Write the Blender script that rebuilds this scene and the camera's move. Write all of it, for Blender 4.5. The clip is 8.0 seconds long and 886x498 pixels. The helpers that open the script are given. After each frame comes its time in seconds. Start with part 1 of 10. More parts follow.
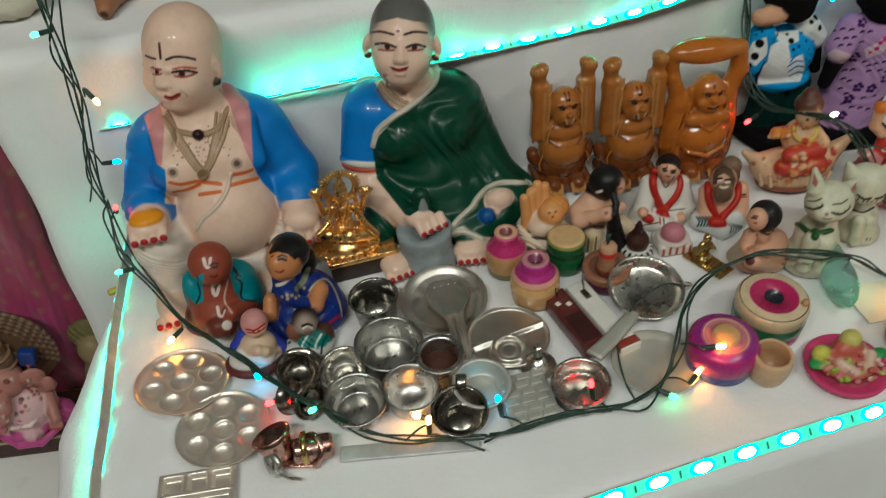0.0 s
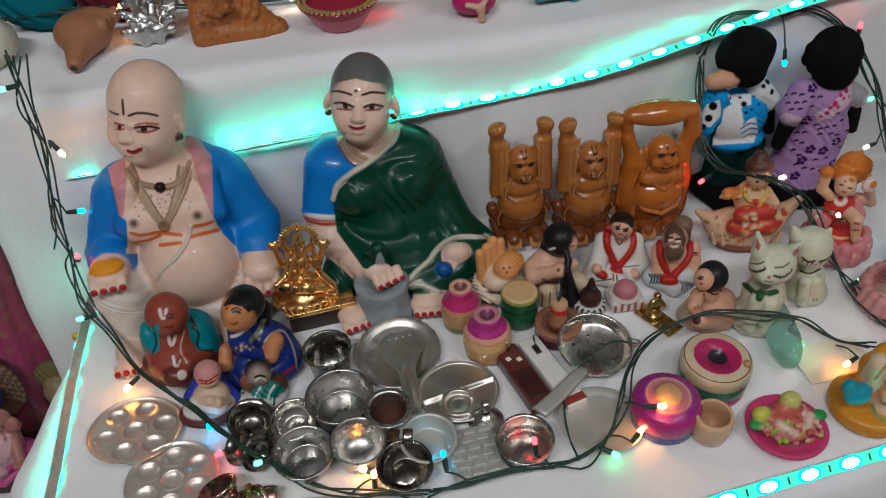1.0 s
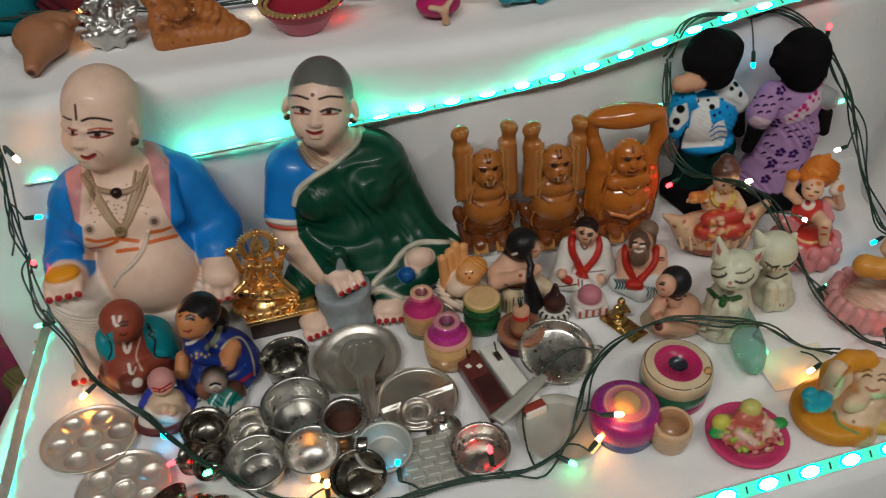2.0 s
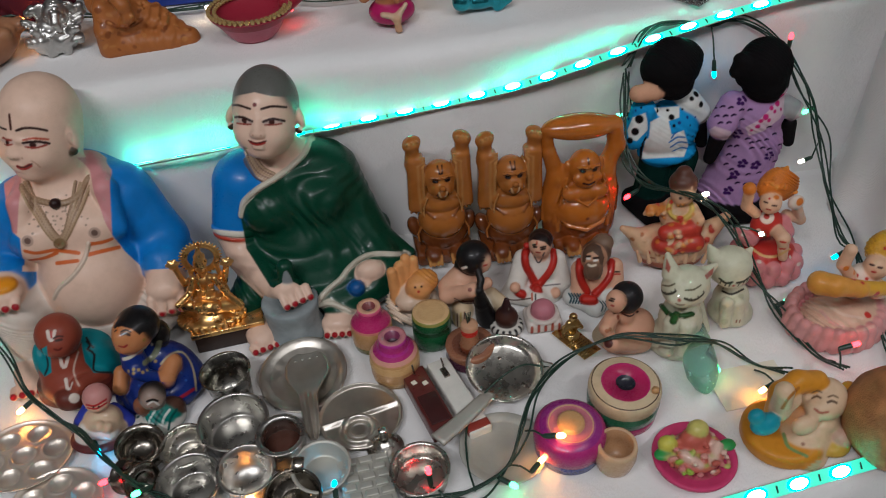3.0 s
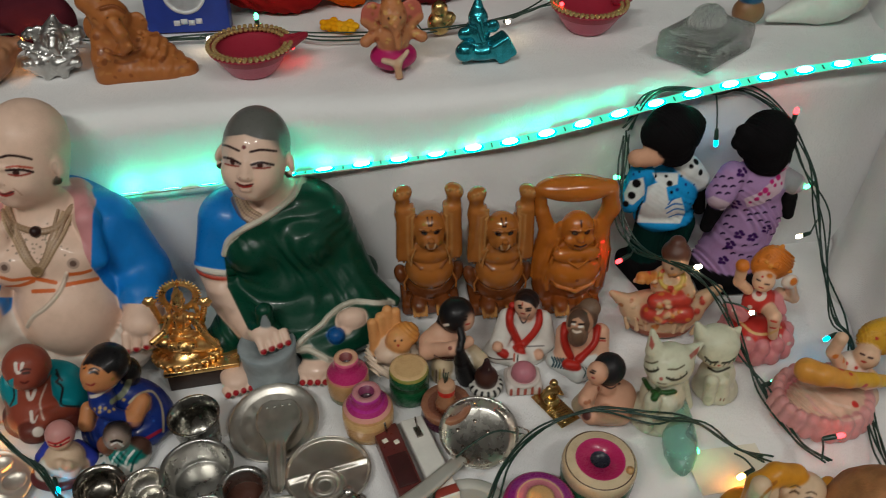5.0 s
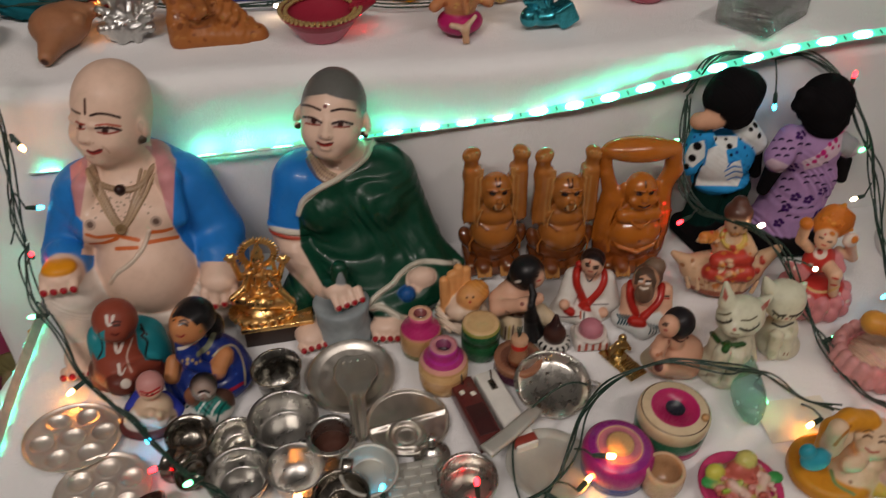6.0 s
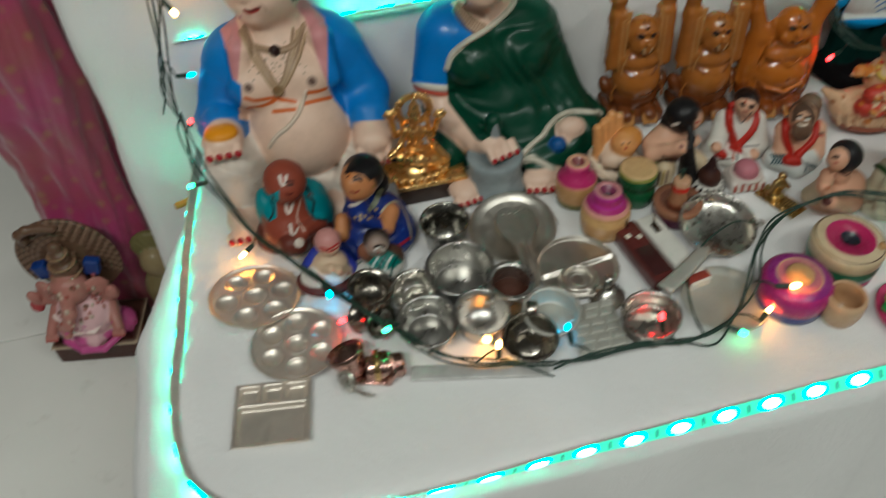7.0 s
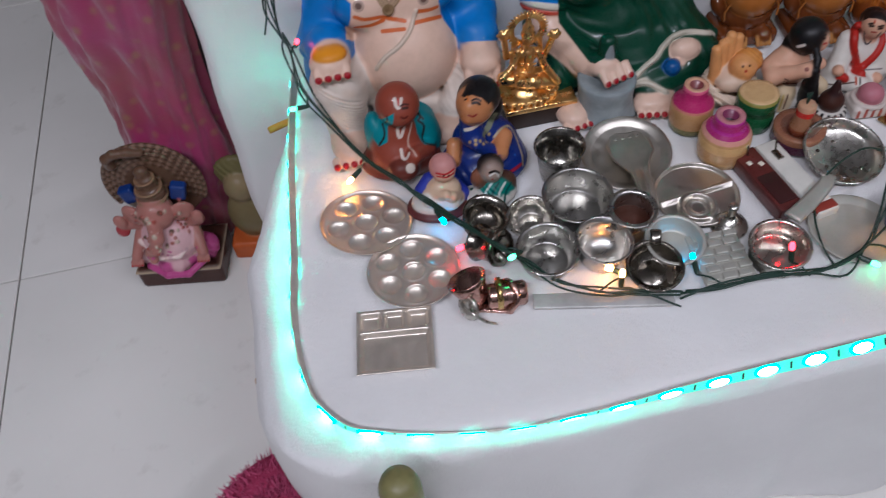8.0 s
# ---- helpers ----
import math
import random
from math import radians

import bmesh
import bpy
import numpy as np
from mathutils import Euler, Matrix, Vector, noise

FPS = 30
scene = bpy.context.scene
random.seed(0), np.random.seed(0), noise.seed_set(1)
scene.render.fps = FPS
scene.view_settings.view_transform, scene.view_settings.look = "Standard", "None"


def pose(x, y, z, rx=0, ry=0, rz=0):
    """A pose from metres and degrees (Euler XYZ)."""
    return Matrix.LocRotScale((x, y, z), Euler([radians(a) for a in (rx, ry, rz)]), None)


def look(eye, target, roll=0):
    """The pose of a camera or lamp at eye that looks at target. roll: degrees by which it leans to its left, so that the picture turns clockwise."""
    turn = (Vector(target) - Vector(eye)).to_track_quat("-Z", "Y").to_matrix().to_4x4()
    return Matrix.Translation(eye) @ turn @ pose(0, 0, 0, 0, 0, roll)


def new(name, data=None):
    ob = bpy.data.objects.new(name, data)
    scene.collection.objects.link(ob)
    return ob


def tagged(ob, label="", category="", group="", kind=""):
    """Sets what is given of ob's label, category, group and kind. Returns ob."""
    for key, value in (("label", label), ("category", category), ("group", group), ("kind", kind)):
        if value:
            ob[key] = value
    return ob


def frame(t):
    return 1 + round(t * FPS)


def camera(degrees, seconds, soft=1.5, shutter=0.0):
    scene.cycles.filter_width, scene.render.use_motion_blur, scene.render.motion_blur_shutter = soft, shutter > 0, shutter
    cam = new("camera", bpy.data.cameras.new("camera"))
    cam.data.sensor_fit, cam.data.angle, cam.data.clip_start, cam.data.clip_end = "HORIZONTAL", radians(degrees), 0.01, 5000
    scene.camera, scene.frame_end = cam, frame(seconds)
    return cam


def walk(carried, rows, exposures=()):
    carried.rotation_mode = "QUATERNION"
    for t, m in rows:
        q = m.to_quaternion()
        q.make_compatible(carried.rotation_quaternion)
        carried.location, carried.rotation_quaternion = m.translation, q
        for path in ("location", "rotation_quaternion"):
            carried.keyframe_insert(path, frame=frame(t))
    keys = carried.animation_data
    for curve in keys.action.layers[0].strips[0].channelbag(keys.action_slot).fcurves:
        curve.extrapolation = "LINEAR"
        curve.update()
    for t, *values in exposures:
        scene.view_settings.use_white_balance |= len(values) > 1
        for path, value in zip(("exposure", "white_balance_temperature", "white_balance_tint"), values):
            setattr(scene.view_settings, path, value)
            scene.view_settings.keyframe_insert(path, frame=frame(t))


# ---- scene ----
cam = camera(56.52, 8.0, soft=1.0, shutter=0.55)
PATH = [
    (0, (-0.0482, -0.0170, 0.5002), (0.2854, 1.4303, -0.8393), -4.99),
    (0.5, (-0.0300, -0.0295, 0.5167), (0.3190, 1.4526, -0.7800), -4.23),
    (1, (-0.0129, -0.0260, 0.5223), (0.3457, 1.4669, -0.7594), -3.61),
    (1.5, (0.0022, -0.0277, 0.5207), (0.3565, 1.4684, -0.7584), -3.81),
    (3, (0.0732, -0.0209, 0.5151), (0.4173, 1.4761, -0.7657), -3.79),
    (3.5, (0.0954, -0.0124, 0.5184), (0.4447, 1.4830, -0.7629), -2.09),
    (4, (0.1242, -0.0009, 0.5291), (0.4565, 1.5116, -0.7366), -1.52),
    (4.2, (0.1205, 0.0083, 0.5353), (0.4561, 1.5250, -0.7245), -0.73),
    (5.3, (0.0767, 0.0042, 0.5295), (0.4189, 1.5253, -0.7231), 0.28),
    (5.5, (0.0571, 0.0026, 0.5265), (0.4104, 1.5232, -0.7237), 0.57),
    (6, (0.0319, -0.0116, 0.5221), (0.3675, 1.4970, -0.7474), 0.01),
    (6.5, (-0.0181, -0.0183, 0.5083), (0.2799, 1.4496, -0.8170), -1.94),
    (7, (-0.0849, -0.0089, 0.5025), (0.1525, 1.3356, -0.9590), -4.63),
    (7.5, (-0.1296, 0.0024, 0.4883), (0.0605, 1.2916, -1.0289), -6.09),
    (8, (-0.1547, 0.0152, 0.4963), (-0.0033, 1.2431, -1.0751), -6.48),
]
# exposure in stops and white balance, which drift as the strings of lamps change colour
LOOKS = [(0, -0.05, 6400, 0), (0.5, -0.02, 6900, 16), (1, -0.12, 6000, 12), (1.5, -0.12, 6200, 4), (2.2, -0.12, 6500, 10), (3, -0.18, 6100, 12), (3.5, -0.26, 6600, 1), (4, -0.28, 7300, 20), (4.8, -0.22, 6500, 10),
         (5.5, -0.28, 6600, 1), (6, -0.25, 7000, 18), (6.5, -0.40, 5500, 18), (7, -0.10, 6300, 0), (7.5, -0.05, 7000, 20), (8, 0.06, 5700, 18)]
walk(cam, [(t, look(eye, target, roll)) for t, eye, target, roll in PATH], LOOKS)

# ---------- world, lamps ----------
world = bpy.data.worlds.new("room_world")
world.use_nodes = True
world.node_tree.nodes["Background"].inputs[0].default_value = (0.9, 0.95, 1.0, 1)
world.node_tree.nodes["Background"].inputs[1].default_value = 0.003
scene.world = world


def area_lamp(name, m, sx, sy, watts, colour):
    d = bpy.data.lights.new(name, "AREA")
    d.shape, d.size, d.size_y, d.energy, d.color = "RECTANGLE", sx, sy, watts, colour
    o = new(name, d)
    o.matrix_world = m
    return o


# two tube lights of the room, under the ceiling
area_lamp("tube_light_lamp", look((-0.72, -0.78, 1.96), (0.0, 0.35, 0)), 1.2, 0.05, 26.0, (1.0, 0.97, 0.93))
area_lamp("tube_light_lamp", look((0.85, -0.85, 1.98), (0.2, 0.40, 0)), 1.2, 0.05, 13.5, (1.0, 0.97, 0.93))

# ---------- materials ----------
MATS = {}


def nodes_of(name):
    m = bpy.data.materials.new(name)
    m.use_nodes = True
    nt = m.node_tree
    return m, nt, nt.nodes["Principled BSDF"]


def add_noise(nt, scale, detail=4.0, coords="Object", rough=0.55):
    tc = nt.nodes.new("ShaderNodeTexCoord")
    n = nt.nodes.new("ShaderNodeTexNoise")
    n.inputs["Scale"].default_value, n.inputs["Detail"].default_value, n.inputs["Roughness"].default_value = scale, detail, rough
    nt.links.new(tc.outputs[coords], n.inputs["Vector"])
    return n


def add_bump(nt, bsdf, height, strength, distance):
    b = nt.nodes.new("ShaderNodeBump")
    b.inputs["Strength"].default_value, b.inputs["Distance"].default_value = strength, distance
    nt.links.new(height, b.inputs["Height"])
    nt.links.new(b.outputs[0], bsdf.inputs["Normal"])
    return b


def add_mix(nt, a, b, fac, mode="MIX"):
    x = nt.nodes.new("ShaderNodeMix")
    x.data_type, x.blend_type = "RGBA", mode
    for n, v in ((0, fac), (6, a), (7, b)):
        if hasattr(v, "is_output"):
            nt.links.new(v, x.inputs[n])
        else:
            x.inputs[n].default_value = v if n == 0 else (*v[:3], 1)
    return x.outputs[2]


def add_ramp(nt, src, lo, hi, a=(0, 0, 0), b=(1, 1, 1)):
    r = nt.nodes.new("ShaderNodeValToRGB")
    r.color_ramp.elements[0].position, r.color_ramp.elements[1].position = lo, hi
    r.color_ramp.elements[0].color, r.color_ramp.elements[1].color = (*a, 1), (*b, 1)
    nt.links.new(src, r.inputs[0])
    return r.outputs[0]


def painted(name, rough=0.4, coat=0.0, grain=90, wear=0.18, bump=0.15, metal=0.0, spec=0.22):
    """Paint that takes its colours from the mesh's colour layer, with mottling and fine relief."""
    m, nt, bs = nodes_of(name)
    at = nt.nodes.new("ShaderNodeAttribute")
    at.attribute_name = "paint"
    n1, n2 = add_noise(nt, grain), add_noise(nt, grain * 7, 3)
    worn = add_mix(nt, at.outputs["Color"], (0.62, 0.56, 0.50), 0.0)
    dark = add_mix(nt, worn, (0.75, 0.72, 0.68), add_ramp(nt, n1.outputs[0], 0.45, 0.75, (0, 0, 0), (wear * 2.2,) * 3), "MULTIPLY")
    nt.links.new(dark, bs.inputs["Base Color"])
    nt.links.new(add_ramp(nt, n2.outputs[0], 0.3, 0.7, (max(rough - 0.1, 0.03),) * 3, (rough + 0.12,) * 3), bs.inputs["Roughness"])
    bs.inputs["Coat Weight"].default_value, bs.inputs["Coat Roughness"].default_value = coat, 0.08
    bs.inputs["Metallic"].default_value, bs.inputs["Specular IOR Level"].default_value = metal, spec
    add_bump(nt, bs, n2.outputs[0], bump, 0.0006)
    MATS[name] = m
    return m


def plain(name, colour, rough=0.5, metal=0.0, grain=60, vary=0.25, bump=0.2, bump_mm=0.4, coat=0.0, trans=0.0, ior=1.45, alt=None):
    m, nt, bs = nodes_of(name)
    n1, n2 = add_noise(nt, grain), add_noise(nt, grain * 9, 3)
    low = alt or tuple(c * (1 - vary) for c in colour)
    nt.links.new(add_ramp(nt, n1.outputs[0], 0.35, 0.68, low, colour), bs.inputs["Base Color"])
    nt.links.new(add_ramp(nt, n2.outputs[0], 0.3, 0.72, (max(rough - 0.08, 0.02),) * 3, (rough + 0.1,) * 3), bs.inputs["Roughness"])
    bs.inputs["Metallic"].default_value, bs.inputs["Coat Weight"].default_value = metal, coat
    bs.inputs["Transmission Weight"].default_value, bs.inputs["IOR"].default_value = trans, ior
    add_bump(nt, bs, n2.outputs[0], bump, bump_mm / 1000)
    MATS[name] = m
    return m


def glow(name, colour, strength):
    m, nt, bs = nodes_of(name)
    bs.inputs["Base Color"].default_value = (*[min(1, c) for c in colour], 1)
    bs.inputs["Emission Color"].default_value, bs.inputs["Emission Strength"].default_value = (*colour, 1), strength
    MATS[name] = m
    return m


def cloth_material():
    m, nt, bs = nodes_of("white_cloth")
    tc = nt.nodes.new("ShaderNodeTexCoord")
    n1, n2, n3 = add_noise(nt, 5, 5), add_noise(nt, 40, 4), add_noise(nt, 9, 6, rough=0.7)
    base = add_ramp(nt, n1.outputs[0], 0.35, 0.7, (0.74, 0.735, 0.73), (0.84, 0.835, 0.83))
    nt.links.new(base, bs.inputs["Base Color"])
    weave = nt.nodes.new("ShaderNodeTexWave")
    weave.inputs["Scale"].default_value, weave.inputs["Distortion"].default_value = 520, 1.5
    nt.links.new(tc.outputs["Object"], weave.inputs["Vector"])
    total = nt.nodes.new("ShaderNodeMath")
    total.operation = "MULTIPLY_ADD"
    nt.links.new(n2.outputs[0], total.inputs[0])
    total.inputs[1].default_value = 3.0
    nt.links.new(weave.outputs[1], total.inputs[2])
    fine = add_bump(nt, bs, total.outputs[0], 0.25, 0.0008)
    crease = nt.nodes.new("ShaderNodeBump")
    crease.inputs["Strength"].default_value, crease.inputs["Distance"].default_value = 0.5, 0.008
    nt.links.new(n3.outputs[0], crease.inputs["Height"])
    nt.links.new(crease.outputs[0], fine.inputs["Normal"])
    bs.inputs["Roughness"].default_value = 0.85
    bs.inputs["Sheen Weight"].default_value = 0.15
    MATS["white_cloth"] = m
    return m


CLOTH = cloth_material()
CLAY = painted("painted_clay", 0.42, 0.10, bump=0.25)
GLOSS = painted("glazed_paint", 0.34, 0.20, wear=0.15, bump=0.2)
GLAZE = painted("brown_glaze", 0.12, 0.8, grain=70, wear=0.35, bump=0.08)
LACQUER = painted("lacquered_wood", 0.28, 0.35, grain=120, wear=0.25)
RESIN = painted("painted_resin", 0.38, 0.2, grain=140, wear=0.25)
FABRIC = painted("printed_fabric", 0.85, 0.0, grain=160, wear=0.2, bump=0.5, spec=0.06)


def metal(name, colour, rough, vary=0.2, dent=0.12):
    """Polished or dull metal with smudges and slight dents."""
    m, nt, bs = nodes_of(name)
    n1, n2, n3 = add_noise(nt, 38, 4), add_noise(nt, 120, 3), add_noise(nt, 70, 2)
    nt.links.new(add_ramp(nt, n1.outputs[0], 0.35, 0.7, tuple(c * (1 - vary) for c in colour), colour), bs.inputs["Base Color"])
    nt.links.new(add_ramp(nt, n2.outputs[0], 0.35, 0.7, (max(rough - 0.07, 0.04),) * 3, (rough + 0.10,) * 3), bs.inputs["Roughness"])
    bs.inputs["Metallic"].default_value = 1.0
    add_bump(nt, bs, n3.outputs[0], dent, 0.0008)
    MATS[name] = m
    return m


STEEL = metal("stainless_steel", (0.70, 0.67, 0.61), 0.28, 0.30, 0.06)
TIN = metal("pale_tin", (0.80, 0.75, 0.67), 0.36, 0.20, 0.04)
WORNTIN = metal("worn_tin", (0.80, 0.72, 0.63), 0.40, 0.18, 0.04)
WORNTIN.node_tree.nodes["Principled BSDF"].inputs["Metallic"].default_value = 0.75
DULLSTEEL = metal("dull_steel", (0.36, 0.345, 0.31), 0.24, 0.3, 0.05)
ALU = metal("aluminium", (0.60, 0.585, 0.55), 0.32, 0.35, 0.12)
DARKMETAL = metal("dark_metal", (0.34, 0.31, 0.27), 0.22, 0.4)
PALEALU = plain("pale_aluminium", (0.56, 0.55, 0.49), 0.45, 0.45, 40, 0.15, 0.15)
COPPER = metal("coppery_tin", (0.66, 0.40, 0.34), 0.24, 0.4)
BRASS = metal("brass", (0.72, 0.50, 0.20), 0.28, 0.4)
GOLD = metal("gold_plating", (0.95, 0.58, 0.22), 0.30, 0.15)
SILVER = metal("silver_plating", (0.72, 0.71, 0.68), 0.36, 0.4, 0.3)
TEALFOIL = plain("teal_metallic", (0.05, 0.42, 0.50), 0.22, 0.9, 120, 0.45, 0.1)
GLASS = plain("clear_glass", (0.97, 0.98, 0.97), 0.03, 0.0, 40, 0.03, 0.9, 2.5, trans=1.0, ior=1.45)
TEALGLASS = plain("teal_plastic", (0.50, 0.78, 0.74), 0.2, 0.0, 20, 0.15, 0.0, trans=0.75, ior=1.4)
WIRE = plain("green_wire", (0.018, 0.05, 0.035), 0.35, 0.0, 200, 0.3, 0.1)
STRIPBACK = plain("led_tape", (0.62, 0.56, 0.48), 0.35, 0.0, 90, 0.25, 0.1)
# tape face: green base and own emission stand in for scattered LED light
STRIPFACE_LIT = plain("led_tape_face_lit", (0.20, 0.34, 0.29), 0.3, 0.0, 90, 0.15, 0.1)
STRIPFACE_LIT.node_tree.nodes["Principled BSDF"].inputs["Emission Color"].default_value = (0.0, 1.0, 0.62, 1)
STRIPFACE_LIT.node_tree.nodes["Principled BSDF"].inputs["Emission Strength"].default_value = 0.9
STONE = plain("grey_stone", (0.27, 0.31, 0.32), 0.55, 0.0, 80, 0.25, 0.4)
PAPER = plain("cream_paper", (0.78, 0.74, 0.62), 0.75, 0.0, 30, 0.12, 0.2)
BLUEBOX = plain("blue_card", (0.02, 0.05, 0.32), 0.4, 0.0, 60, 0.25, 0.2)
LED_ON = glow("led_green", (0.004, 1.0, 0.58), 76)
LED_DIM = glow("led_green_dim", (0.004, 1.0, 0.58), 46)
# whitens each LED's centre as glare would; the chip beneath lights the cloth
LED_GLARE = glow("led_glare_white", (0.80, 1.0, 0.95), 2.6)
BULB = {"orange": glow("bulb_orange", (1.0, 0.36, 0.07), 70), "red": glow("bulb_red", (1.0, 0.012, 0.015), 26),
        "green": glow("bulb_green", (0.06, 1.0, 0.30), 14), "cyan": glow("bulb_cyan", (0.004, 0.55, 1.0), 20),
        "white": glow("bulb_warm", (1.0, 0.72, 0.45), 30)}


def floor_tile_material():
    m, nt, bs = nodes_of("floor_tile")
    n1, n2 = add_noise(nt, 3, 6), add_noise(nt, 30, 4)
    c = add_ramp(nt, n1.outputs[0], 0.35, 0.7, (0.76, 0.74, 0.70), (0.84, 0.82, 0.78))
    nt.links.new(add_mix(nt, c, (0.42, 0.38, 0.33), add_ramp(nt, n2.outputs[0], 0.62, 0.8, (0, 0, 0), (0.3, 0.3, 0.3))), bs.inputs["Base Color"])
    bs.inputs["Roughness"].default_value = 0.22
    MATS["floor_tile"] = m
    return m


TILE = floor_tile_material()
# unseen room shell, its colours kept dark to hold down bounced fill light
CEIL = plain("ceiling_low_bounce", (0.42, 0.41, 0.40), 0.8, 0.0, 4, 0.08, 0.2)
WALL = plain("wall_low_bounce", (0.12, 0.115, 0.11), 0.8, 0.0, 4, 0.08, 0.2)

# ---------- mesh tools ----------


def link(name, me, mat, parent=None, m=None, label="", smooth=True):
    for one in mat if isinstance(mat, (list, tuple)) else [mat]:
        me.materials.append(one)
    if smooth:
        me.polygons.foreach_set("use_smooth", [True] * len(me.polygons))
    o = new(name, me)
    if parent:
        o.parent = parent
    if m is not None:
        o.matrix_basis = m
    if label:
        o["label"] = label
    return o


def part(name, me, mat, parent, label="", m=None, smooth=True):
    return link(name, me, mat, parent, m, label, smooth)


def thing(name, m, label, category, group="", kind=""):
    o = new(name)
    o.matrix_basis = m
    o.empty_display_size = 0.02
    return tagged(o, label, category, group, kind)


def from_bm(bm, name="mesh"):
    bmesh.ops.recalc_face_normals(bm, faces=bm.faces)
    me = bpy.data.meshes.new(name)
    bm.to_mesh(me)
    bm.free()
    return me


def paint_faces(me, colours):
    """One colour a face, as a colour layer on its corners."""
    lay = me.color_attributes.new("paint", "FLOAT_COLOR", "CORNER")
    loops = np.zeros(len(me.loops), dtype=np.int32)
    starts, totals = np.zeros(len(me.polygons), np.int32), np.zeros(len(me.polygons), np.int32)
    me.polygons.foreach_get("loop_start", starts)
    me.polygons.foreach_get("loop_total", totals)
    loops = np.repeat(np.arange(len(me.polygons)), totals)
    c = np.ones((len(me.loops), 4), np.float32)
    c[:, :3] = np.asarray(colours, np.float32)[loops]
    lay.data.foreach_set("color", c.ravel())


def lathe(profile, segs=36, colours=None, wobble=0.0):
    """A turned body: (radius, height) from bottom to top. colours: one for each step of the profile."""
    n = len(profile)
    verts, faces, cols = [], [], []
    for r, z in profile:
        for s in range(segs):
            a = 2 * math.pi * s / segs
            k = 1 + wobble * math.sin(3 * a + 40 * z)
            verts.append((r * k * math.cos(a), r * k * math.sin(a), z))
    for i in range(n - 1):
        for s in range(segs):
            t = (s + 1) % segs
            faces.append((i * segs + s, i * segs + t, (i + 1) * segs + t, (i + 1) * segs + s))
            cols.append(colours[min(i, len(colours) - 1)] if colours else (1, 1, 1))
    for ring in (0, n - 1):
        if profile[ring][0] > 1e-5:
            f = [ring * segs + s for s in range(segs)]
            faces.append(f[::-1] if ring == 0 else f)
            cols.append(colours[0 if ring == 0 else -1] if colours else (1, 1, 1))
    me = bpy.data.meshes.new("turned")
    me.from_pydata(verts, [], faces)
    if colours:
        paint_faces(me, cols)
    return me


def smooth_line(points, step=0.004):
    """Points along a Catmull-Rom line through the given ones."""
    p = [Vector(q) for q in points]
    p = [p[0] * 2 - p[1]] + p + [p[-1] * 2 - p[-2]]
    out = []
    for i in range(1, len(p) - 2):
        n = max(2, int((p[i + 1] - p[i]).length / step))
        for j in range(n):
            t = j / n
            a, b, c, d = p[i - 1], p[i], p[i + 1], p[i + 2]
            out.append(0.5 * (2 * b + (c - a) * t + (2 * a - 5 * b + 4 * c - d) * t * t + (3 * b - a - 3 * c + d) * t ** 3))
    return out + [p[-2]]


def tube(points, radius, sides=6, step=0.004, taper=None):
    line = smooth_line(points, step)
    bm = bmesh.new()
    rings = []
    side = Vector((0, 0, 1))
    for i, q in enumerate(line):
        way = (line[min(i + 1, len(line) - 1)] - line[max(i - 1, 0)]).normalized()
        u = way.cross(side if abs(way.dot(side)) < 0.95 else Vector((1, 0, 0))).normalized()
        v = way.cross(u)
        r = radius * (1 if taper is None else 1 + (taper - 1) * i / max(1, len(line) - 1))
        rings.append([bm.verts.new(q + r * (math.cos(2 * math.pi * k / sides) * u + math.sin(2 * math.pi * k / sides) * v)) for k in range(sides)])
    for a, b in zip(rings, rings[1:]):
        for k in range(sides):
            bm.faces.new((a[k], a[(k + 1) % sides], b[(k + 1) % sides], b[k]))
    bm.faces.new(rings[0])
    bm.faces.new(rings[-1][::-1])
    return from_bm(bm, "tube")


def slab(sx, sy, sz, bevel=0.002, z0=0.0, segs=2):
    bm = bmesh.new()
    bmesh.ops.create_cube(bm, size=1)
    bmesh.ops.transform(bm, matrix=Matrix.Translation((0, 0, z0 + sz / 2)) @ Matrix.Diagonal((sx, sy, sz, 1)), verts=bm.verts)
    if bevel:
        bmesh.ops.bevel(bm, geom=list(bm.edges), offset=bevel, segments=segs, affect="EDGES", profile=0.5)
    return from_bm(bm, "slab")


# ---------- modelled forms: solids blended into one skin ----------


def spin(rot):
    return np.array(Euler([radians(a) for a in rot]).to_matrix(), np.float32) if rot else None


def solid(kind, box, fn, col, k, wave, paint, cut):
    return {"kind": kind, "box": box, "fn": fn, "col": col, "k": k, "wave": wave, "paint": paint, "cut": cut}


def ball(c, r, col, rot=None, k=0.004, wave=None, paint=False, cut=False):
    c, r, R = np.array(c, np.float32), np.array(r if hasattr(r, "__len__") else (r,) * 3, np.float32), spin(rot)

    def fn(P):
        q = P - c
        if R is not None:
            q = q @ R
        a, b = q / r, q / (r * r)
        k0, k1 = np.sqrt((a * a).sum(-1)), np.sqrt((b * b).sum(-1)) + 1e-9
        return k0 * (k0 - 1) / k1
    m = float(r.max()) if R is not None else r
    return solid("ball", (c - m, c + m), fn, col, k, wave, paint, cut)


def limb(a, b, ra, rb, col, k=0.004, wave=None, paint=False, cut=False):
    a, b = np.array(a, np.float32), np.array(b, np.float32)
    ab = b - a
    L = float(ab @ ab) + 1e-12

    def fn(P):
        q = P - a
        t = np.clip((q @ ab) / L, 0, 1)
        return np.sqrt(((q - t[..., None] * ab) ** 2).sum(-1)) - (ra + (rb - ra) * t)
    m = max(ra, rb)
    return solid("limb", (np.minimum(a, b) - m, np.maximum(a, b) + m), fn, col, k, wave, paint, cut)


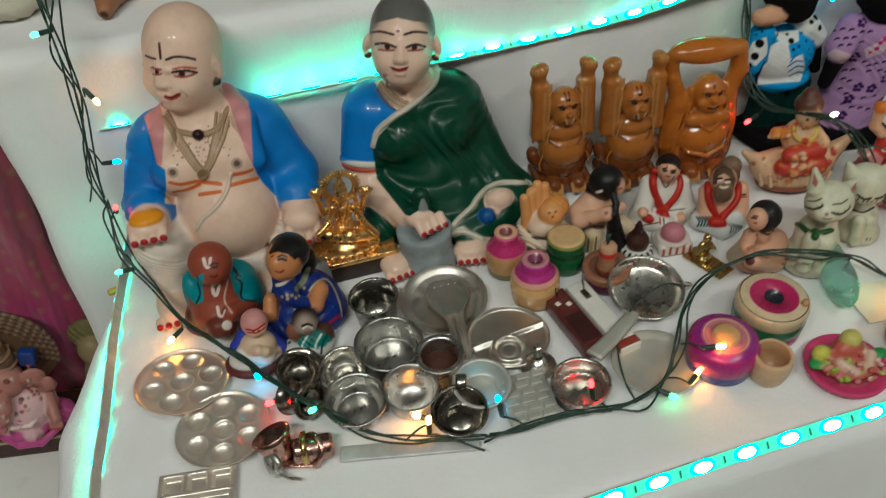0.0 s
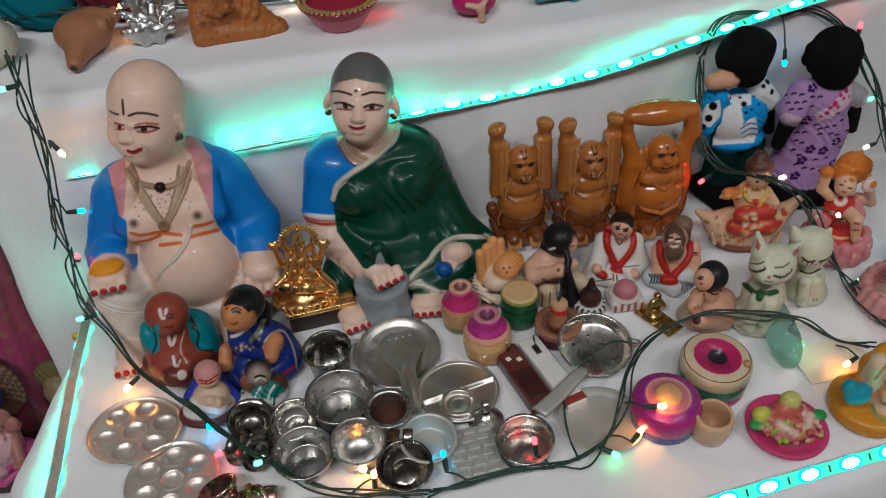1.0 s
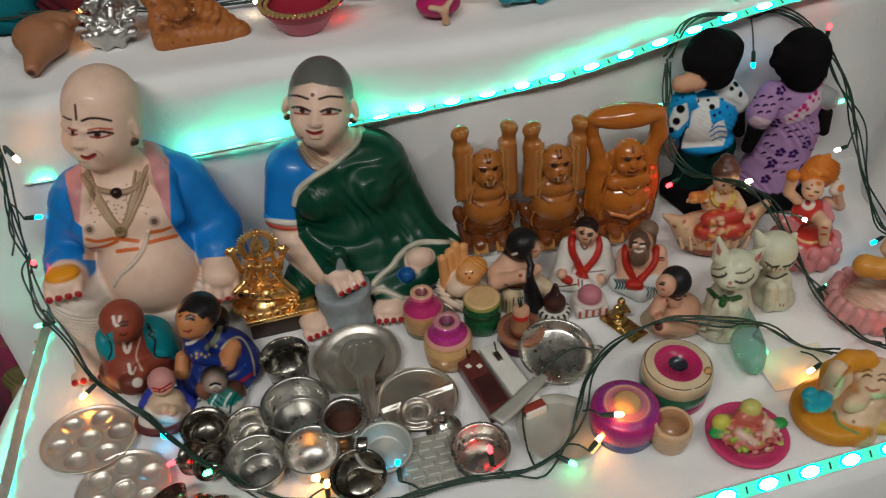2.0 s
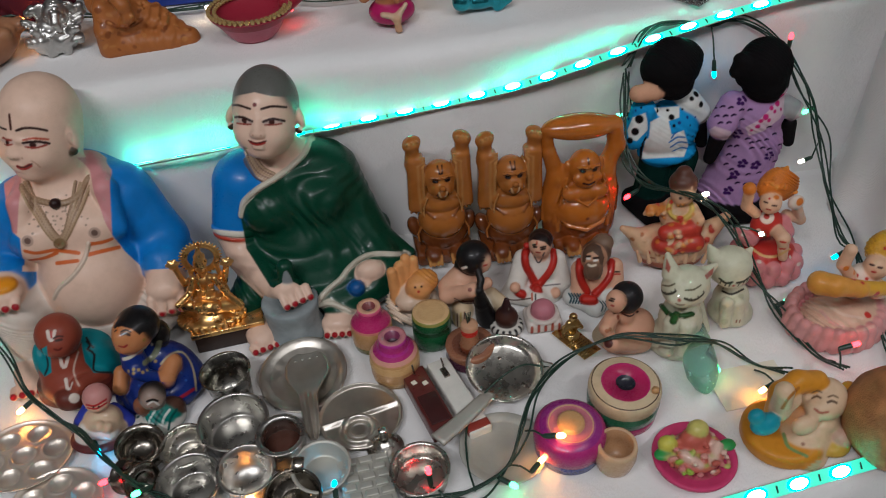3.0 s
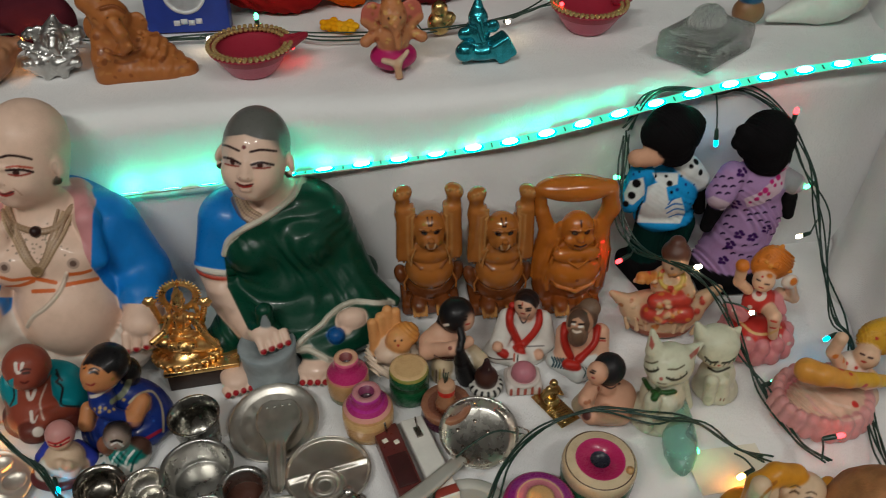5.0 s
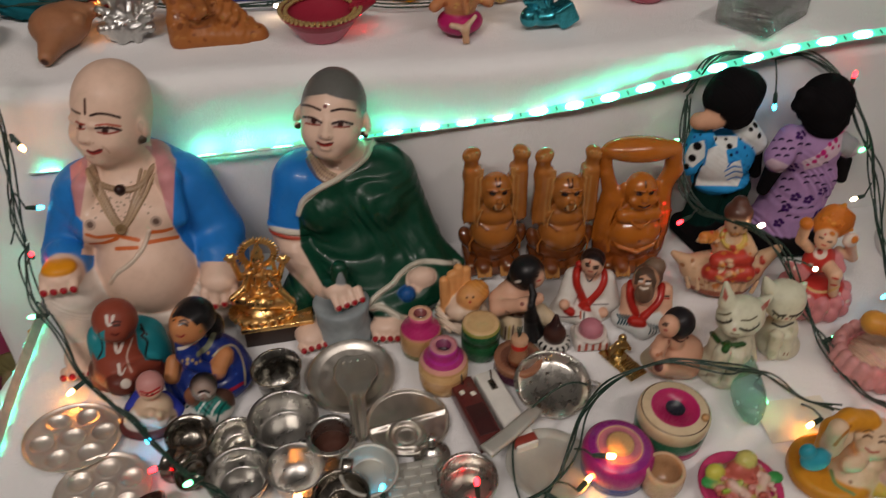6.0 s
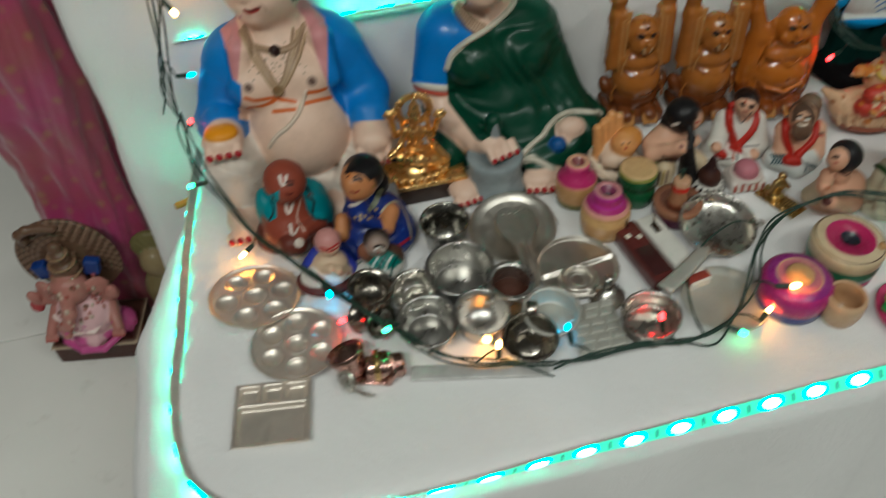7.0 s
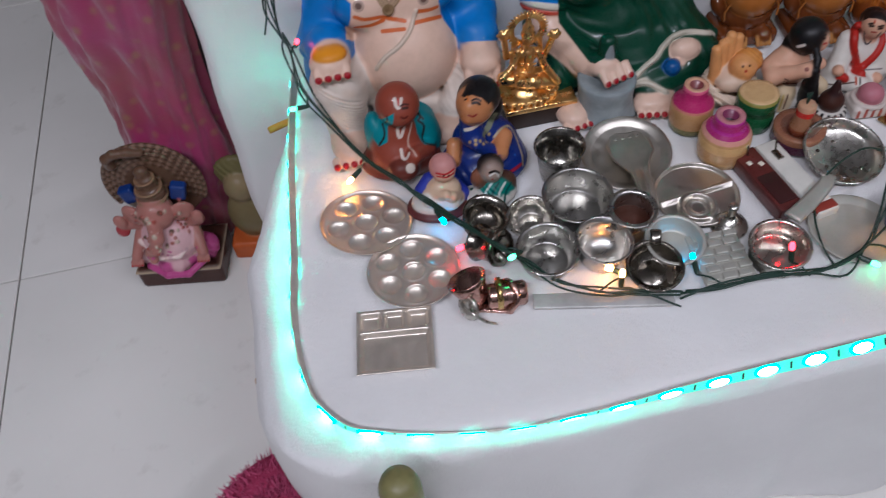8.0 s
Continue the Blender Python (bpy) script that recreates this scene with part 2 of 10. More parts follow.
def block(c, half, rad, col, rot=None, k=0.004, wave=None, paint=False, cut=False):
    c, h, R = np.array(c, np.float32), np.array(half, np.float32), spin(rot)

    def fn(P):
        q = P - c
        if R is not None:
            q = q @ R
        q = np.abs(q) - (h - rad)
        return np.sqrt((np.maximum(q, 0) ** 2).sum(-1)) + np.minimum(q.max(-1), 0) - rad
    m = float(np.sqrt((h * h).sum())) if R is not None else h
    return solid("block", (c - m, c + m), fn, col, k, wave, paint, cut)


def ring(c, R0, r0, col, rot=None, k=0.002, squash=1.0, wave=None, paint=False, cut=False):
    c, R = np.array(c, np.float32), spin(rot)

    def fn(P):
        q = P - c
        if R is not None:
            q = q @ R
        a = np.sqrt(q[..., 0] ** 2 + (q[..., 1] / squash) ** 2) - R0
        return np.sqrt(a * a + q[..., 2] ** 2) - r0
    m = (R0 + r0) * max(1, squash)
    return solid("ring", (c - m, c + m), fn, col, k, wave, paint, cut)


def drum(c, r, h, rad, col, rot=None, k=0.003, wave=None, paint=False, cut=False):
    c, R = np.array(c, np.float32), spin(rot)

    def fn(P):
        q = P - c
        if R is not None:
            q = q @ R
        a = np.stack([np.sqrt(q[..., 0] ** 2 + q[..., 1] ** 2) - r + rad, np.abs(q[..., 2]) - h / 2 + rad], -1)
        return np.sqrt((np.maximum(a, 0) ** 2).sum(-1)) + np.minimum(a.max(-1), 0) - rad
    m = math.hypot(r, h / 2)
    return solid("drum", (c - m, c + m), fn, col, k, wave, paint, cut)


def strand(points, r, col, k=0.001, paint=False, rb=None):
    n = len(points) - 1
    rb = r if rb is None else rb
    return [limb(points[i], points[i + 1], r + (rb - r) * i / n, r + (rb - r) * (i + 1) / n, col, k, paint=paint) for i in range(n)]


def far(s, P):
    d = s["fn"](P)
    if s["wave"]:
        amp, way, length = s["wave"][:3]
        ph = P @ np.array(way, np.float32)
        if len(s["wave"]) > 3:
            ph = ph + s["wave"][3] * np.sin(P[..., 2] * 70 + P[..., 0] * 45)
        swell = 0.30 + 0.70 * np.clip(np.sin(P[..., 0] * 61 + P[..., 2] * 83 + 2 * np.sin(P[..., 2] * 37)), 0, 1)
        d = d + amp * swell * np.sin(ph * (2 * math.pi / length))
    return d


def flat(items):
    out = []
    for s in items:
        out += flat(s) if isinstance(s, (list, tuple)) else [s]
    return out


def skin(items, vox, soft=0.0007, floor=None):
    """One closed mesh round all solids, blended, with each one's colour (and the paint on it) in the colour layer."""
    items = flat(items)
    adds, paints, cuts = ([s for s in items if s[x]] if x else [s for s in items if not s["paint"] and not s["cut"]] for x in ("", "paint", "cut"))
    lo = np.min([s["box"][0] for s in adds], 0) - 4 * vox
    hi = np.max([s["box"][1] for s in adds], 0) + 4 * vox
    if floor is not None:
        lo[2] = floor - 2.5 * vox
    dims = np.ceil((hi - lo) / vox).astype(int) + 1
    D = np.full(dims, 1.0, np.float32)
    axes = [(lo[i] + vox * np.arange(dims[i])).astype(np.float32) for i in range(3)]
    for s in adds + cuts:
        pad = 3 * vox + s["k"]
        i0 = np.clip(((s["box"][0] - pad - lo) / vox).astype(int), 0, dims - 1)
        i1 = np.clip(((s["box"][1] + pad - lo) / vox).astype(int) + 2, 1, dims)
        if (i1 <= i0).any():
            continue
        sl = tuple(slice(a, b) for a, b in zip(i0, i1))
        P = np.stack(np.meshgrid(*[axes[i][sl[i]] for i in range(3)], indexing="ij"), -1)
        d, was, k = far(s, P), D[sl], s["k"]
        if s["cut"]:
            D[sl] = np.maximum(was, -d)
            continue
        h = np.clip(0.5 + 0.5 * (was - d) / k, 0, 1)
        D[sl] = was + (d - was) * h - k * h * (1 - h)
    if floor is not None:
        D = np.maximum(D, (floor - axes[2])[None, None, :])
    ins = D < 0
    corner = [(i, j, k) for i in (0, 1) for j in (0, 1) for k in (0, 1)]
    cut = lambda A, o: A[o[0]:A.shape[0] - 1 + o[0], o[1]:A.shape[1] - 1 + o[1], o[2]:A.shape[2] - 1 + o[2]]
    count = sum(cut(ins, o).astype(np.int8) for o in corner)
    cells = np.argwhere((count > 0) & (count < 8))
    where = np.full(np.array(D.shape) - 1, -1, np.int32)
    where[tuple(cells.T)] = np.arange(len(cells))
    val = {o: D[tuple((cells + o).T)] for o in corner}
    total, hits = np.zeros((len(cells), 3), np.float32), np.zeros(len(cells), np.float32)
    for o in corner:
        for ax in range(3):
            if o[ax] == 0:
                q = tuple(1 if n == ax else v for n, v in enumerate(o))
                a, b = val[o], val[q]
                on = (a < 0) != (b < 0)
                t = np.where(on, a / np.where(on, a - b, 1), 0)
                pt = np.tile(np.array(o, np.float32), (len(cells), 1))
                pt[:, ax] = t
                total += pt * on[:, None]
                hits += on
    V = (cells + total / hits[:, None]) * vox + lo
    quads = []
    for ax in range(3):
        a, b = [n for n in range(3) if n != ax]
        s0, s1 = [slice(None)] * 3, [slice(None)] * 3
        s0[ax], s1[ax] = slice(0, -1), slice(1, None)
        edge = np.argwhere(ins[tuple(s0)] != ins[tuple(s1)])
        edge = edge[(edge[:, a] > 0) & (edge[:, b] > 0) & (edge[:, a] < D.shape[a] - 1) & (edge[:, b] < D.shape[b] - 1)]
        up = ins[tuple(edge.T)]
        ea, eb = np.eye(3, dtype=int)[a], np.eye(3, dtype=int)[b]
        c = [where[tuple((edge - d).T)] for d in (ea + eb, eb, 0 * ea, ea)]
        q = np.stack(c, 1)
        turn = up if ax != 1 else ~up
        q[~turn] = q[~turn][:, ::-1]
        quads.append(q)
    F = np.concatenate(quads)
    V = V.astype(np.float32)
    me = bpy.data.meshes.new("skin")
    me.vertices.add(len(V))
    me.vertices.foreach_set("co", V.ravel())
    me.loops.add(4 * len(F))
    me.loops.foreach_set("vertex_index", F.ravel().astype(np.int32))
    me.polygons.add(len(F))
    me.polygons.foreach_set("loop_start", np.arange(0, 4 * len(F), 4, dtype=np.int32))
    me.polygons.foreach_set("loop_total", np.full(len(F), 4, np.int32))
    me.update(calc_edges=True)
    me.validate()
    ds = []
    for s in adds:
        d = np.full(len(V), 0.05, np.float32)
        near = ((V > s["box"][0] - 0.006) & (V < s["box"][1] + 0.006)).all(1)
        if near.any():
            d[near] = far(s, V[near])
        ds.append(d)
    ds = np.array(ds)
    w = np.exp(-np.clip((ds - ds.min(0)) / soft, 0, 30))
    C = (w.T @ np.array([s["col"] for s in adds], np.float32)) / w.sum(0)[:, None]
    for s in paints:
        near = ((V > s["box"][0] - 0.004) & (V < s["box"][1] + 0.004)).all(1)
        if near.any():
            f = np.clip(0.5 - far(s, V[near]) / (2 * soft), 0, 1)[:, None]
            C[near] = C[near] * (1 - f) + np.array(s["col"], np.float32) * f
    C = C ** 1.10
    lay = me.color_attributes.new("paint", "FLOAT_COLOR", "POINT")
    lay.data.foreach_set("color", np.c_[C, np.ones(len(C))].astype(np.float32).ravel())
    return me


def trace(items, start, way, reach=0.16, miss=True):
    """Where a ray first meets the blended solids."""
    start, way = np.array(start, np.float32), np.array(way, np.float32)
    way = way / np.linalg.norm(way)
    t = np.linspace(0, reach, 90, dtype=np.float32)
    P = start + t[:, None] * way
    D = np.full(len(t), 1.0, np.float32)
    for s in flat(items):
        if s["paint"] or s["cut"]:
            continue
        d, k = far(s, P), s["k"]
        h = np.clip(0.5 + 0.5 * (D - d) / k, 0, 1)
        D = D + (d - D) * h - k * h * (1 - h)
    i = int(np.argmax(D < 0))
    if D[i] >= 0 and not miss:
        return None
    if D[i] >= 0:
        i = int(np.argmin(D))
        return tuple(float(v) for v in P[i])
    f = D[i - 1] / (D[i - 1] - D[i]) if i else 0
    return tuple(float(v) for v in start + way * (t[max(i - 1, 0)] + f * (t[1] - t[0])))


def figure(name, items, vox, mat, m, label, category, group="", soft=None, floor=0.0, kind=""):
    o = link(name, skin(items, vox, soft or vox * 0.5, floor), mat, None, m)
    return tagged(o, label, category, group, kind)


def at(x, y, z=0.0, turn=0.0, tx=0.0, ty=0.0):
    return pose(x, y, z, tx, ty, turn)


# ---------- structure ----------
FLOOR = -0.28


def cloth_step(name, box_lo, box_hi, rad, vox, label, folds):
    """A step under a white cloth: rounded edges, soft wrinkles above, hanging folds below."""
    lo, hi = np.array(box_lo, np.float32), np.array(box_hi, np.float32)
    base = block((lo + hi) / 2, (hi - lo) / 2, rad, (1, 1, 1))
    inner = base["fn"]

    def fn(P):
        x, y, z = P[..., 0], P[..., 1], P[..., 2]
        hang = np.clip((hi[2] - 0.01 - z) / 0.12, 0, 1)
        q = P.copy()
        q[..., 0] = x - 0.30 * np.clip(y - 0.43, 0, 0.3) * np.clip((0.1 - x) / 0.3, 0, 1)
        d = inner(q)
        # the cloth rounds off the upright corners
        u = np.maximum(np.abs(q[..., 0] - (lo[0] + hi[0]) / 2) - (hi[0] - lo[0]) / 2 + 0.08, 0)
        v = np.maximum(np.abs(y - (lo[1] + hi[1]) / 2) - (hi[1] - lo[1]) / 2 + 0.08, 0)
        d = np.maximum(d, np.sqrt(u * u + v * v) - 0.08)
        d = d + 0.0012 - 0.0010 * np.sin(x * 31 + 9 * np.sin(y * 7)) * np.sin(y * 23 + 2) - 0.0003 * np.sin(x * 77 + y * 51)
        d = d - hang * folds * (np.sin(x * 46 + y * 46 + 2 * np.sin(z * 9)) + 0.6 * np.sin(x * 19 - y * 21 + 1))
        return d
    base["fn"] = fn
    base["box"] = (lo - 0.02, hi + 0.02)
    o = link(name, skin([base], vox, floor=FLOOR + 0.001), CLOTH)
    return tagged(o, label, "cloth step", kind="structure")


cloth_step("step_1", (-0.262, 0.238, FLOOR - 0.05), (0.75, 0.75, 0.0), 0.022, 0.0055, "low display step under a plain white cotton cloth", 0.006)


def riser_y(x):
    return 0.640 - 0.075 * x


def upper_step():
    base = block((0.305, 0.98, -0.05), (0.585, 0.345, 0.243), 0.018, (1, 1, 1))
    inner = base["fn"]

    def fn(P):
        x, y, z = P[..., 0], P[..., 1], P[..., 2]
        q = P.copy()
        q[..., 1] = y + 0.075 * x - 0.006 * np.sin(x * 17 + 1) - 0.004 * np.clip(z * 6, 0, 1)
        d = inner(q)
        hang = np.clip((0.19 - z) / 0.1, 0, 1)
        d = d - 0.0010 * np.sin(x * 29 + 6 * np.sin(y * 9)) * np.sin(y * 19)
        d = d - hang * 0.0022 * (np.sin(x * 33 + z * 8) + 0.5 * np.sin(x * 71 - z * 21)) - 0.0012 * np.sin(z * 44 + 3 * np.sin(x * 6))
        return d
    base["fn"] = fn
    base["box"] = (np.array((-0.46, 0.55, -0.3), np.float32), np.array((0.9, 1.35, 0.22), np.float32))
    o = link("step_2", skin([base], 0.0065, floor=FLOOR + 0.001), CLOTH)
    tagged(o, "upper display step under a creased white cloth", "cloth step", kind="structure")


upper_step()


def side_cloth():
    """White cloth hanging at the side of the step, from a line above."""
    n, h = 60, 40
    verts, faces = [], []
    line = smooth_line([(0.685, 0.72, 0), (0.655, 0.60, 0), (0.60, 0.50, 0), (0.585, 0.38, 0), (0.60, 0.20, 0)], 0.01)
    for i, p in enumerate(line):
        for j in range(h):
            z = 0.001 + 0.45 * j / (h - 1)
            s = 0.006 * math.sin(i * 0.55 + z * 9) + 0.10 * z + 0.012 * math.exp(-z * 60)* -1
            verts.append((p.x + s, p.y + 0.3 * s, z))
    m = len(line)
    for i in range(m - 1):
        for j in range(h - 1):
            a = i * h + j
            faces.append((a, a + h, a + h + 1, a + 1))
    me = bpy.data.meshes.new("side_cloth")
    me.from_pydata(verts, [], faces)
    o = link("side_cloth", me, CLOTH)
    mod = o.modifiers.new("thick", "SOLIDIFY")
    mod.thickness = 0.002
    tagged(o, "white cloth hanging beside the display", "cloth", kind="structure")


side_cloth()


def room():
    fl = new("floor")
    tagged(fl, "pale glossy ceramic floor tiles with grey joints", "floor", kind="structure")
    base = slab(3.6, 3.6, 0.05, 0, FLOOR - 0.053)
    part("joint_bed", base, plain("tile_joint", (0.34, 0.32, 0.29), 0.8), fl, m=at(0, 0.4), smooth=False)
    tile = slab(0.598, 0.598, 0.003, 0.0008, FLOOR - 0.003)
    tile.materials.append(TILE)
    for i in range(-3, 3):
        for j in range(-3, 3):
            o = new("tile", tile)
            o.parent = fl
            o.matrix_basis = at(-0.59 + 0.3 + 0.6 * i + 0.6, 0.712 + 0.3 + 0.6 * j, random.uniform(-0.0003, 0))
    # walls and ceiling stay out of view; added to shape bounce and reflections
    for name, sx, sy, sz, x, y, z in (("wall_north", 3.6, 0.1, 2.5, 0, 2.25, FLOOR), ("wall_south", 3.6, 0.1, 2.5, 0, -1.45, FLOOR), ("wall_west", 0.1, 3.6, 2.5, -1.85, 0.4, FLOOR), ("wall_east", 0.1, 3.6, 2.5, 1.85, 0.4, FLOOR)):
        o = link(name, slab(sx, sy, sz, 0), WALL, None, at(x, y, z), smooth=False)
        tagged(o, "unseen dark wall that limits bounced light", "wall", kind="structure")
    o = link("ceiling", slab(3.8, 3.8, 0.1, 0), CEIL, None, at(0, 0.4, 2.22), smooth=False)
    tagged(o, "unseen grey ceiling that limits bounced light", "ceiling", kind="structure")


room()

# ---------- LED tape ----------


def led_strip(points, normals, label, lamp, first=0.5):
    """LED tape on edge: a thin band with its lamps 33 mm apart; normals: the way that the lamps look, one for each point."""
    t = thing("led_strip", Matrix(), label, "light strip")
    line = smooth_line(points, 0.003)
    dist = [0.0]
    for a, b in zip(line, line[1:]):
        dist.append(dist[-1] + (b - a).length)
    keys = [0.0]
    for a, b in zip(points, points[1:]):
        keys.append(keys[-1] + (Vector(b) - Vector(a)).length)
    scale = dist[-1] / keys[-1]

    def facing(s):
        s /= scale
        for i in range(len(keys) - 1):
            if s <= keys[i + 1] or i == len(keys) - 2:
                f = min(1, max(0, (s - keys[i]) / (keys[i + 1] - keys[i])))
                return Vector(normals[i]).lerp(Vector(normals[i + 1]), f).normalized()
    bm = bmesh.new()
    rows = []
    for i, q in enumerate(line):
        way = (line[min(i + 1, len(line) - 1)] - line[max(i - 1, 0)]).normalized()
        nrm = facing(dist[i])
        nrm = (nrm - way * nrm.dot(way)).normalized()
        side = way.cross(nrm)
        rows.append([bm.verts.new(q + a * side * 0.005 + b * nrm * 0.0006) for a, b in ((-1, -1), (1, -1), (1, 1), (-1, 1))])
    front = []
    for a, b in zip(rows, rows[1:]):
        for k in range(4):
            f = bm.faces.new((a[k], a[(k + 1) % 4], b[(k + 1) % 4], b[k]))
            f.material_index = 1 if k == 2 else 0
    me = from_bm(bm, "tape")
    part("tape", me, [STRIPBACK, STRIPFACE_LIT], t, smooth=False)
    # chips oversized and capped with a white disc to draw in their glare
    chip, pad = lathe([(0, 0), (0.0080, 0), (0.0080, 0.0006), (0.0078, 0.0007), (0, 0.0007)], 20), slab(0.0012, 0.005, 0.0004, 0)
    chip.materials.append(lamp)
    glare = lathe([(0, 0), (0.0068, 0), (0.0068, 0.0003), (0, 0.0004)], 20)
    glare.materials.append(LED_GLARE)
    pad.materials.append(WIRE)
    i, s, n = 0, first * 0.0333, 0
    while s < dist[-1]:
        while dist[i + 1] < s:
            i += 1
        f = (s - dist[i]) / (dist[i + 1] - dist[i])
        q = line[i].lerp(line[i + 1], f)
        way = (line[i + 1] - line[i]).normalized()
        nrm = facing(s)
        nrm = (nrm - way * nrm.dot(way)).normalized()
        m = Matrix((way, nrm.cross(way), nrm)).transposed().to_4x4()
        o = new("led" if n % 2 == 0 else "solder_pad", chip if n % 2 == 0 else pad)
        o.parent = t
        o.matrix_basis = Matrix.Translation(q + nrm * 0.0006) @ m @ (Matrix.Diagonal((1.08, 0.60, 1, 1)) if n % 2 == 0 else Matrix())
        if n % 2 == 0:
            c = new("led_glare", glare)
            c.parent = o
            c.matrix_basis = Matrix.Translation((0, 0, 0.0008))
        s += 0.0333 / 2
        n += 1
    return t


def back_z(x):
    return float(np.interp(x, (-0.2, -0.05, 0.05, 0.14, 0.22, 0.29, 0.34, 0.38, 0.49, 0.56, 0.70), (0.118, 0.122, 0.127, 0.133, 0.139, 0.146, 0.154, 0.165, 0.190, 0.201, 0.216)))


pts, nrm = [], []
for i in range(15):
    x = -0.188 + 0.0615 * i
    pts.append((x, riser_y(x) - 0.009 - 0.03 * max(0, x - 0.42), back_z(x)))
    f = min(1, max(0, (x - 0.02) / 0.2))
    nrm.append((0, 0.62 - 0.84 * f, 0.78 + 0.2 * f))
led_strip(pts, nrm, "flexible LED tape glowing green along the upper step's riser", LED_ON)
front = [(-0.196, 0.63, 0.012), (-0.205, 0.58, 0.007), (-0.213, 0.50, 0.0075), (-0.219, 0.42, 0.0065), (-0.225, 0.36, 0.005), (-0.220, 0.305, 0.004), (-0.202, 0.274, 0.003), (-0.173, 0.2615, 0.003),
         (-0.138, 0.2525, 0.003), (-0.09, 0.2445, 0.003), (-0.03, 0.2430, 0.003), (0.03, 0.2445, 0.003), (0.12, 0.244, 0.005), (0.25, 0.246, 0.006), (0.45, 0.246, 0.006), (0.60, 0.246, 0.006)]
fn_ = [(-1.0, 0, -0.35)] * 4 + [(-1.0, -0.1, -0.3), (-0.9, -0.3, -0.2), (-0.6, -0.7, 0.0), (-0.2, -0.9, -0.3), (0, -0.9, -0.5), (0, -0.9, -0.45), (0, -0.95, -0.2), (0, -0.95, 0.1), (0, -0.8, 0.5), (0, -0.7, 0.7), (0, -0.7, 0.7), (0, -0.7, 0.7)]
led_strip(front, fn_, "flexible LED tape glowing green along the cloth's edge", LED_DIM)

# ---------- colours ----------
SKIN = (0.73, 0.53, 0.42)
BLUE, PINK, BLACK = (0.012, 0.205, 0.56), (0.58, 0.27, 0.28), (0.012, 0.011, 0.012)
GREEN, NAVY, TEAL = (0.004, 0.058, 0.032), (0.012, 0.035, 0.20), (0.01, 0.26, 0.30)
RED, LIP, BROWN, HAIRGREY = (0.55, 0.03, 0.02), (0.42, 0.04, 0.03), (0.14, 0.085, 0.045), (0.135, 0.135, 0.125)
TAN, MAGENTA, PURPLE = (0.50, 0.28, 0.12), (0.44, 0.025, 0.13), (0.39, 0.026, 0.165)
GREENW, BLUEW, BRICK = (0.01, 0.10, 0.035), (0.03, 0.04, 0.25), (0.27, 0.075, 0.035)


def head_frame(c, yaw, pitch, roll=0):
    R = Euler((radians(pitch), radians(roll), radians(yaw))).to_matrix()
    return lambda p: tuple(Vector(c) + R @ Vector(p))


def dense(points, step):
    """Plane points along a smooth line."""
    return [(p.x, p.y) for p in smooth_line([(a, b, 0) for a, b in points], step)]


def stroke(on, points, r, col, step=0.0022, paint=True, rb=None, k=0.0004, **more):
    """A brush stroke, or a chain, that follows the surface which on(x, z) finds."""
    return strand([on(a, b, **more) for a, b in dense(points, step)], r, col, k, paint=paint, rb=rb)


def face(c, r, yaw, pitch, skin_col, roll=0, ear_out=1.0):
    """A carved head: r = half width, half depth, half height."""
    H = head_frame(c, yaw, pitch, roll)
    rx, ry, rz = r
    u = rx
    e3 = (pitch, roll, yaw)
    s = [ball(c, r, skin_col, e3, 0.006)]
    s += [ball(H((0, -0.20 * ry, -0.44 * rz)), (0.80 * rx, 0.70 * ry, 0.47 * rz), skin_col, e3, 0.010)]
    s += [ball(H((0, -0.60 * ry, -0.72 * rz)), (0.30 * u, 0.22 * u, 0.17 * u), skin_col, e3, 0.009)]
    s += [ball(H((sx * 0.48 * rx, -0.64 * ry, -0.30 * rz)), 0.27 * u, skin_col, None, 0.010) for sx in (-1, 1)]
    base = list(s)

    def bare(x, z, out=0.0):
        p, q = Vector(H((x, -2.2 * ry, z))), Vector(H((x, 0, z)))
        hit = Vector(trace(base, p, q - p, 2.2 * ry))
        return tuple(hit + (p - q).normalized() * out)
    s += [limb(bare(0, 0.08 * rz), bare(0, -0.22 * rz, 0.06 * u), 0.06 * u, 0.125 * u, skin_col, 0.006)]
    s += [ball(bare(sx * 0.12 * rx, -0.25 * rz, 0.03 * u), 0.085 * u, skin_col, None, 0.002) for sx in (-1, 1)]
    s += [limb(bare(-0.13 * u, -0.47 * rz), bare(0.13 * u, -0.47 * rz), 0.060 * u, 0.060 * u, skin_col, 0.003)]
    s += [limb(bare(-0.10 * u, -0.57 * rz), bare(0.10 * u, -0.57 * rz), 0.060 * u, 0.060 * u, skin_col, 0.003)]
    s += [limb(bare(-0.17 * u + sx * 0.42 * rx, 0.055 * rz), bare(0.17 * u + sx * 0.42 * rx, 0.055 * rz), 0.065 * u, 0.065 * u, skin_col, 0.003) for sx in (-1, 1)]
    for sx in (-1, 1):
        s += [ball(H((sx * ear_out * rx, 0.08 * ry, -0.06 * rz)), (0.13 * u, 0.24 * u, 0.34 * u), skin_col, (pitch, roll - sx * 12, yaw + sx * 24), 0.003)]
        # ear hollows: shade put into the skin colour
        s += [ball(H((sx * (ear_out + 0.06) * rx, -0.10 * ry, -0.06 * rz)), (0.07 * u, 0.13 * u, 0.20 * u), tuple(v * 0.75 for v in skin_col), e3, paint=True)]
        s += [ball(H((sx * (ear_out - 0.01) * rx, -0.02 * ry, -0.34 * rz)), 0.12 * u, (0.05, 0.035, 0.02), None, 0.001)]
    return s


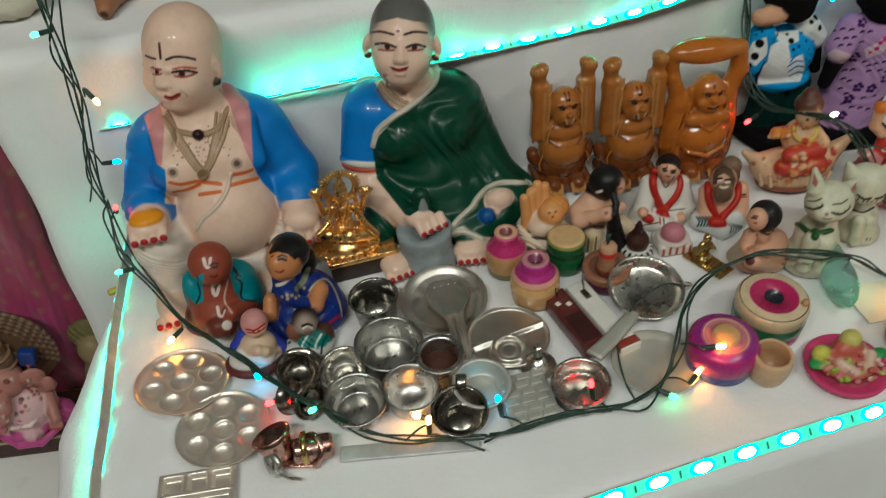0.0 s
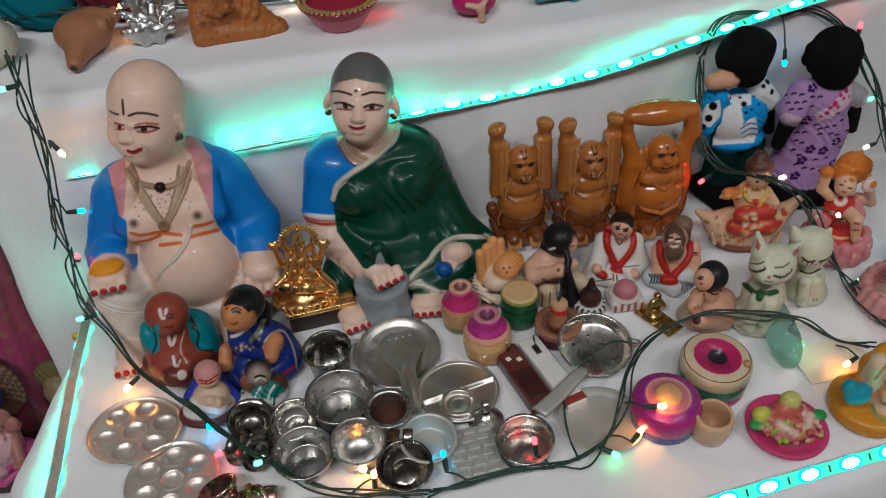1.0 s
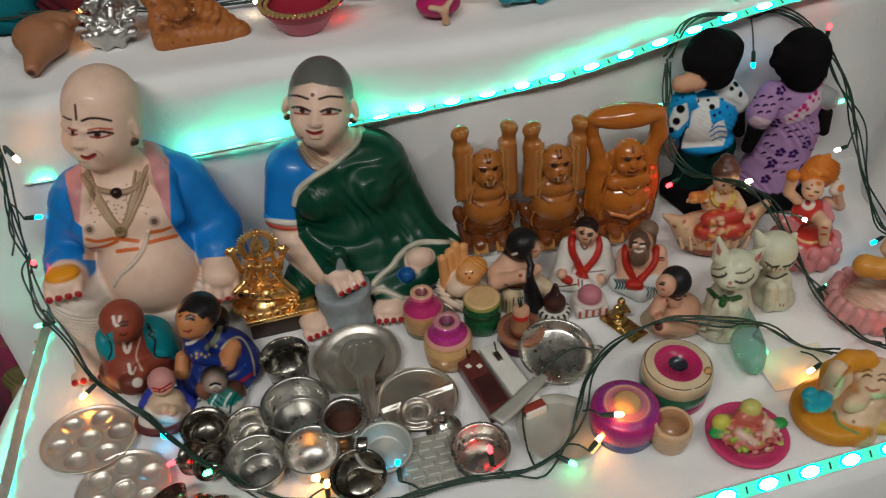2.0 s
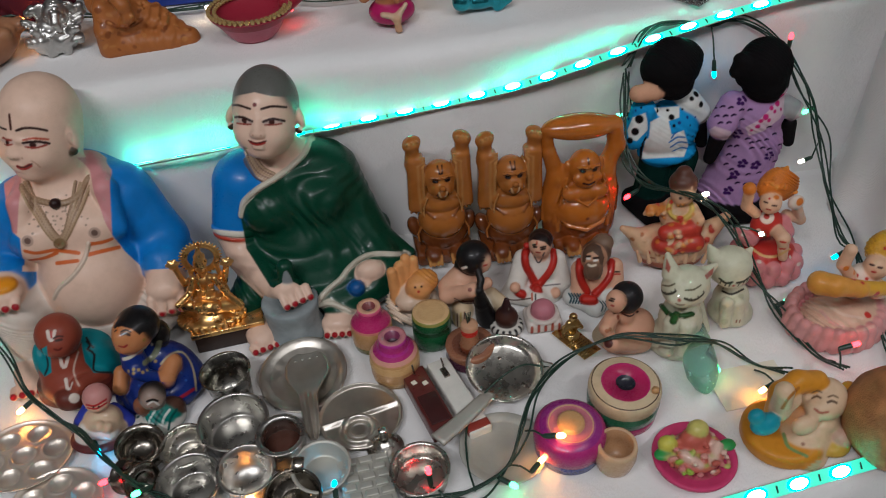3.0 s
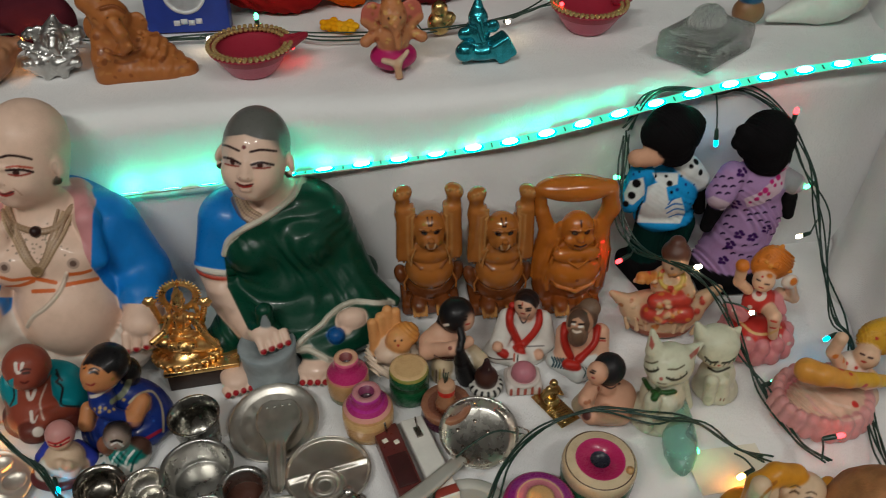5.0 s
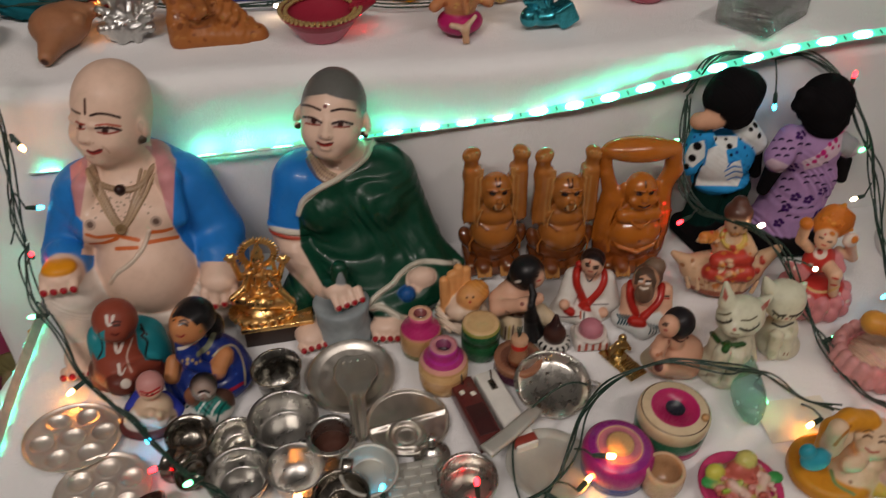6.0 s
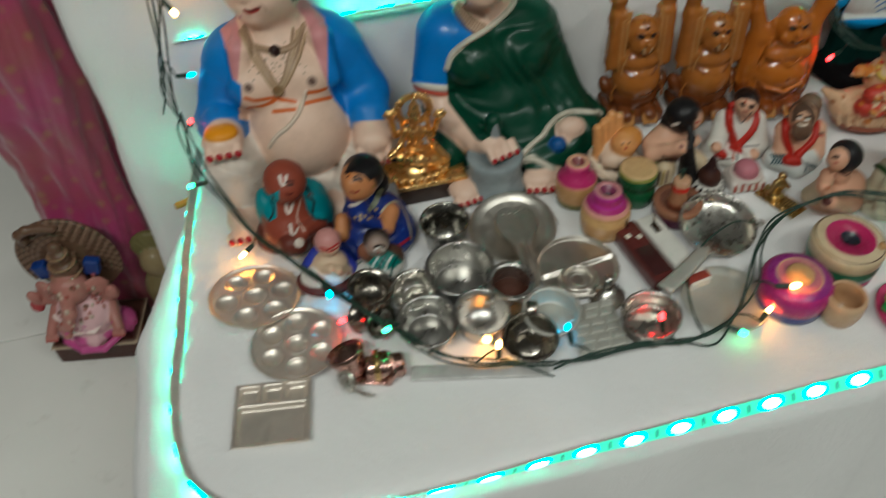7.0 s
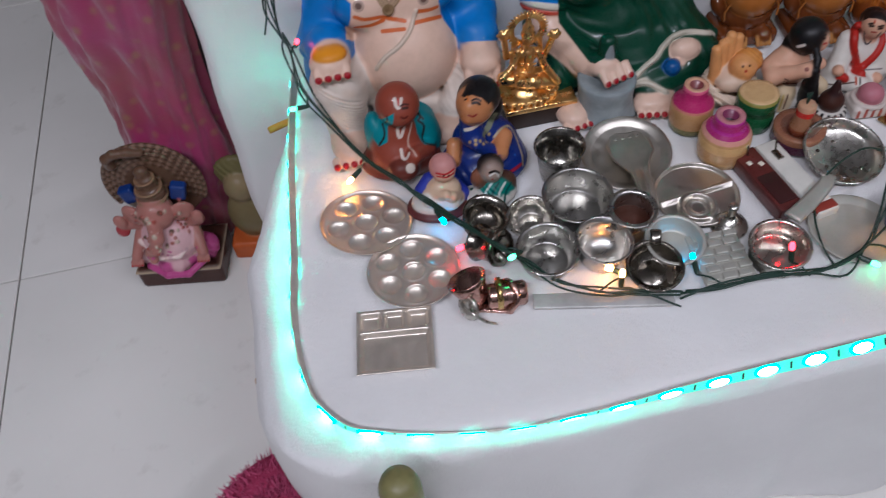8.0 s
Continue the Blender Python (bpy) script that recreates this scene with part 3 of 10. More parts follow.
def fingers(c, way, side, n, length, r, col, nail=(0.35, 0.01, 0.02), drop=0.0):
    c, way, side = Vector(c), Vector(way).normalized(), Vector(side).normalized()
    s = []
    for i in range(n):
        a = c + side * (i - (n - 1) / 2) * r * 1.9
        b = a + way * length + Vector((0, 0, -drop))
        s += [limb(tuple(a), tuple(b), r, r * 0.85, col, 0.002), ball(tuple(b + way * r * 0.3 + Vector((0, 0, r * 0.35))), r * 0.75, nail, paint=True)]
    return s


def patch(eye, outline, col, y0=-0.12, y1=0.03):
    """A painted field: its outline lies on the plane y = 0 and is carried onto the body along lines from eye."""
    eye, Q = np.array(eye, np.float32), np.array(outline, np.float32)

    def fn(P):
        f = (-eye[1] / (P[..., 1] - eye[1]))[..., None]
        p = (eye + (P - eye) * f)[..., (0, 2)]
        best, inside = np.full(p.shape[:-1], 1.0, np.float32), np.zeros(p.shape[:-1], bool)
        for a, b in zip(Q, np.roll(Q, -1, 0)):
            ab, ap = b - a, p - a
            t = np.clip((ap @ ab) / float(ab @ ab), 0, 1)
            best = np.minimum(best, np.sqrt(((ap - t[..., None] * ab) ** 2).sum(-1)))
            cross = (a[1] > p[..., 1]) != (b[1] > p[..., 1])
            inside ^= cross & (p[..., 0] < ab[0] * (p[..., 1] - a[1]) / (ab[1] if abs(ab[1]) > 1e-9 else 1e-9) + a[0])
        return np.where(inside, -best, best)
    lo, hi = Q.min(0) - 0.045, Q.max(0) + 0.045
    hi[1] += 0.10
    return solid("patch", (np.array((lo[0], y0, lo[1]), np.float32), np.array((hi[0], y1, hi[1]), np.float32)), fn, col, 0.001, None, True, False)


def relief(on, points, r, col, out=0.0005, step=0.0024):
    """A raised cord that keeps its own colour over any field of paint."""
    line = [on(a, b, out=out) for a, b in dense(points, step)]
    return strand(line, r, col, 0.0006) + strand(line, r * 1.12, col, paint=True)


def sight(body, eye):
    """Finds where the line from eye through (x, 0, z) first meets the body."""
    e = Vector(eye)

    def on(x, z, out=0.0):
        d = Vector((x, 0, z)) - e
        n = d.normalized()
        p = Vector(trace(body, e + n * (d.length - 0.13), n, 0.20))
        return tuple(p - n * out)
    return on


def big_man():
    eye = (0.102, -0.628, 0.521)
    s = face((-0.001, 0.010, 0.1855), (0.0290, 0.0318, 0.0395), -36, -12, SKIN)
    s += [limb((0.002, 0.012, 0.12), (0.000, 0.011, 0.160), 0.0220, 0.0200, SKIN, 0.008)]
    s += [ball((0.001, 0.006, 0.104), (0.044, 0.040, 0.044), SKIN, None, 0.012), ball((0.003, -0.014, 0.060), (0.0455, 0.054, 0.046), SKIN, (8, 0, 0), 0.010)]
    s += [ball((sx * 0.022 - 0.004, -0.024, 0.106), (0.024, 0.017, 0.019), SKIN, None, 0.010) for sx in (-1, 1)]
    s += [ball((0.002, 0.017, 0.2010), (0.0285, 0.0290, 0.0270), SKIN, None, 0.010)]
    # blue shawl over shoulders and arms
    wrap = (0.0009, (0.5, 0.5, 0.8), 0.019, 0.02)
    for sx in (-1, 1):
        s += [ball((sx * 0.036, 0.009, 0.116 if sx < 0 else 0.113), (0.027, 0.031, 0.029), BLUE, None, 0.006), limb((sx * 0.043, 0.008, 0.112), (sx * 0.060, -0.006, 0.068), 0.025, 0.0245, BLUE, 0.006, wave=wrap)]
        s += [limb((sx * 0.060, -0.006, 0.070), (sx * 0.061, -0.030, 0.064 if sx > 0 else 0.078), 0.0235, 0.0195, BLUE, 0.005, wave=wrap)]
        s += [limb((sx * 0.022, 0.022, 0.140), (sx * 0.033, -0.014, 0.136), 0.011, 0.0095, PINK, 0.003), limb((sx * 0.033, -0.014, 0.136), (sx * 0.036, -0.030, 0.106), 0.0095, 0.0075, PINK, 0.003)]
    s += [ball((0, 0.036, 0.092), (0.052, 0.030, 0.056), BLUE, None, 0.012), ball((-0.056, 0.004, 0.03), (0.030, 0.05, 0.034), BLUE, None, 0.01), ball((0.058, 0.010, 0.03), (0.026, 0.04, 0.034), BLUE, None, 0.01)]
    # forearms and palms below the shawl
    s += [limb((-0.060, -0.034, 0.078), (-0.061, -0.046, 0.080), 0.0165, 0.014, SKIN, 0.004), ball((-0.062, -0.054, 0.081), (0.0165, 0.014, 0.010), SKIN, None, 0.005)]
    s += fingers((-0.062, -0.063, 0.080), (0, -1, -0.55), (1, 0, 0), 4, 0.006, 0.0040, SKIN)
    s += [ball((-0.061, -0.053, 0.0885), (0.0135, 0.0105, 0.0060), (0.72, 0.30, 0.015), None, 0.001)]
    s += [limb((0.060, -0.034, 0.062), (0.062, -0.046, 0.058), 0.0165, 0.014, SKIN, 0.004), ball((0.060, -0.054, 0.054), (0.0165, 0.014, 0.012), SKIN, None, 0.005)]
    s += fingers((0.059, -0.062, 0.050), (-0.1, -0.75, -1), (1, 0.1, 0), 4, 0.013, 0.0042, SKIN)
    s += [ring((0.0555 + 0.0085 * i, -0.066, 0.045), 0.0046, 0.0013, BROWN, (50, 0, 0), 0.0004) for i in range(2)]
    # folded legs in a white wrap
    fold = (0.0006, (0.5, 0.35, 0.9), 0.0105, 0.045)
    CL = (0.70, 0.62, 0.55)
    s += [limb((-0.03, 0.0, 0.03), (-0.060, -0.046, 0.056), 0.032, 0.020, CL, 0.008, wave=fold), limb((-0.060, -0.048, 0.052), (-0.058, -0.054, 0.014), 0.0215, 0.018, CL, 0.006, wave=fold)]
    s += [limb((0.03, 0.0, 0.03), (0.060, -0.038, 0.036), 0.032, 0.020, CL, 0.008, wave=fold), limb((0.062, -0.038, 0.036), (0.034, -0.064, 0.018), 0.022, 0.015, CL, 0.006, wave=fold)]
    s += [ball((0.0, -0.045, 0.012), (0.034, 0.03, 0.016), CL, None, 0.006, fold), ball((0, 0.01, 0.02), (0.068, 0.055, 0.022), CL, None, 0.006)]
    s += [ball((-0.060, -0.072, 0.010), (0.016, 0.024, 0.011), SKIN, None, 0.004)] + fingers((-0.060, -0.090, 0.008), (0, -1, 0), (1, 0, 0), 5, 0.007, 0.0037, SKIN)
    s += [ball((0.024, -0.078, 0.010), (0.026, 0.016, 0.011), SKIN, None, 0.004)]
    body = list(s)
    on = sight(body, eye)
    # fields of paint: bare chest, pink borders, blue cloth
    s += [patch(eye, [(-0.027, 0.1575), (0.0252, 0.1517), (0.0233, 0.1237), (0.0262, 0.0808), (0.031, 0.06), (0.0393, 0.0279), (-0.055, 0.06), (-0.0448, 0.0942), (-0.0463, 0.0997), (-0.032, 0.137)], SKIN)]
    s += [patch(eye, [(0.0369, 0.1595), (0.0402, 0.1436), (0.0265, 0.0797), (0.031, 0.06), (0.0422, 0.0346), (0.0856, 0.0264), (0.1006, 0.0776), (0.0651, 0.1458)], BLUE)]
    s += [patch(eye, [(-0.0436, 0.1516), (-0.045, 0.1338), (-0.0489, 0.102), (-0.0448, 0.0942), (-0.0518, 0.0663), (-0.0646, 0.0637), (-0.0958, 0.0725), (-0.0915, 0.0929), (-0.0694, 0.1366), (-0.0528, 0.1574)], BLUE)]
    s += [patch(eye, [(-0.0426, 0.1495), (-0.0266, 0.1589), (-0.032, 0.137), (-0.0458, 0.0995), (-0.0489, 0.102), (-0.045, 0.1338)], PINK), patch(eye, [(0.0187, 0.1608), (0.0343, 0.1573), (0.0402, 0.1436), (0.0265, 0.0797), (0.0243, 0.0952), (0.0237, 0.1252), (0.0241, 0.1473)], PINK)]
    OR = (0.60, 0.15, 0.04)
    for line in ([(-0.045, 0.0804), (-0.037, 0.0761), (-0.0237, 0.0757), (-0.0153, 0.0724), (-0.0049, 0.0675)], [(0.0056, 0.0746), (0.0163, 0.0739), (0.0249, 0.0752)], [(-0.0453, 0.0702), (-0.0335, 0.0695), (-0.0221, 0.0721)], [(0.0014, 0.0636), (0.014, 0.0645), (0.028, 0.0651)], [(-0.025, 0.0614), (-0.0078, 0.0596)]):
        s += stroke(on, line, 0.0016, OR)
    s += relief(on, [(0.0059, 0.0756), (-0.0027, 0.0582), (-0.0162, 0.0435), (-0.0298, 0.0343), (-0.0388, 0.0235)], 0.0015, (0.66, 0.55, 0.45), 0.0002)
    rnd = random.Random(12)
    s += [ball(on(rnd.gauss(-0.012, 0.012), rnd.gauss(0.108, 0.010)), rnd.uniform(0.0005, 0.0011), (0.30, 0.22, 0.17), paint=True) for i in range(60)]
    for x, z in [(-0.04, 0.0902), (0.0137, 0.0851)]:
        s += [ball(on(x, z), 0.0046, (0.46, 0.33, 0.27), paint=True), ball(on(x, z), 0.0026, (0.16, 0.10, 0.08), paint=True)]
    # choker with its stone, triple chain and pendant
    CH = (0.24, 0.155, 0.08)
    for e in range(2):
        s += relief(on, [(x, z - 0.0024 * e) for x, z in [(-0.0295, 0.1452), (-0.0246, 0.132), (-0.008, 0.1228), (0.008, 0.1248), (0.0217, 0.1416)]], 0.0014, CH, 0.0006)
    for e in range(4):
        s += relief(on, [(x * (1 - 0.10 * e) - 0.001 * e, z + 0.0022 * e) for x, z in [(-0.0307, 0.143), (-0.0271, 0.1148), (-0.0163, 0.0815), (0.0058, 0.1066), (0.0208, 0.1323)]], 0.00105, CH if e % 2 else (0.33, 0.23, 0.12), 0.0006)
    a, b = [(-0.0089, 0.1217)][0], [(-0.0163, 0.0815)][0]
    s += [ball(on(*a, out=0.002), 0.0044, (0.03, 0.012, 0.012), None, 0.0005), ball(on(*a, out=0.002), 0.0048, (0.03, 0.012, 0.012), paint=True), ring(on(*b, out=0.001), 0.0034, 0.0014, CH, (60, 0, 0), 0.0004), ball(on(*b, out=0.001), 0.0048, CH, paint=True)]
    # painted face
    # third tone is skin with shade mixed in, for nostrils and mouth crease
    INK, RIM, SHADE = (0.030, 0.010, 0.010), (0.30, 0.045, 0.03), (0.52, 0.33, 0.25)
    s += stroke(on, [(-0.015, 0.2077), (-0.0163, 0.2019), (-0.0178, 0.1954)], 0.0010, (0.07, 0.015, 0.012))
    s += stroke(on, [(-0.0271, 0.2005), (-0.0244, 0.1977), (-0.0214, 0.1959)], 0.0008, INK) + stroke(on, [(-0.0144, 0.1933), (-0.0071, 0.1943), (0.0009, 0.192), (0.007, 0.1888)], 0.0009, INK)
    s += stroke(on, [(-0.0267, 0.1865), (-0.0243, 0.1851), (-0.0212, 0.1841)], 0.0020, (0.62, 0.47, 0.41)) + stroke(on, [(-0.0117, 0.1803), (-0.006, 0.1788), (0.0023, 0.1779)], 0.0022, (0.62, 0.47, 0.41))
    s += [ball(on(*p), r, (0.05, 0.012, 0.010), paint=True) for p, r in zip([(-0.0241, 0.1848), (-0.0066, 0.1786)], (0.0019, 0.0025))]
    s += stroke(on, [(-0.0262, 0.1895), (-0.024, 0.1876), (-0.0206, 0.186)], 0.0008, RIM) + stroke(on, [(-0.013, 0.1818), (-0.0069, 0.1816), (-0.0007, 0.1803), (0.0051, 0.1775)], 0.0010, INK) + stroke(on, [(-0.0119, 0.1844), (-0.0045, 0.1843), (0.0056, 0.1812)], 0.0008, (0.45, 0.09, 0.05))
    s += stroke(on, [(-0.0271, 0.1837), (-0.0244, 0.1822), (-0.0212, 0.1824)], 0.0006, RIM) + stroke(on, [(-0.0123, 0.1781), (-0.0057, 0.1758), (0.0029, 0.1766)], 0.0007, RIM)
    s += stroke(on, [(-0.0238, 0.1616), (-0.0198, 0.1595), (-0.0143, 0.1613)], 0.0018, (0.42, 0.03, 0.025)) + stroke(on, [(-0.0243, 0.1626), (-0.0195, 0.1604), (-0.0125, 0.1624)], 0.0006, (0.08, 0.01, 0.01)) + stroke(on, [(-0.0118, 0.1649), (-0.0096, 0.1621), (-0.0078, 0.158)], 0.0006, SHADE)
    s += [ball(on(*p), 0.0009, SHADE, paint=True) for p in [(-0.0239, 0.1695), (-0.018, 0.1687)]]
    figure("old_man_statue", s, 0.0008, CLAY, at(-0.100, 0.600, 0, 0), "painted clay seated bald man in a blue shawl", "statue", soft=0.0004)


def big_woman():
    eye = (-0.080, -0.624, 0.521)
    c, r = (-0.010, -0.009, 0.1765), (0.0252, 0.0288, 0.0345)
    H = head_frame(c, -17, -16, 6)
    s = face(c, r, -17, -16, SKIN, roll=6, ear_out=1.12)
    s += [ball(H((0, 0.16 * r[1], 0.24 * r[2])), (1.06 * r[0], 0.98 * r[1], 0.90 * r[2]), HAIRGREY, (-16, 6, -17), 0.003), ball(H((0, 1.05 * r[1], 0.0)), 0.014, HAIRGREY, None, 0.003)]
    s += [limb((-0.002, 0.010, 0.118), (-0.008, 0.000, 0.156), 0.0195, 0.0175, SKIN, 0.007)]
    fold = (0.0009, (0.85, 0.15, -0.50), 0.018, 0.024)
    s += [ball((-0.001, 0.010, 0.085), (0.053, 0.041, 0.050), GREEN, None, 0.010, fold), ball((0.004, 0.002, 0.044), (0.062, 0.054, 0.046), GREEN, None, 0.014, fold)]
    s += [ball((sx * 0.022 - 0.002, -0.021, 0.090), (0.023, 0.019, 0.021), GREEN, None, 0.010, fold) for sx in (-1, 1)]
    s += [ball((0.029, 0.010, 0.100), (0.027, 0.032, 0.028), GREEN, None, 0.010, fold), limb((0.036, 0.008, 0.096), (0.050, -0.006, 0.046), 0.0255, 0.0265, GREEN, 0.010, wave=fold)]
    # spread of the sari from the elbow to its tip
    s += [limb((0.050, -0.012, 0.040), (0.094, -0.032, 0.020), 0.023, 0.005, GREEN, 0.012, wave=fold), limb((0.050, -0.026, 0.040), (0.086, -0.050, 0.014), 0.020, 0.009, GREEN, 0.010, wave=fold), ball((0.01, 0.02, 0.02), (0.076, 0.05, 0.022), GREEN, None, 0.01)]
    # upper arm in the blouse's sleeve, cuff, forearm
    s += [ball((-0.038, 0.008, 0.108), (0.026, 0.029, 0.026), BLUE, None, 0.008), limb((-0.044, 0.006, 0.106), (-0.0530, -0.003, 0.076), 0.0235, 0.0220, BLUE, 0.006), ball((-0.021, -0.012, 0.113), (0.018, 0.016, 0.017), BLUE, None, 0.006)]
    s += [drum((-0.0545, -0.0065, 0.0690), 0.0228, 0.0055, 0.0018, (0.66, 0.62, 0.54), (-18, 14, 0), 0.0004), drum((-0.0558, -0.0085, 0.0640), 0.0208, 0.0022, 0.001, (0.45, 0.06, 0.03), (-18, 14, 0), 0.0004)]
    s += [limb((-0.056, -0.008, 0.064), (-0.052, -0.024, 0.048), 0.0185, 0.0155, SKIN, 0.004), limb((-0.052, -0.024, 0.048), (-0.034, -0.064, 0.042), 0.0160, 0.0115, SKIN, 0.006)]
    s += [ring((-0.0345 - 0.002 * i, -0.061 + 0.004 * i, 0.0425 + 0.0006 * i), 0.0118, 0.0022, BROWN if i % 2 else (0.2, 0.12, 0.05), (60, 0, -35), 0.0006) for i in range(3)]
    s += [ball((-0.024, -0.074, 0.046), (0.0135, 0.012, 0.0105), SKIN, None, 0.004)] + fingers((-0.018, -0.082, 0.046), (0.2, -0.7, -0.5), (1, 0.2, 0.1), 4, 0.010, 0.0037, SKIN)
    s += [limb((-0.022, -0.074, 0.040), (-0.021, -0.072, 0.066), 0.0080, 0.0072, (0.26, 0.29, 0.30), 0.001)]
    # folded legs under the sari, feet
    s += [limb((-0.02, -0.01, 0.025), (-0.060, -0.052, 0.020), 0.030, 0.018, GREEN, 0.008, wave=fold), limb((0.03, -0.01, 0.03), (0.070, -0.058, 0.022), 0.030, 0.018, GREEN, 0.008, wave=fold), limb((0.066, -0.058, 0.022), (0.018, -0.080, 0.014), 0.019, 0.014, GREEN, 0.006, wave=fold)]
    s += [ball((0.002, -0.036, 0.026), (0.056, 0.044, 0.027), GREEN, None, 0.010, fold)]
    s += [ball((-0.052, -0.084, 0.009), (0.014, 0.018, 0.010), SKIN, None, 0.004)] + fingers((-0.049, -0.096, 0.007), (0.3, -1, 0), (1, 0.2, 0), 5, 0.006, 0.0034, SKIN)
    s += [ball((0.018, -0.092, 0.010), (0.019, 0.013, 0.010), SKIN, None, 0.004)] + fingers((0.016, -0.100, 0.008), (-0.2, -1, 0), (1, -0.2, 0), 5, 0.007, 0.0034, SKIN)
    body = list(s)
    on = sight(body, eye)
    hem = (0.58, 0.54, 0.45)
    # fields of paint: blouse, bare neck, hair
    s += [patch(eye, [(-0.0718, 0.1136), (-0.043, 0.1419), (-0.0337, 0.1414), (-0.0233, 0.1087), (-0.024, 0.1033), (-0.0413, 0.0896), (-0.0468, 0.0773), (-0.0485, 0.058), (-0.0796, 0.0689)], BLUE, -0.06), patch(eye, [(-0.0352, 0.1401), (0.0091, 0.149), (0.0215, 0.1418), (0.0133, 0.1246), (-0.0063, 0.1113), (-0.021, 0.1055), (-0.0267, 0.1144)], SKIN, -0.06)]
    s += [patch(eye, [(-0.0473, 0.0739), (-0.026, 0.0994), (-0.0065, 0.1097), (0.0154, 0.1258), (0.021, 0.1372), (0.0441, 0.1416), (0.1015, 0.0795), (0.1055, -0.0028), (0.0736, -0.0002), (0.0444, -0.012), (0.0114, -0.0456), (-0.0305, -0.0128), (-0.0488, 0.0385)], GREEN, -0.075)]
    s += [patch(eye, [(-0.0396, 0.1886), (-0.0349, 0.1905), (-0.0288, 0.1924), (-0.0185, 0.1926), (-0.012, 0.1928), (0.0002, 0.187), (0.0134, 0.1832), (0.0163, 0.176), (0.0277, 0.1722), (0.032, 0.2166), (-0.0344, 0.2287)], HAIRGREY, -0.06, 0.05)]
    s += [ball(H((sx * 1.12 * r[0], 0.02 * r[1], -0.08 * r[2])), (0.0048, 0.0080, 0.0105), SKIN, (-16, 6 - sx * 12, -17 + sx * 24), paint=True) for sx in (-1, 1)]
    # raised pale hems
    s += relief(on, [(0.0215, 0.1427), (0.0149, 0.1259), (-0.0065, 0.1097), (-0.0273, 0.0997), (-0.0413, 0.0896), (-0.047, 0.0756)], 0.0024, hem, 0.0004)
    lows = [[(0.1021, -0.0099), (0.0736, -0.0002), (0.0577, -0.0018), (0.0444, -0.012), (0.0373, -0.0221), (0.0237, -0.0326), (0.0114, -0.0456)], [(0.0125, -0.051), (0.0253, -0.0519), (0.0406, -0.0651), (0.0498, -0.0766)], [(-0.0703, -0.0547), (-0.0515, -0.0542), (-0.0356, -0.0484)]]
    for line in lows:
        s += relief(on, line, 0.0020, hem, 0.0004)
    palm, bead = Vector(on(*[(0.0662, -0.0209)][0])), on(*[(0.0522, -0.0387)][0], out=0.002)
    s += [ball(tuple(palm), (0.0130, 0.0095, 0.0110), SKIN, None, 0.002)] + fingers(tuple(palm + Vector((-0.004, -0.007, -0.005))), (-0.4, -0.6, -0.9), (1, 0.3, -0.2), 3, 0.007, 0.0036, SKIN)
    s += [ball(tuple(palm), (0.0134, 0.0100, 0.0114), SKIN, paint=True), ball(bead, 0.0070, (0.01, 0.10, 0.30), None, 0.001), ball(bead, 0.0074, (0.01, 0.10, 0.30), paint=True)]
    for e in range(6):
        s += relief(on, [(x + 0.0014 * e, z + 0.0016 * e) for x, z in [(-0.0348, 0.1325), (-0.0333, 0.1259), (-0.0269, 0.1131), (-0.0177, 0.1044)]], 0.0010, (0.30, 0.21, 0.12) if e % 2 else (0.15, 0.09, 0.05), 0.0004)
    # painted face
    # third tone paints shade into the nostrils
    INK, RIM, SHADE = (0.030, 0.010, 0.010), (0.30, 0.05, 0.035), (0.52, 0.33, 0.25)
    s += stroke(on, [(-0.0342, 0.185), (-0.0267, 0.1837), (-0.0175, 0.1787)], 0.0009, INK) + stroke(on, [(-0.0084, 0.1766), (0.0004, 0.1774), (0.0114, 0.1743)], 0.0009, INK)
    s += stroke(on, [(-0.0307, 0.1709), (-0.0244, 0.169), (-0.0195, 0.1662)], 0.0021, (0.62, 0.48, 0.42)) + stroke(on, [(-0.0064, 0.1635), (-0.0006, 0.1632), (0.0057, 0.1616)], 0.0021, (0.62, 0.48, 0.42))
    s += [ball(on(*p), 0.0025, (0.06, 0.016, 0.012), paint=True) for p in [(-0.0241, 0.169), (-0.0016, 0.1631)]]
    s += stroke(on, [(-0.0329, 0.1737), (-0.0252, 0.1724), (-0.0173, 0.1669)], 0.0010, INK) + stroke(on, [(-0.0084, 0.1648), (-0.0003, 0.1658), (0.0084, 0.1619)], 0.0010, INK)
    s += stroke(on, [(-0.0311, 0.168), (-0.0249, 0.1658), (-0.019, 0.1646)], 0.0007, RIM) + stroke(on, [(-0.0072, 0.1616), (-0.0009, 0.1603), (0.006, 0.16)], 0.0007, RIM)
    s += [ball(on(*[(-0.0132, 0.1816)][0]), 0.0017, (0.16, 0.015, 0.015), paint=True)]
    s += stroke(on, [(-0.0223, 0.1478), (-0.0171, 0.1445), (-0.0109, 0.145)], 0.0013, (0.36, 0.03, 0.025)) + stroke(on, [(-0.0237, 0.1496), (-0.017, 0.1457), (-0.0091, 0.1462)], 0.0006, (0.09, 0.012, 0.012))
    s += [ball(on(*p), 0.0009, SHADE, paint=True) for p in [(-0.0188, 0.1538), (-0.0121, 0.152)]]
    figure("old_woman_statue", s, 0.0008, GLOSS, at(0.082, 0.596, 0, 0), "painted clay seated old woman in a dark green sari", "statue", soft=0.0004)
    # her grinding stone
    t = thing("grinding_stone", at(0.059, 0.514), "grey painted clay mortar before the seated woman", "mortar")
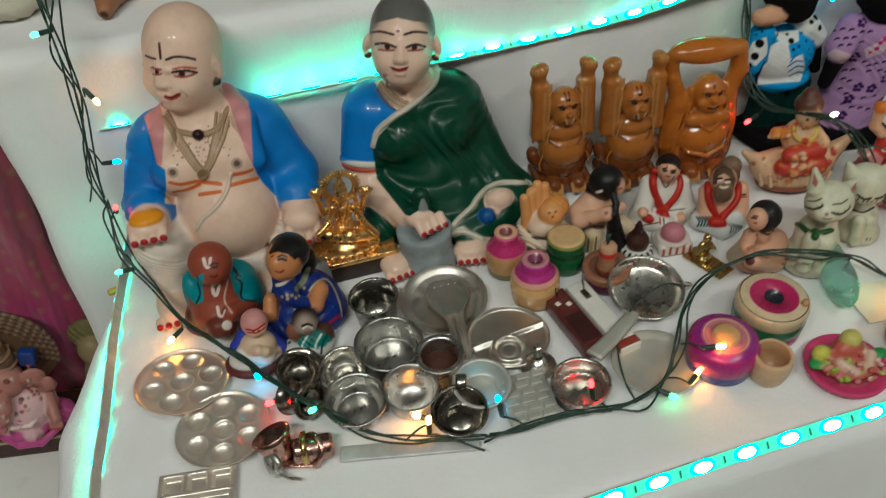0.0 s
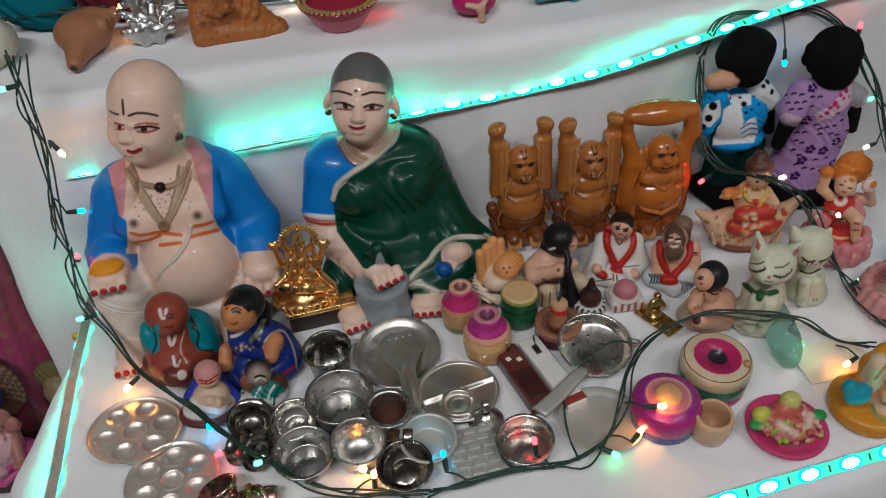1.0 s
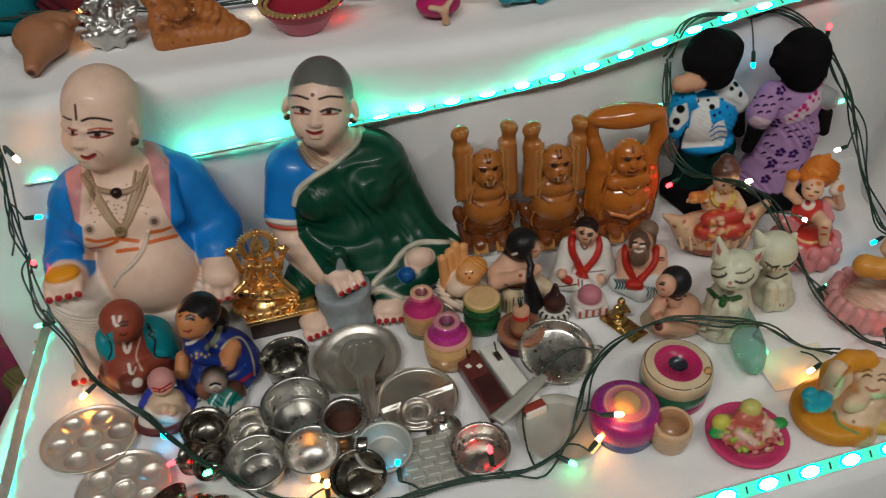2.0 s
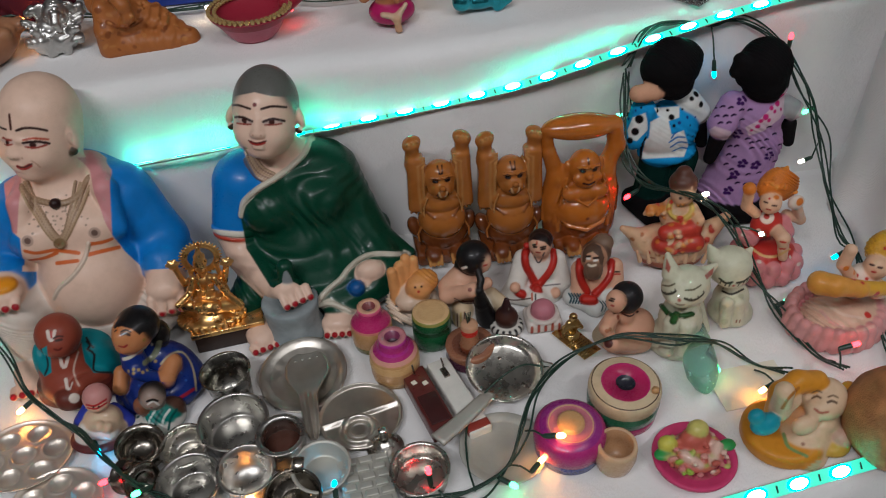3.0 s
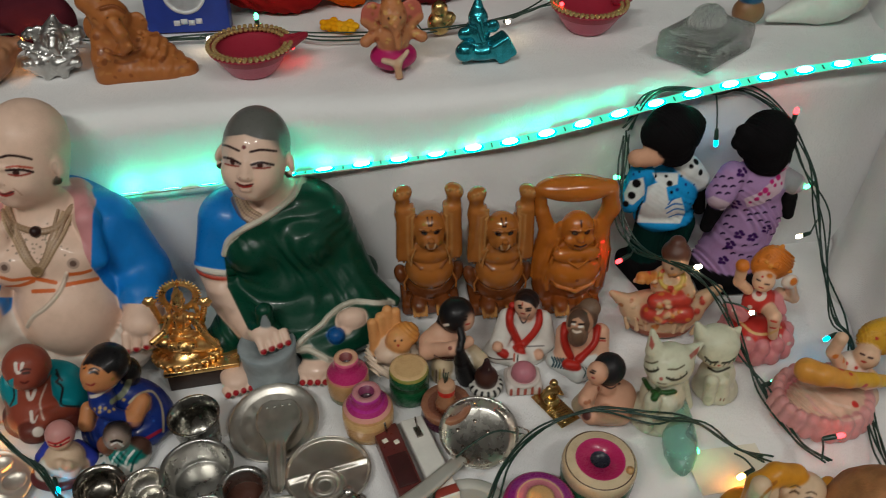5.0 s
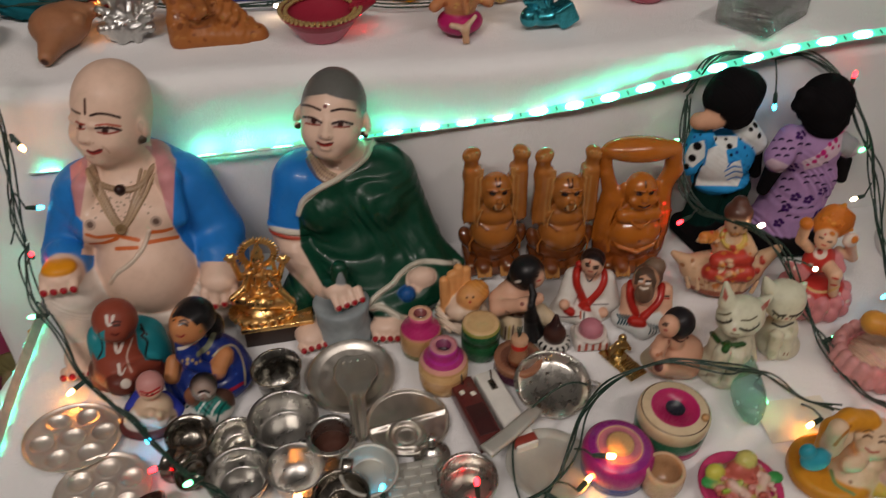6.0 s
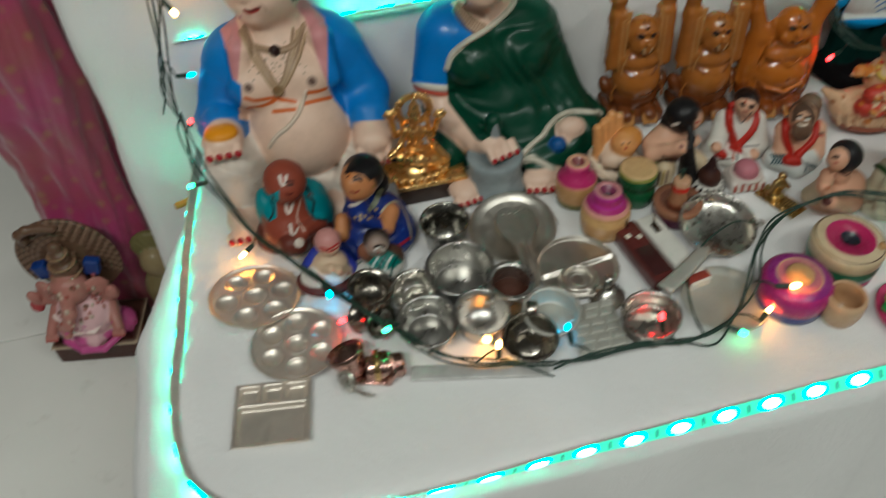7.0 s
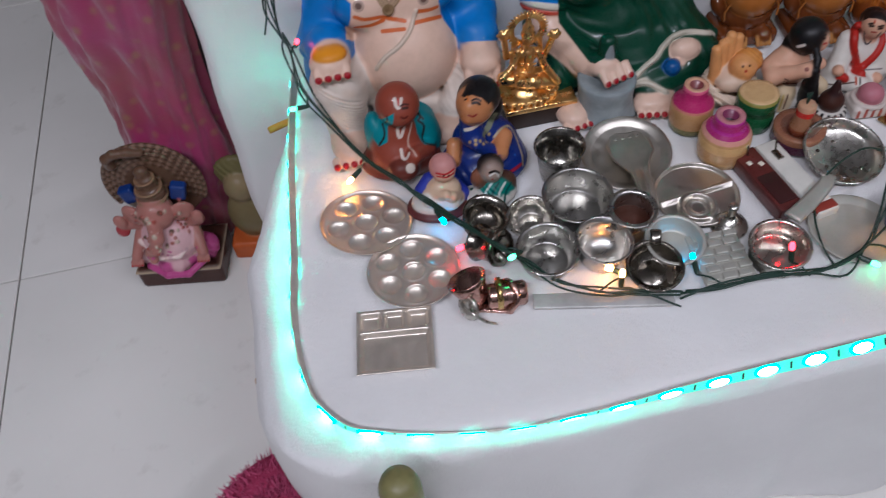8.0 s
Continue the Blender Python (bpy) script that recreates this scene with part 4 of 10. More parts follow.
    part("bowl", lathe([(0.0, 0), (0.026, 0), (0.0275, 0.004), (0.0265, 0.008), (0.0225, 0.016), (0.0235, 0.030), (0.0245, 0.037), (0.023, 0.039), (0.017, 0.038), (0.010, 0.033), (0.0, 0.031)]), STONE, t)


big_man()
big_woman()

# ---------- turned and pressed toy vessels ----------


def vessel(name, x, y, r, h, label, category, mat=None, shape="bowl", tilt=(0, 0, 0), z=0.0, rim=0.0014, foot=0.74, inner=None):
    mat = mat or STEEL
    t = thing(name, pose(x, y, z + 0.0012, *tilt), label, category, "toy kitchen vessels")
    k = 0.0009
    if shape == "bowl":
        p = [(0, 0.0006), (foot * r * 0.9, 0.0006), (foot * r, 0), (foot * r + 0.0015, 0.0006), (r * 0.86, h * 0.22), (r * 0.93, h * 0.55), (r * 0.955, h * 0.90), (r + rim, h * 0.93), (r + rim * 1.2, h * 0.97), (r + rim * 0.6, h), (r * 0.955, h * 0.985), (r * 0.935, h * 0.90), (r * 0.905, h * 0.55), (r * 0.83, h * 0.24), (foot * r * 1.02, k + 0.0012), (foot * r * 0.97, k + 0.0004), (foot * r * 0.92, k + 0.0010), (0, k + 0.0008)]
    elif shape == "jar":
        p = [(0, 0), (r * 0.78, 0), (r * 0.90, h * 0.10), (r * 0.93, h * 0.40), (r * 0.86, h * 0.70), (r * 0.88, h * 0.86), (r, h * 0.94), (r * 1.01, h * 0.98), (r * 0.97, h), (r * 0.80, h * 0.985), (r * 0.76, h * 0.90), (r * 0.78, h * 0.5), (r * 0.74, h * 0.3), (0, h * 0.28)]
    elif shape == "cup":
        p = [(0, 0), (r * 0.78, 0), (r * 0.79, 0.001), (r * 0.88, h * 0.5), (r * 0.98, h * 0.97), (r + 0.0012, h * 0.985), (r + 0.001, h), (r * 0.96, h * 0.985), (r * 0.84, h * 0.5), (r * 0.70, k), (0, k)]
    elif shape == "pan":
        p = [(0, 0), (r * 0.88, 0), (r * 0.93, 0.0015), (r * 0.96, h * 0.4), (r * 0.97, h * 0.95), (r + rim, h), (r * 0.95, h * 0.97), (r * 0.94, h * 0.4), (r * 0.86, 0.0022), (0, 0.0016)]
    elif shape == "pot":
        p = [(0, 0), (r * 0.55, 0), (r * 0.78, h * 0.10), (r * 0.95, h * 0.32), (r * 0.90, h * 0.58), (r * 0.78, h * 0.70), (r * 0.84, h * 0.82), (r, h * 0.97), (r * 0.99, h), (r * 0.92, h * 0.985), (r * 0.72, h * 0.82), (r * 0.70, h * 0.70), (r * 0.8, h * 0.5), (r * 0.5, h * 0.1), (0, h * 0.08)]
    elif shape == "plate":
        p = [(0, 0), (r * 0.78, 0), (r * 0.86, h * 0.5), (r * 0.95, h * 0.85), (r * 0.985, h * 0.8), (r, h * 0.9), (r * 0.985, h), (r * 0.94, h), (r * 0.86, h * 0.75), (r * 0.78, 0.0012), (r * 0.74, 0.0006), (0, 0.0006)]
    part("body" if shape != "plate" else "dish", lathe(p, 44), mat, t)
    if inner:
        # a disc in the given material closes the inside part-way up
        part("inner_disc", lathe([(0, h * 0.30), (r * 0.82, h * 0.42), (r * 0.82, h * 0.44), (0, h * 0.40)], 32), inner, t, "dark brown inside")
    return t


def dimple_plate(x, y, r, turn, tilt, label):
    """A pressed plate with seven round cups: a raised sheet made by height."""
    t = thing("idli_plate", pose(x, y, 0.0058, tilt[0], tilt[1], turn), label, "plate", "toy dimpled plates")
    cups = [(0, 0)] + [(0.62 * r * math.cos(i * math.pi / 3), 0.62 * r * math.sin(i * math.pi / 3)) for i in range(6)]
    rc = 0.235 * r

    def hgt(px, py):
        q = math.hypot(px, py)
        z = 0.0022 * max(0, (q - 0.90 * r) / (0.1 * r)) ** 2
        for cx, cy in cups:
            d = math.hypot(px - cx, py - cy)
            if d < rc:
                z -= 0.0036 * (1 - (d / rc) ** 2) ** 0.7
            z += 0.0007 * math.exp(-((d - rc * 1.08) / (rc * 0.10)) ** 2)
        return z
    R, S = 46, 96
    verts = [(0, 0, hgt(0, 0))]
    for i in range(1, R + 1):
        for j in range(S):
            q, a = r * i / R, 2 * math.pi * j / S
            verts.append((q * math.cos(a), q * math.sin(a), hgt(q * math.cos(a), q * math.sin(a))))
    faces = [(0, 1 + j, 1 + (j + 1) % S) for j in range(S)]
    for i in range(R - 1):
        for j in range(S):
            a, b = 1 + i * S + j, 1 + i * S + (j + 1) % S
            faces.append((a, a + S, b + S, b))
    me = bpy.data.meshes.new("dimpled")
    me.from_pydata(verts, [], faces)
    o = part("sheet", me, WORNTIN, t)
    mod = o.modifiers.new("thick", "SOLIDIFY")
    mod.thickness, mod.offset = 0.0006, -1
    return t


dimple_plate(-0.160, 0.440, 0.036, 8, (-4, 6), "pressed steel dimpled plate reflecting coloured bulbs")
dimple_plate(-0.133, 0.384, 0.0345, 24, (-1, 1), "pressed steel dimpled plate lying on the cloth")


def ripple_sheet(sx, sy, hgt, nx=70, ny=70):
    verts = [(sx * (i / nx - 0.5), sy * (j / ny - 0.5), hgt(i / nx * 2 - 1, j / ny * 2 - 1)) for i in range(nx + 1) for j in range(ny + 1)]
    faces = [(i * (ny + 1) + j, (i + 1) * (ny + 1) + j, (i + 1) * (ny + 1) + j + 1, i * (ny + 1) + j + 1) for i in range(nx) for j in range(ny)]
    me = bpy.data.meshes.new("sheet")
    me.from_pydata(verts, [], faces)
    return me


def step_up(v, a, b):
    q = min(1, max(0, (v - a) / (b - a)))
    return q * q * (3 - 2 * q)


def tray():
    t = thing("compartment_tray", at(-0.157, 0.329, 0.0012, -8), "rectangular pressed steel tray with four compartments", "tray", "toy kitchen vessels")

    def hgt(u, v):
        z = 0.0042
        def well(u0, u1, v0, v1):
            return step_up(u, u0, u0 + 0.12) * (1 - step_up(u, u1 - 0.12, u1)) * step_up(v, v0, v0 + 0.12) * (1 - step_up(v, v1 - 0.12, v1))
        w = max(well(-0.93, 0.93, -0.93, 0.30), well(-0.93, -0.33, 0.36, 0.93), well(-0.29, 0.29, 0.36, 0.93), well(0.33, 0.93, 0.36, 0.93))
        return z - 0.0040 * w
    o = part("sheet", ripple_sheet(0.054, 0.052, hgt, 90, 90), WORNTIN, t)
    mod = o.modifiers.new("thick", "SOLIDIFY")
    mod.thickness = 0.0005


tray()
vessel("tumbler", 0.0005, 0.4530, 0.0192, 0.034, "small steel tumbler standing on the cloth", "tumbler", DULLSTEEL, "cup", (2, -2, 0), 0.0)
vessel("dinner_plate", 0.0580, 0.4560, 0.0365, 0.004, "round steel dinner plate with a raised rim", "plate", TIN, "plate", (9, -4, 0), 0.003)
vessel("cooking_bowl", 0.0005, 0.4100, 0.0255, 0.023, "deep round aluminium cooking bowl", "bowl", ALU, "bowl", (4, 0, 0), 0.001, foot=0.78)
vessel("spouted_pot", 0.0340, 0.3830, 0.0185, 0.027, "small aluminium pot with a dark brown inside", "pot", ALU, "jar", (4, 0, 0), 0.001, inner=plain("dark_brown_inner", (0.075, 0.022, 0.012), 0.5))
vessel("small_bowl", -0.0365, 0.4050, 0.0170, 0.015, "small shiny steel round bowl", "bowl", STEEL, "bowl", (10, -6, 0), 0.002, foot=0.6)
vessel("small_bowl", -0.0347, 0.3690, 0.0220, 0.019, "small dull aluminium round bowl", "bowl", ALU, "bowl", (6, 0, 0), 0.001, foot=0.72)
vessel("small_bowl", 0.0050, 0.3645, 0.0200, 0.022, "small straight-sided aluminium bowl", "bowl", ALU, "cup", (6, 3, 0), 0.001)
vessel("small_bowl", 0.0580, 0.3560, 0.0205, 0.014, "shallow steel bowl near a frying pan", "bowl", PALEALU, "bowl", (6, 0, 0), 0.001)
vessel("saucepan", 0.1268, 0.3305, 0.0205, 0.017, "small steel saucepan on the cloth", "pan", STEEL, "bowl", (5, -3, 0), 0.001, foot=0.86)
vessel("flat_plate", 0.192, 0.338, 0.0335, 0.003, "flat dull aluminium plate", "plate", PALEALU, "plate", (0, 2, 0), 0.001)


def compartment_plate():
    t = thing("compartment_plate", at(0.0950, 0.4005, 0.0026, 0), "round steel plate with pressed compartments", "plate", "toy kitchen vessels")
    r = 0.0335
    verts, faces = [], []
    R, S = 56, 110

    def hgt(x, y):
        q = math.hypot(x, y) / r
        z = 0.0040
        rim = 1 - step_up(q, 0.90, 0.96)
        c = math.hypot(x + 0.0035, y + 0.0125) / r
        cup = 1 - step_up(c, 0.28, 0.36)
        bar = step_up(abs(y - 0.001 - 0.12 * x) / r, 0.02, 0.09)
        spoke = step_up(abs((x + 0.0035) * 0.9 + (y + 0.0125) * 0.35) / r, 0.02, 0.08) if y < 0.0 else 1
        ringw = step_up(c, 0.40, 0.47)
        well = rim * max(cup, min(bar, spoke, ringw))
        z -= 0.0034 * well + 0.002 * step_up(q, 0.965, 1.0)
        z += 0.0008 * math.exp(-((c - 0.20) / 0.03) ** 2)
        return z
    verts.append((0, 0, hgt(0, 0)))
    for i in range(1, R + 1):
        for j in range(S):
            q, a = r * i / R, 2 * math.pi * j / S
            verts.append((q * math.cos(a), q * math.sin(a), hgt(q * math.cos(a), q * math.sin(a))))
    faces = [(0, 1 + j, 1 + (j + 1) % S) for j in range(S)]
    for i in range(R - 1):
        for j in range(S):
            a, b = 1 + i * S + j, 1 + i * S + (j + 1) % S
            faces.append((a, a + S, b + S, b))
    me = bpy.data.meshes.new("pressed")
    me.from_pydata(verts, [], faces)
    o = part("sheet", me, TIN, t)
    mod = o.modifiers.new("thick", "SOLIDIFY")
    mod.thickness = 0.0005


compartment_plate()


def plank(points, width, thick, width_end=None):
    """A flat bar bent along a line."""
    line = smooth_line(points, 0.003)
    bm = bmesh.new()
    rows = []
    for i, q in enumerate(line):
        way = (line[min(i + 1, len(line) - 1)] - line[max(i - 1, 0)]).normalized()
        side = way.cross(Vector((0, 0, 1))).normalized()
        up = side.cross(way)
        w = width + ((width_end or width) - width) * i / (len(line) - 1)
        rows.append([bm.verts.new(q + a * side * w / 2 + b * up * thick / 2) for a, b in ((-1, -1), (1, -1), (1, 0.4), (0.6, 1), (-0.6, 1), (-1, 0.4))])
    for a, b in zip(rows, rows[1:]):
        for k in range(6):
            bm.faces.new((a[k], a[(k + 1) % 6], b[(k + 1) % 6], b[k]))
    bm.faces.new(rows[0])
    bm.faces.new(rows[-1][::-1])
    return from_bm(bm, "bar")


def ladle():
    t = thing("spatula", at(0.0, 0.0, 0.0), "broad steel spatula resting on a plate", "spatula", "toy kitchen vessels")
    # a shield-shaped blade that narrows into a ribbed handle
    line = [((0.0640, 0.4760, 0.0085), 0.0075), ((0.0634, 0.4725, 0.0085), 0.0135), ((0.0624, 0.4625, 0.0085), 0.0180), ((0.0612, 0.4520, 0.0085), 0.0178), ((0.0594, 0.4440, 0.0088), 0.0140), ((0.0589, 0.4350, 0.0100), 0.0095), ((0.0584, 0.4260, 0.0125), 0.0075), ((0.0578, 0.4100, 0.0110), 0.0068), ((0.0572, 0.3950, 0.0068), 0.0055), ((0.0570, 0.3890, 0.0055), 0.0030)]
    spine = smooth_line([p for p, w in line], 0.0012)
    dist = np.cumsum([0] + [(b - a).length for a, b in zip([Vector(p) for p, w in line], [Vector(p) for p, w in line][1:])])
    run = np.cumsum([0] + [(b - a).length for a, b in zip(spine, spine[1:])])
    wide = np.interp(run / run[-1] * dist[-1], dist, [w for p, w in line])
    verts, faces, n = [], [], 16
    for k, (p, w) in enumerate(zip(spine, wide)):
        for m in range(n + 1):
            u = 2 * m / n - 1
            grip = max(0, min(1, (run[k] - 0.040) / 0.012))
            verts.append((p.x + u * w, p.y - 0.10 * u * w, p.z + 0.0012 * u * u * (1 - grip) + grip * (0.0016 * math.cos(u * 7.0) - 0.0012 * u * u)))
    for k in range(len(spine) - 1):
        for m in range(n):
            a = k * (n + 1) + m
            faces.append((a, a + n + 1, a + n + 2, a + 1))
    me = bpy.data.meshes.new("spatula_sheet")
    me.from_pydata(verts, [], faces)
    o = part("blade", me, TIN, t)
    mod = o.modifiers.new("thick", "SOLIDIFY")
    mod.thickness = 0.0009
    hole = lathe([(0.0, 0.0), (0.0011, 0.0), (0.0011, 0.0003), (0, 0.0003)], 10)
    for k in range(4):
        part("hole", hole, PALEALU, t, m=at(0.0535 + 0.006 * k, 0.4690, 0.0097))


ladle()


def strainer():
    t = thing("strainer", at(0.2145, 0.4045, 0.004), "steel strainer pan with a long handle", "strainer", "toy kitchen vessels")
    tip = pose(0, 0, 0.004, 12, 0, 0)
    r, h = 0.0305, 0.010
    part("pan", lathe([(0, 0), (r * 0.78, 0), (r * 0.92, h * 0.35), (r * 0.97, h * 0.9), (r * 1.03, h), (r * 1.02, h * 1.06), (r * 0.95, h), (r * 0.9, h * 0.42), (r * 0.77, 0.0009), (0, 0.0009)], 48), STEEL, t, m=tip)
    hole = lathe([(0.0, 0.0), (0.0017, 0.0), (0.0017, 0.0003), (0, 0.0003)], 12)
    for a, q in ((0.3, 0.3), (1.5, 0.45), (2.6, 0.55), (3.6, 0.5), (4.5, 0.62), (5.4, 0.6), (4.0, 0.2)):
        part("hole", hole, DARKMETAL, t, m=tip @ at(r * q * math.cos(a), r * q * math.sin(a), 0.001))
    part("handle", plank([(-0.018, -0.018, 0.006), (-0.030, -0.030, 0.012), (-0.050, -0.044, 0.014), (-0.070, -0.056, 0.0155)], 0.0105, 0.0034, 0.0130), PALEALU, t, "dull cast handle")
    part("hook", tube([(0.026, -0.006, 0.010), (0.036, -0.010, 0.009), (0.040, -0.004, 0.006), (0.034, 0.002, 0.005)], 0.0007, 6, 0.002), STEEL, t)


strainer()


def frying_pan():
    t = vessel("frying_pan", 0.0350, 0.3380, 0.0195, 0.014, "small dark round frying pan with an upright handle", "pan", DARKMETAL, "bowl", (10, 0, 0), 0.002, foot=0.55)
    part("handle", plank([(0.006, 0.016, 0.013), (0.008, 0.022, 0.017), (0.009, 0.026, 0.016)], 0.008, 0.002), DARKMETAL, t)


frying_pan()


def oil_lamp():
    t = thing("pan_lid", at(0.1075, 0.3675), "small stepped steel lid with a tall knob", "lid", "toy kitchen vessels")
    part("dome", lathe([(0, 0.0), (0.0135, 0.0), (0.0145, 0.0012), (0.0140, 0.0026), (0.0112, 0.0034), (0.0104, 0.0058), (0.0088, 0.0064), (0.0080, 0.0086), (0.0058, 0.0094), (0.0046, 0.0112), (0, 0.0116)], 40), STEEL, t)
    part("knob", lathe([(0, 0.0112), (0.0036, 0.0112), (0.0028, 0.0140), (0.0032, 0.0205), (0.0040, 0.0220), (0.0034, 0.0235), (0, 0.0240)], 20), STEEL, t)


oil_lamp()


def mould():
    t = thing("mould_tray", at(0.088, 0.339, 0.0015, -2), "square grey metal mould tray with rows of pockets", "tray", "toy kitchen vessels")
    w, d = 0.038, 0.046
    part("frame", slab(w, d, 0.004, 0.0008), PALEALU, t)
    cell = slab(0.0098, 0.0058, 0.0022, 0.0010)
    cell.materials.append(PALEALU)
    for i in range(3):
        for j in range(6):
            o = new("pocket", cell)
            o.parent = t
            o.matrix_basis = at(-0.0118 + 0.0118 * i + (0.002 if j % 2 else -0.001), -0.0185 + 0.0074 * j, 0.0038)


mould()


def boxes():
    t = thing("maroon_box", at(0.1485, 0.3945, 0, 9), "narrow maroon wooden toy box with white tags", "box")
    part("body", slab(0.0195, 0.066, 0.014, 0.0012), plain("maroon_wood", (0.13, 0.025, 0.022), 0.35, 0.0, 60, 0.4, 0.3, coat=0.3), t)
    part("lid_edge", slab(0.0155, 0.030, 0.0012, 0.0003), plain("maroon_dark", (0.05, 0.012, 0.012), 0.4), t, m=at(0, -0.012, 0.0140))
    tag = slab(0.004, 0.004, 0.0008, 0.0002)
    for x, y in ((-0.004, 0.018), (0.004, 0.014)):
        part("tag", tag, PAPER, t, "white paper tag", m=at(x, y, 0.0140, 12))
    part("pin", tube([(0.0, 0.026, 0.014), (-0.001, 0.028, 0.024)], 0.0008, 6), DARKMETAL, t)
    t = thing("white_box", at(0.173, 0.394, 0, 10), "narrow white toy cradle board with a label", "box")
    part("body", slab(0.0185, 0.080, 0.010, 0.0012), plain("white_board", (0.72, 0.70, 0.64), 0.45, 0.0, 50, 0.15), t)
    part("foot_end", slab(0.0190, 0.008, 0.0104, 0.001), plain("red_end", (0.30, 0.045, 0.03), 0.4), t, "red painted end", m=at(0, -0.0345, 0))
    part("latch", slab(0.005, 0.010, 0.002, 0.0004), DARKMETAL, t, m=at(0, 0.024, 0.0098))
    part("pin", tube([(0.001, 0.028, 0.011), (0.0, 0.030, 0.022)], 0.0008, 6), DARKMETAL, t)


boxes()


def turned(name, x, y, prof, cols, label, category, mat=None, tilt=(0, 0, 0), group="painted wooden toys", z=0.0):
    t = thing(name, pose(x, y, z, *tilt), label, category, group)
    part("body", lathe(prof, 40, cols), mat or LACQUER, t)
    return t


def pots():
    def bottle(s):
        return [(a, b * 0.88) for a, b in [(0, 0), (0.0165 * s, 0), (0.0195 * s, 0.002), (0.0205 * s, 0.009), (0.021 * s, 0.020), (0.0205 * s, 0.029), (0.0195 * s, 0.031), (0.017 * s, 0.0345), (0.0142 * s, 0.0375), (0.0125 * s, 0.040), (0.0118 * s, 0.046), (0.0115 * s, 0.0495), (0.0065 * s, 0.0495), (0.006 * s, 0.040), (0, 0.039)]]
    turned("wooden_pot", 0.1215, 0.4790, bottle(0.85), [GREENW, GREENW, (0.18, 0.16, 0.04), TAN, TAN, (0.55, 0.20, 0.16), MAGENTA, MAGENTA, MAGENTA, MAGENTA, (0.62, 0.10, 0.20), (0.62, 0.34, 0.22), (0.2, 0.05, 0.05), (0.05, 0.02, 0.02)], "lacquered wooden pot in pink, tan and green bands", "pot")
    turned("wooden_pot", 0.1325, 0.4390, bottle(0.98), [TAN, TAN, (0.62, 0.38, 0.16), TAN, (0.62, 0.38, 0.16), TAN, (0.62, 0.30, 0.24), PURPLE, (0.42, 0.03, 0.25), PURPLE, (0.42, 0.03, 0.25), (0.50, 0.20, 0.22), (0.18, 0.03, 0.08), (0.04, 0.01, 0.02)], "lacquered wooden pot with a purple shoulder and tan body", "pot")
    turned("wooden_drum", 0.171, 0.466, [(0, 0), (0.0145, 0), (0.0158, 0.002), (0.0165, 0.010), (0.0166, 0.019), (0.0158, 0.021), (0.0158, 0.0225), (0.0166, 0.024), (0.0164, 0.031), (0.0155, 0.034), (0.0120, 0.0345), (0, 0.0345)], [GREENW, GREENW, GREENW, GREENW, (0.01, 0.05, 0.02), (0.01, 0.05, 0.02), GREENW, GREENW, (0.25, 0.24, 0.06), (0.60, 0.40, 0.20), (0.55, 0.36, 0.17)], "small turned wooden drum in green lacquer", "drum")
    t = turned("wooden_mortar", 0.196, 0.437, [(0, 0), (0.019, 0), (0.0205, 0.003), (0.0195, 0.010), (0.0205, 0.0155), (0.0200, 0.0175), (0.015, 0.0165), (0.010, 0.012), (0, 0.0115)], [(0.06, 0.02, 0.05)] * 2 + [(0.10, 0.03, 0.06), (0.30, 0.13, 0.07), (0.33, 0.15, 0.08), (0.28, 0.12, 0.07), (0.2, 0.08, 0.05), (0.15, 0.06, 0.04)], "turned wooden mortar with its pestle", "mortar")
    part("pestle", lathe([(0, 0.010), (0.0085, 0.010), (0.009, 0.018), (0.0072, 0.024), (0.0070, 0.030), (0.0073, 0.0335), (0.0073, 0.0355), (0.0070, 0.039), (0.006, 0.0405), (0, 0.0405)], 28, [BRICK, BRICK, (0.35, 0.17, 0.09), (0.35, 0.17, 0.09), RED, RED, (0.52, 0.30, 0.18), (0.52, 0.30, 0.18), (0.52, 0.30, 0.18)]), LACQUER, t, "tan pestle with a red band")
    for i in range(3):
        part("stick", tube([(0.001 * i - 0.001, 0.001 * i, 0.040), (0.002 * i - 0.002, 0.002, 0.050)], 0.0006, 5), WIRE, t)
    t = turned("spinning_box", 0.2910, 0.347, [(0, 0), (0.027, 0), (0.0305, 0.003), (0.0305, 0.010), (0.0300, 0.0108), (0.0312, 0.012), (0.0318, 0.021), (0.0312, 0.0240), (0.0316, 0.026), (0.0318, 0.031), (0.031, 0.0345), (0.0295, 0.0362), (0.0285, 0.0365), (0.0225, 0.0368), (0.021, 0.0376), (0.0195, 0.0368), (0.0085, 0.0366), (0.0080, 0.0345), (0, 0.034)],
               [MAGENTA, MAGENTA, MAGENTA, (0.2, 0.02, 0.08), (0.03, 0.14, 0.07), (0.03, 0.16, 0.08), (0.03, 0.14, 0.07), (0.45, 0.36, 0.22), (0.55, 0.44, 0.28), (0.55, 0.44, 0.28), (0.55, 0.44, 0.28), (0.10, 0.06, 0.04), (0.58, 0.46, 0.30), (0.58, 0.46, 0.30), MAGENTA, (0.42, 0.02, 0.10), (0.03, 0.03, 0.05), (0.02, 0.02, 0.03)], "round lacquered wooden box with pink, cream and green rings", "wooden box", tilt=(3, 0, 0))
    t.scale = (0.87, 0.87, 0.95)
    part("peg", lathe([(0, 0), (0.0034, 0), (0.003, 0.004), (0, 0.0048)], 14, [TAN]), LACQUER, t, m=at(0.020, -0.016, 0.036))
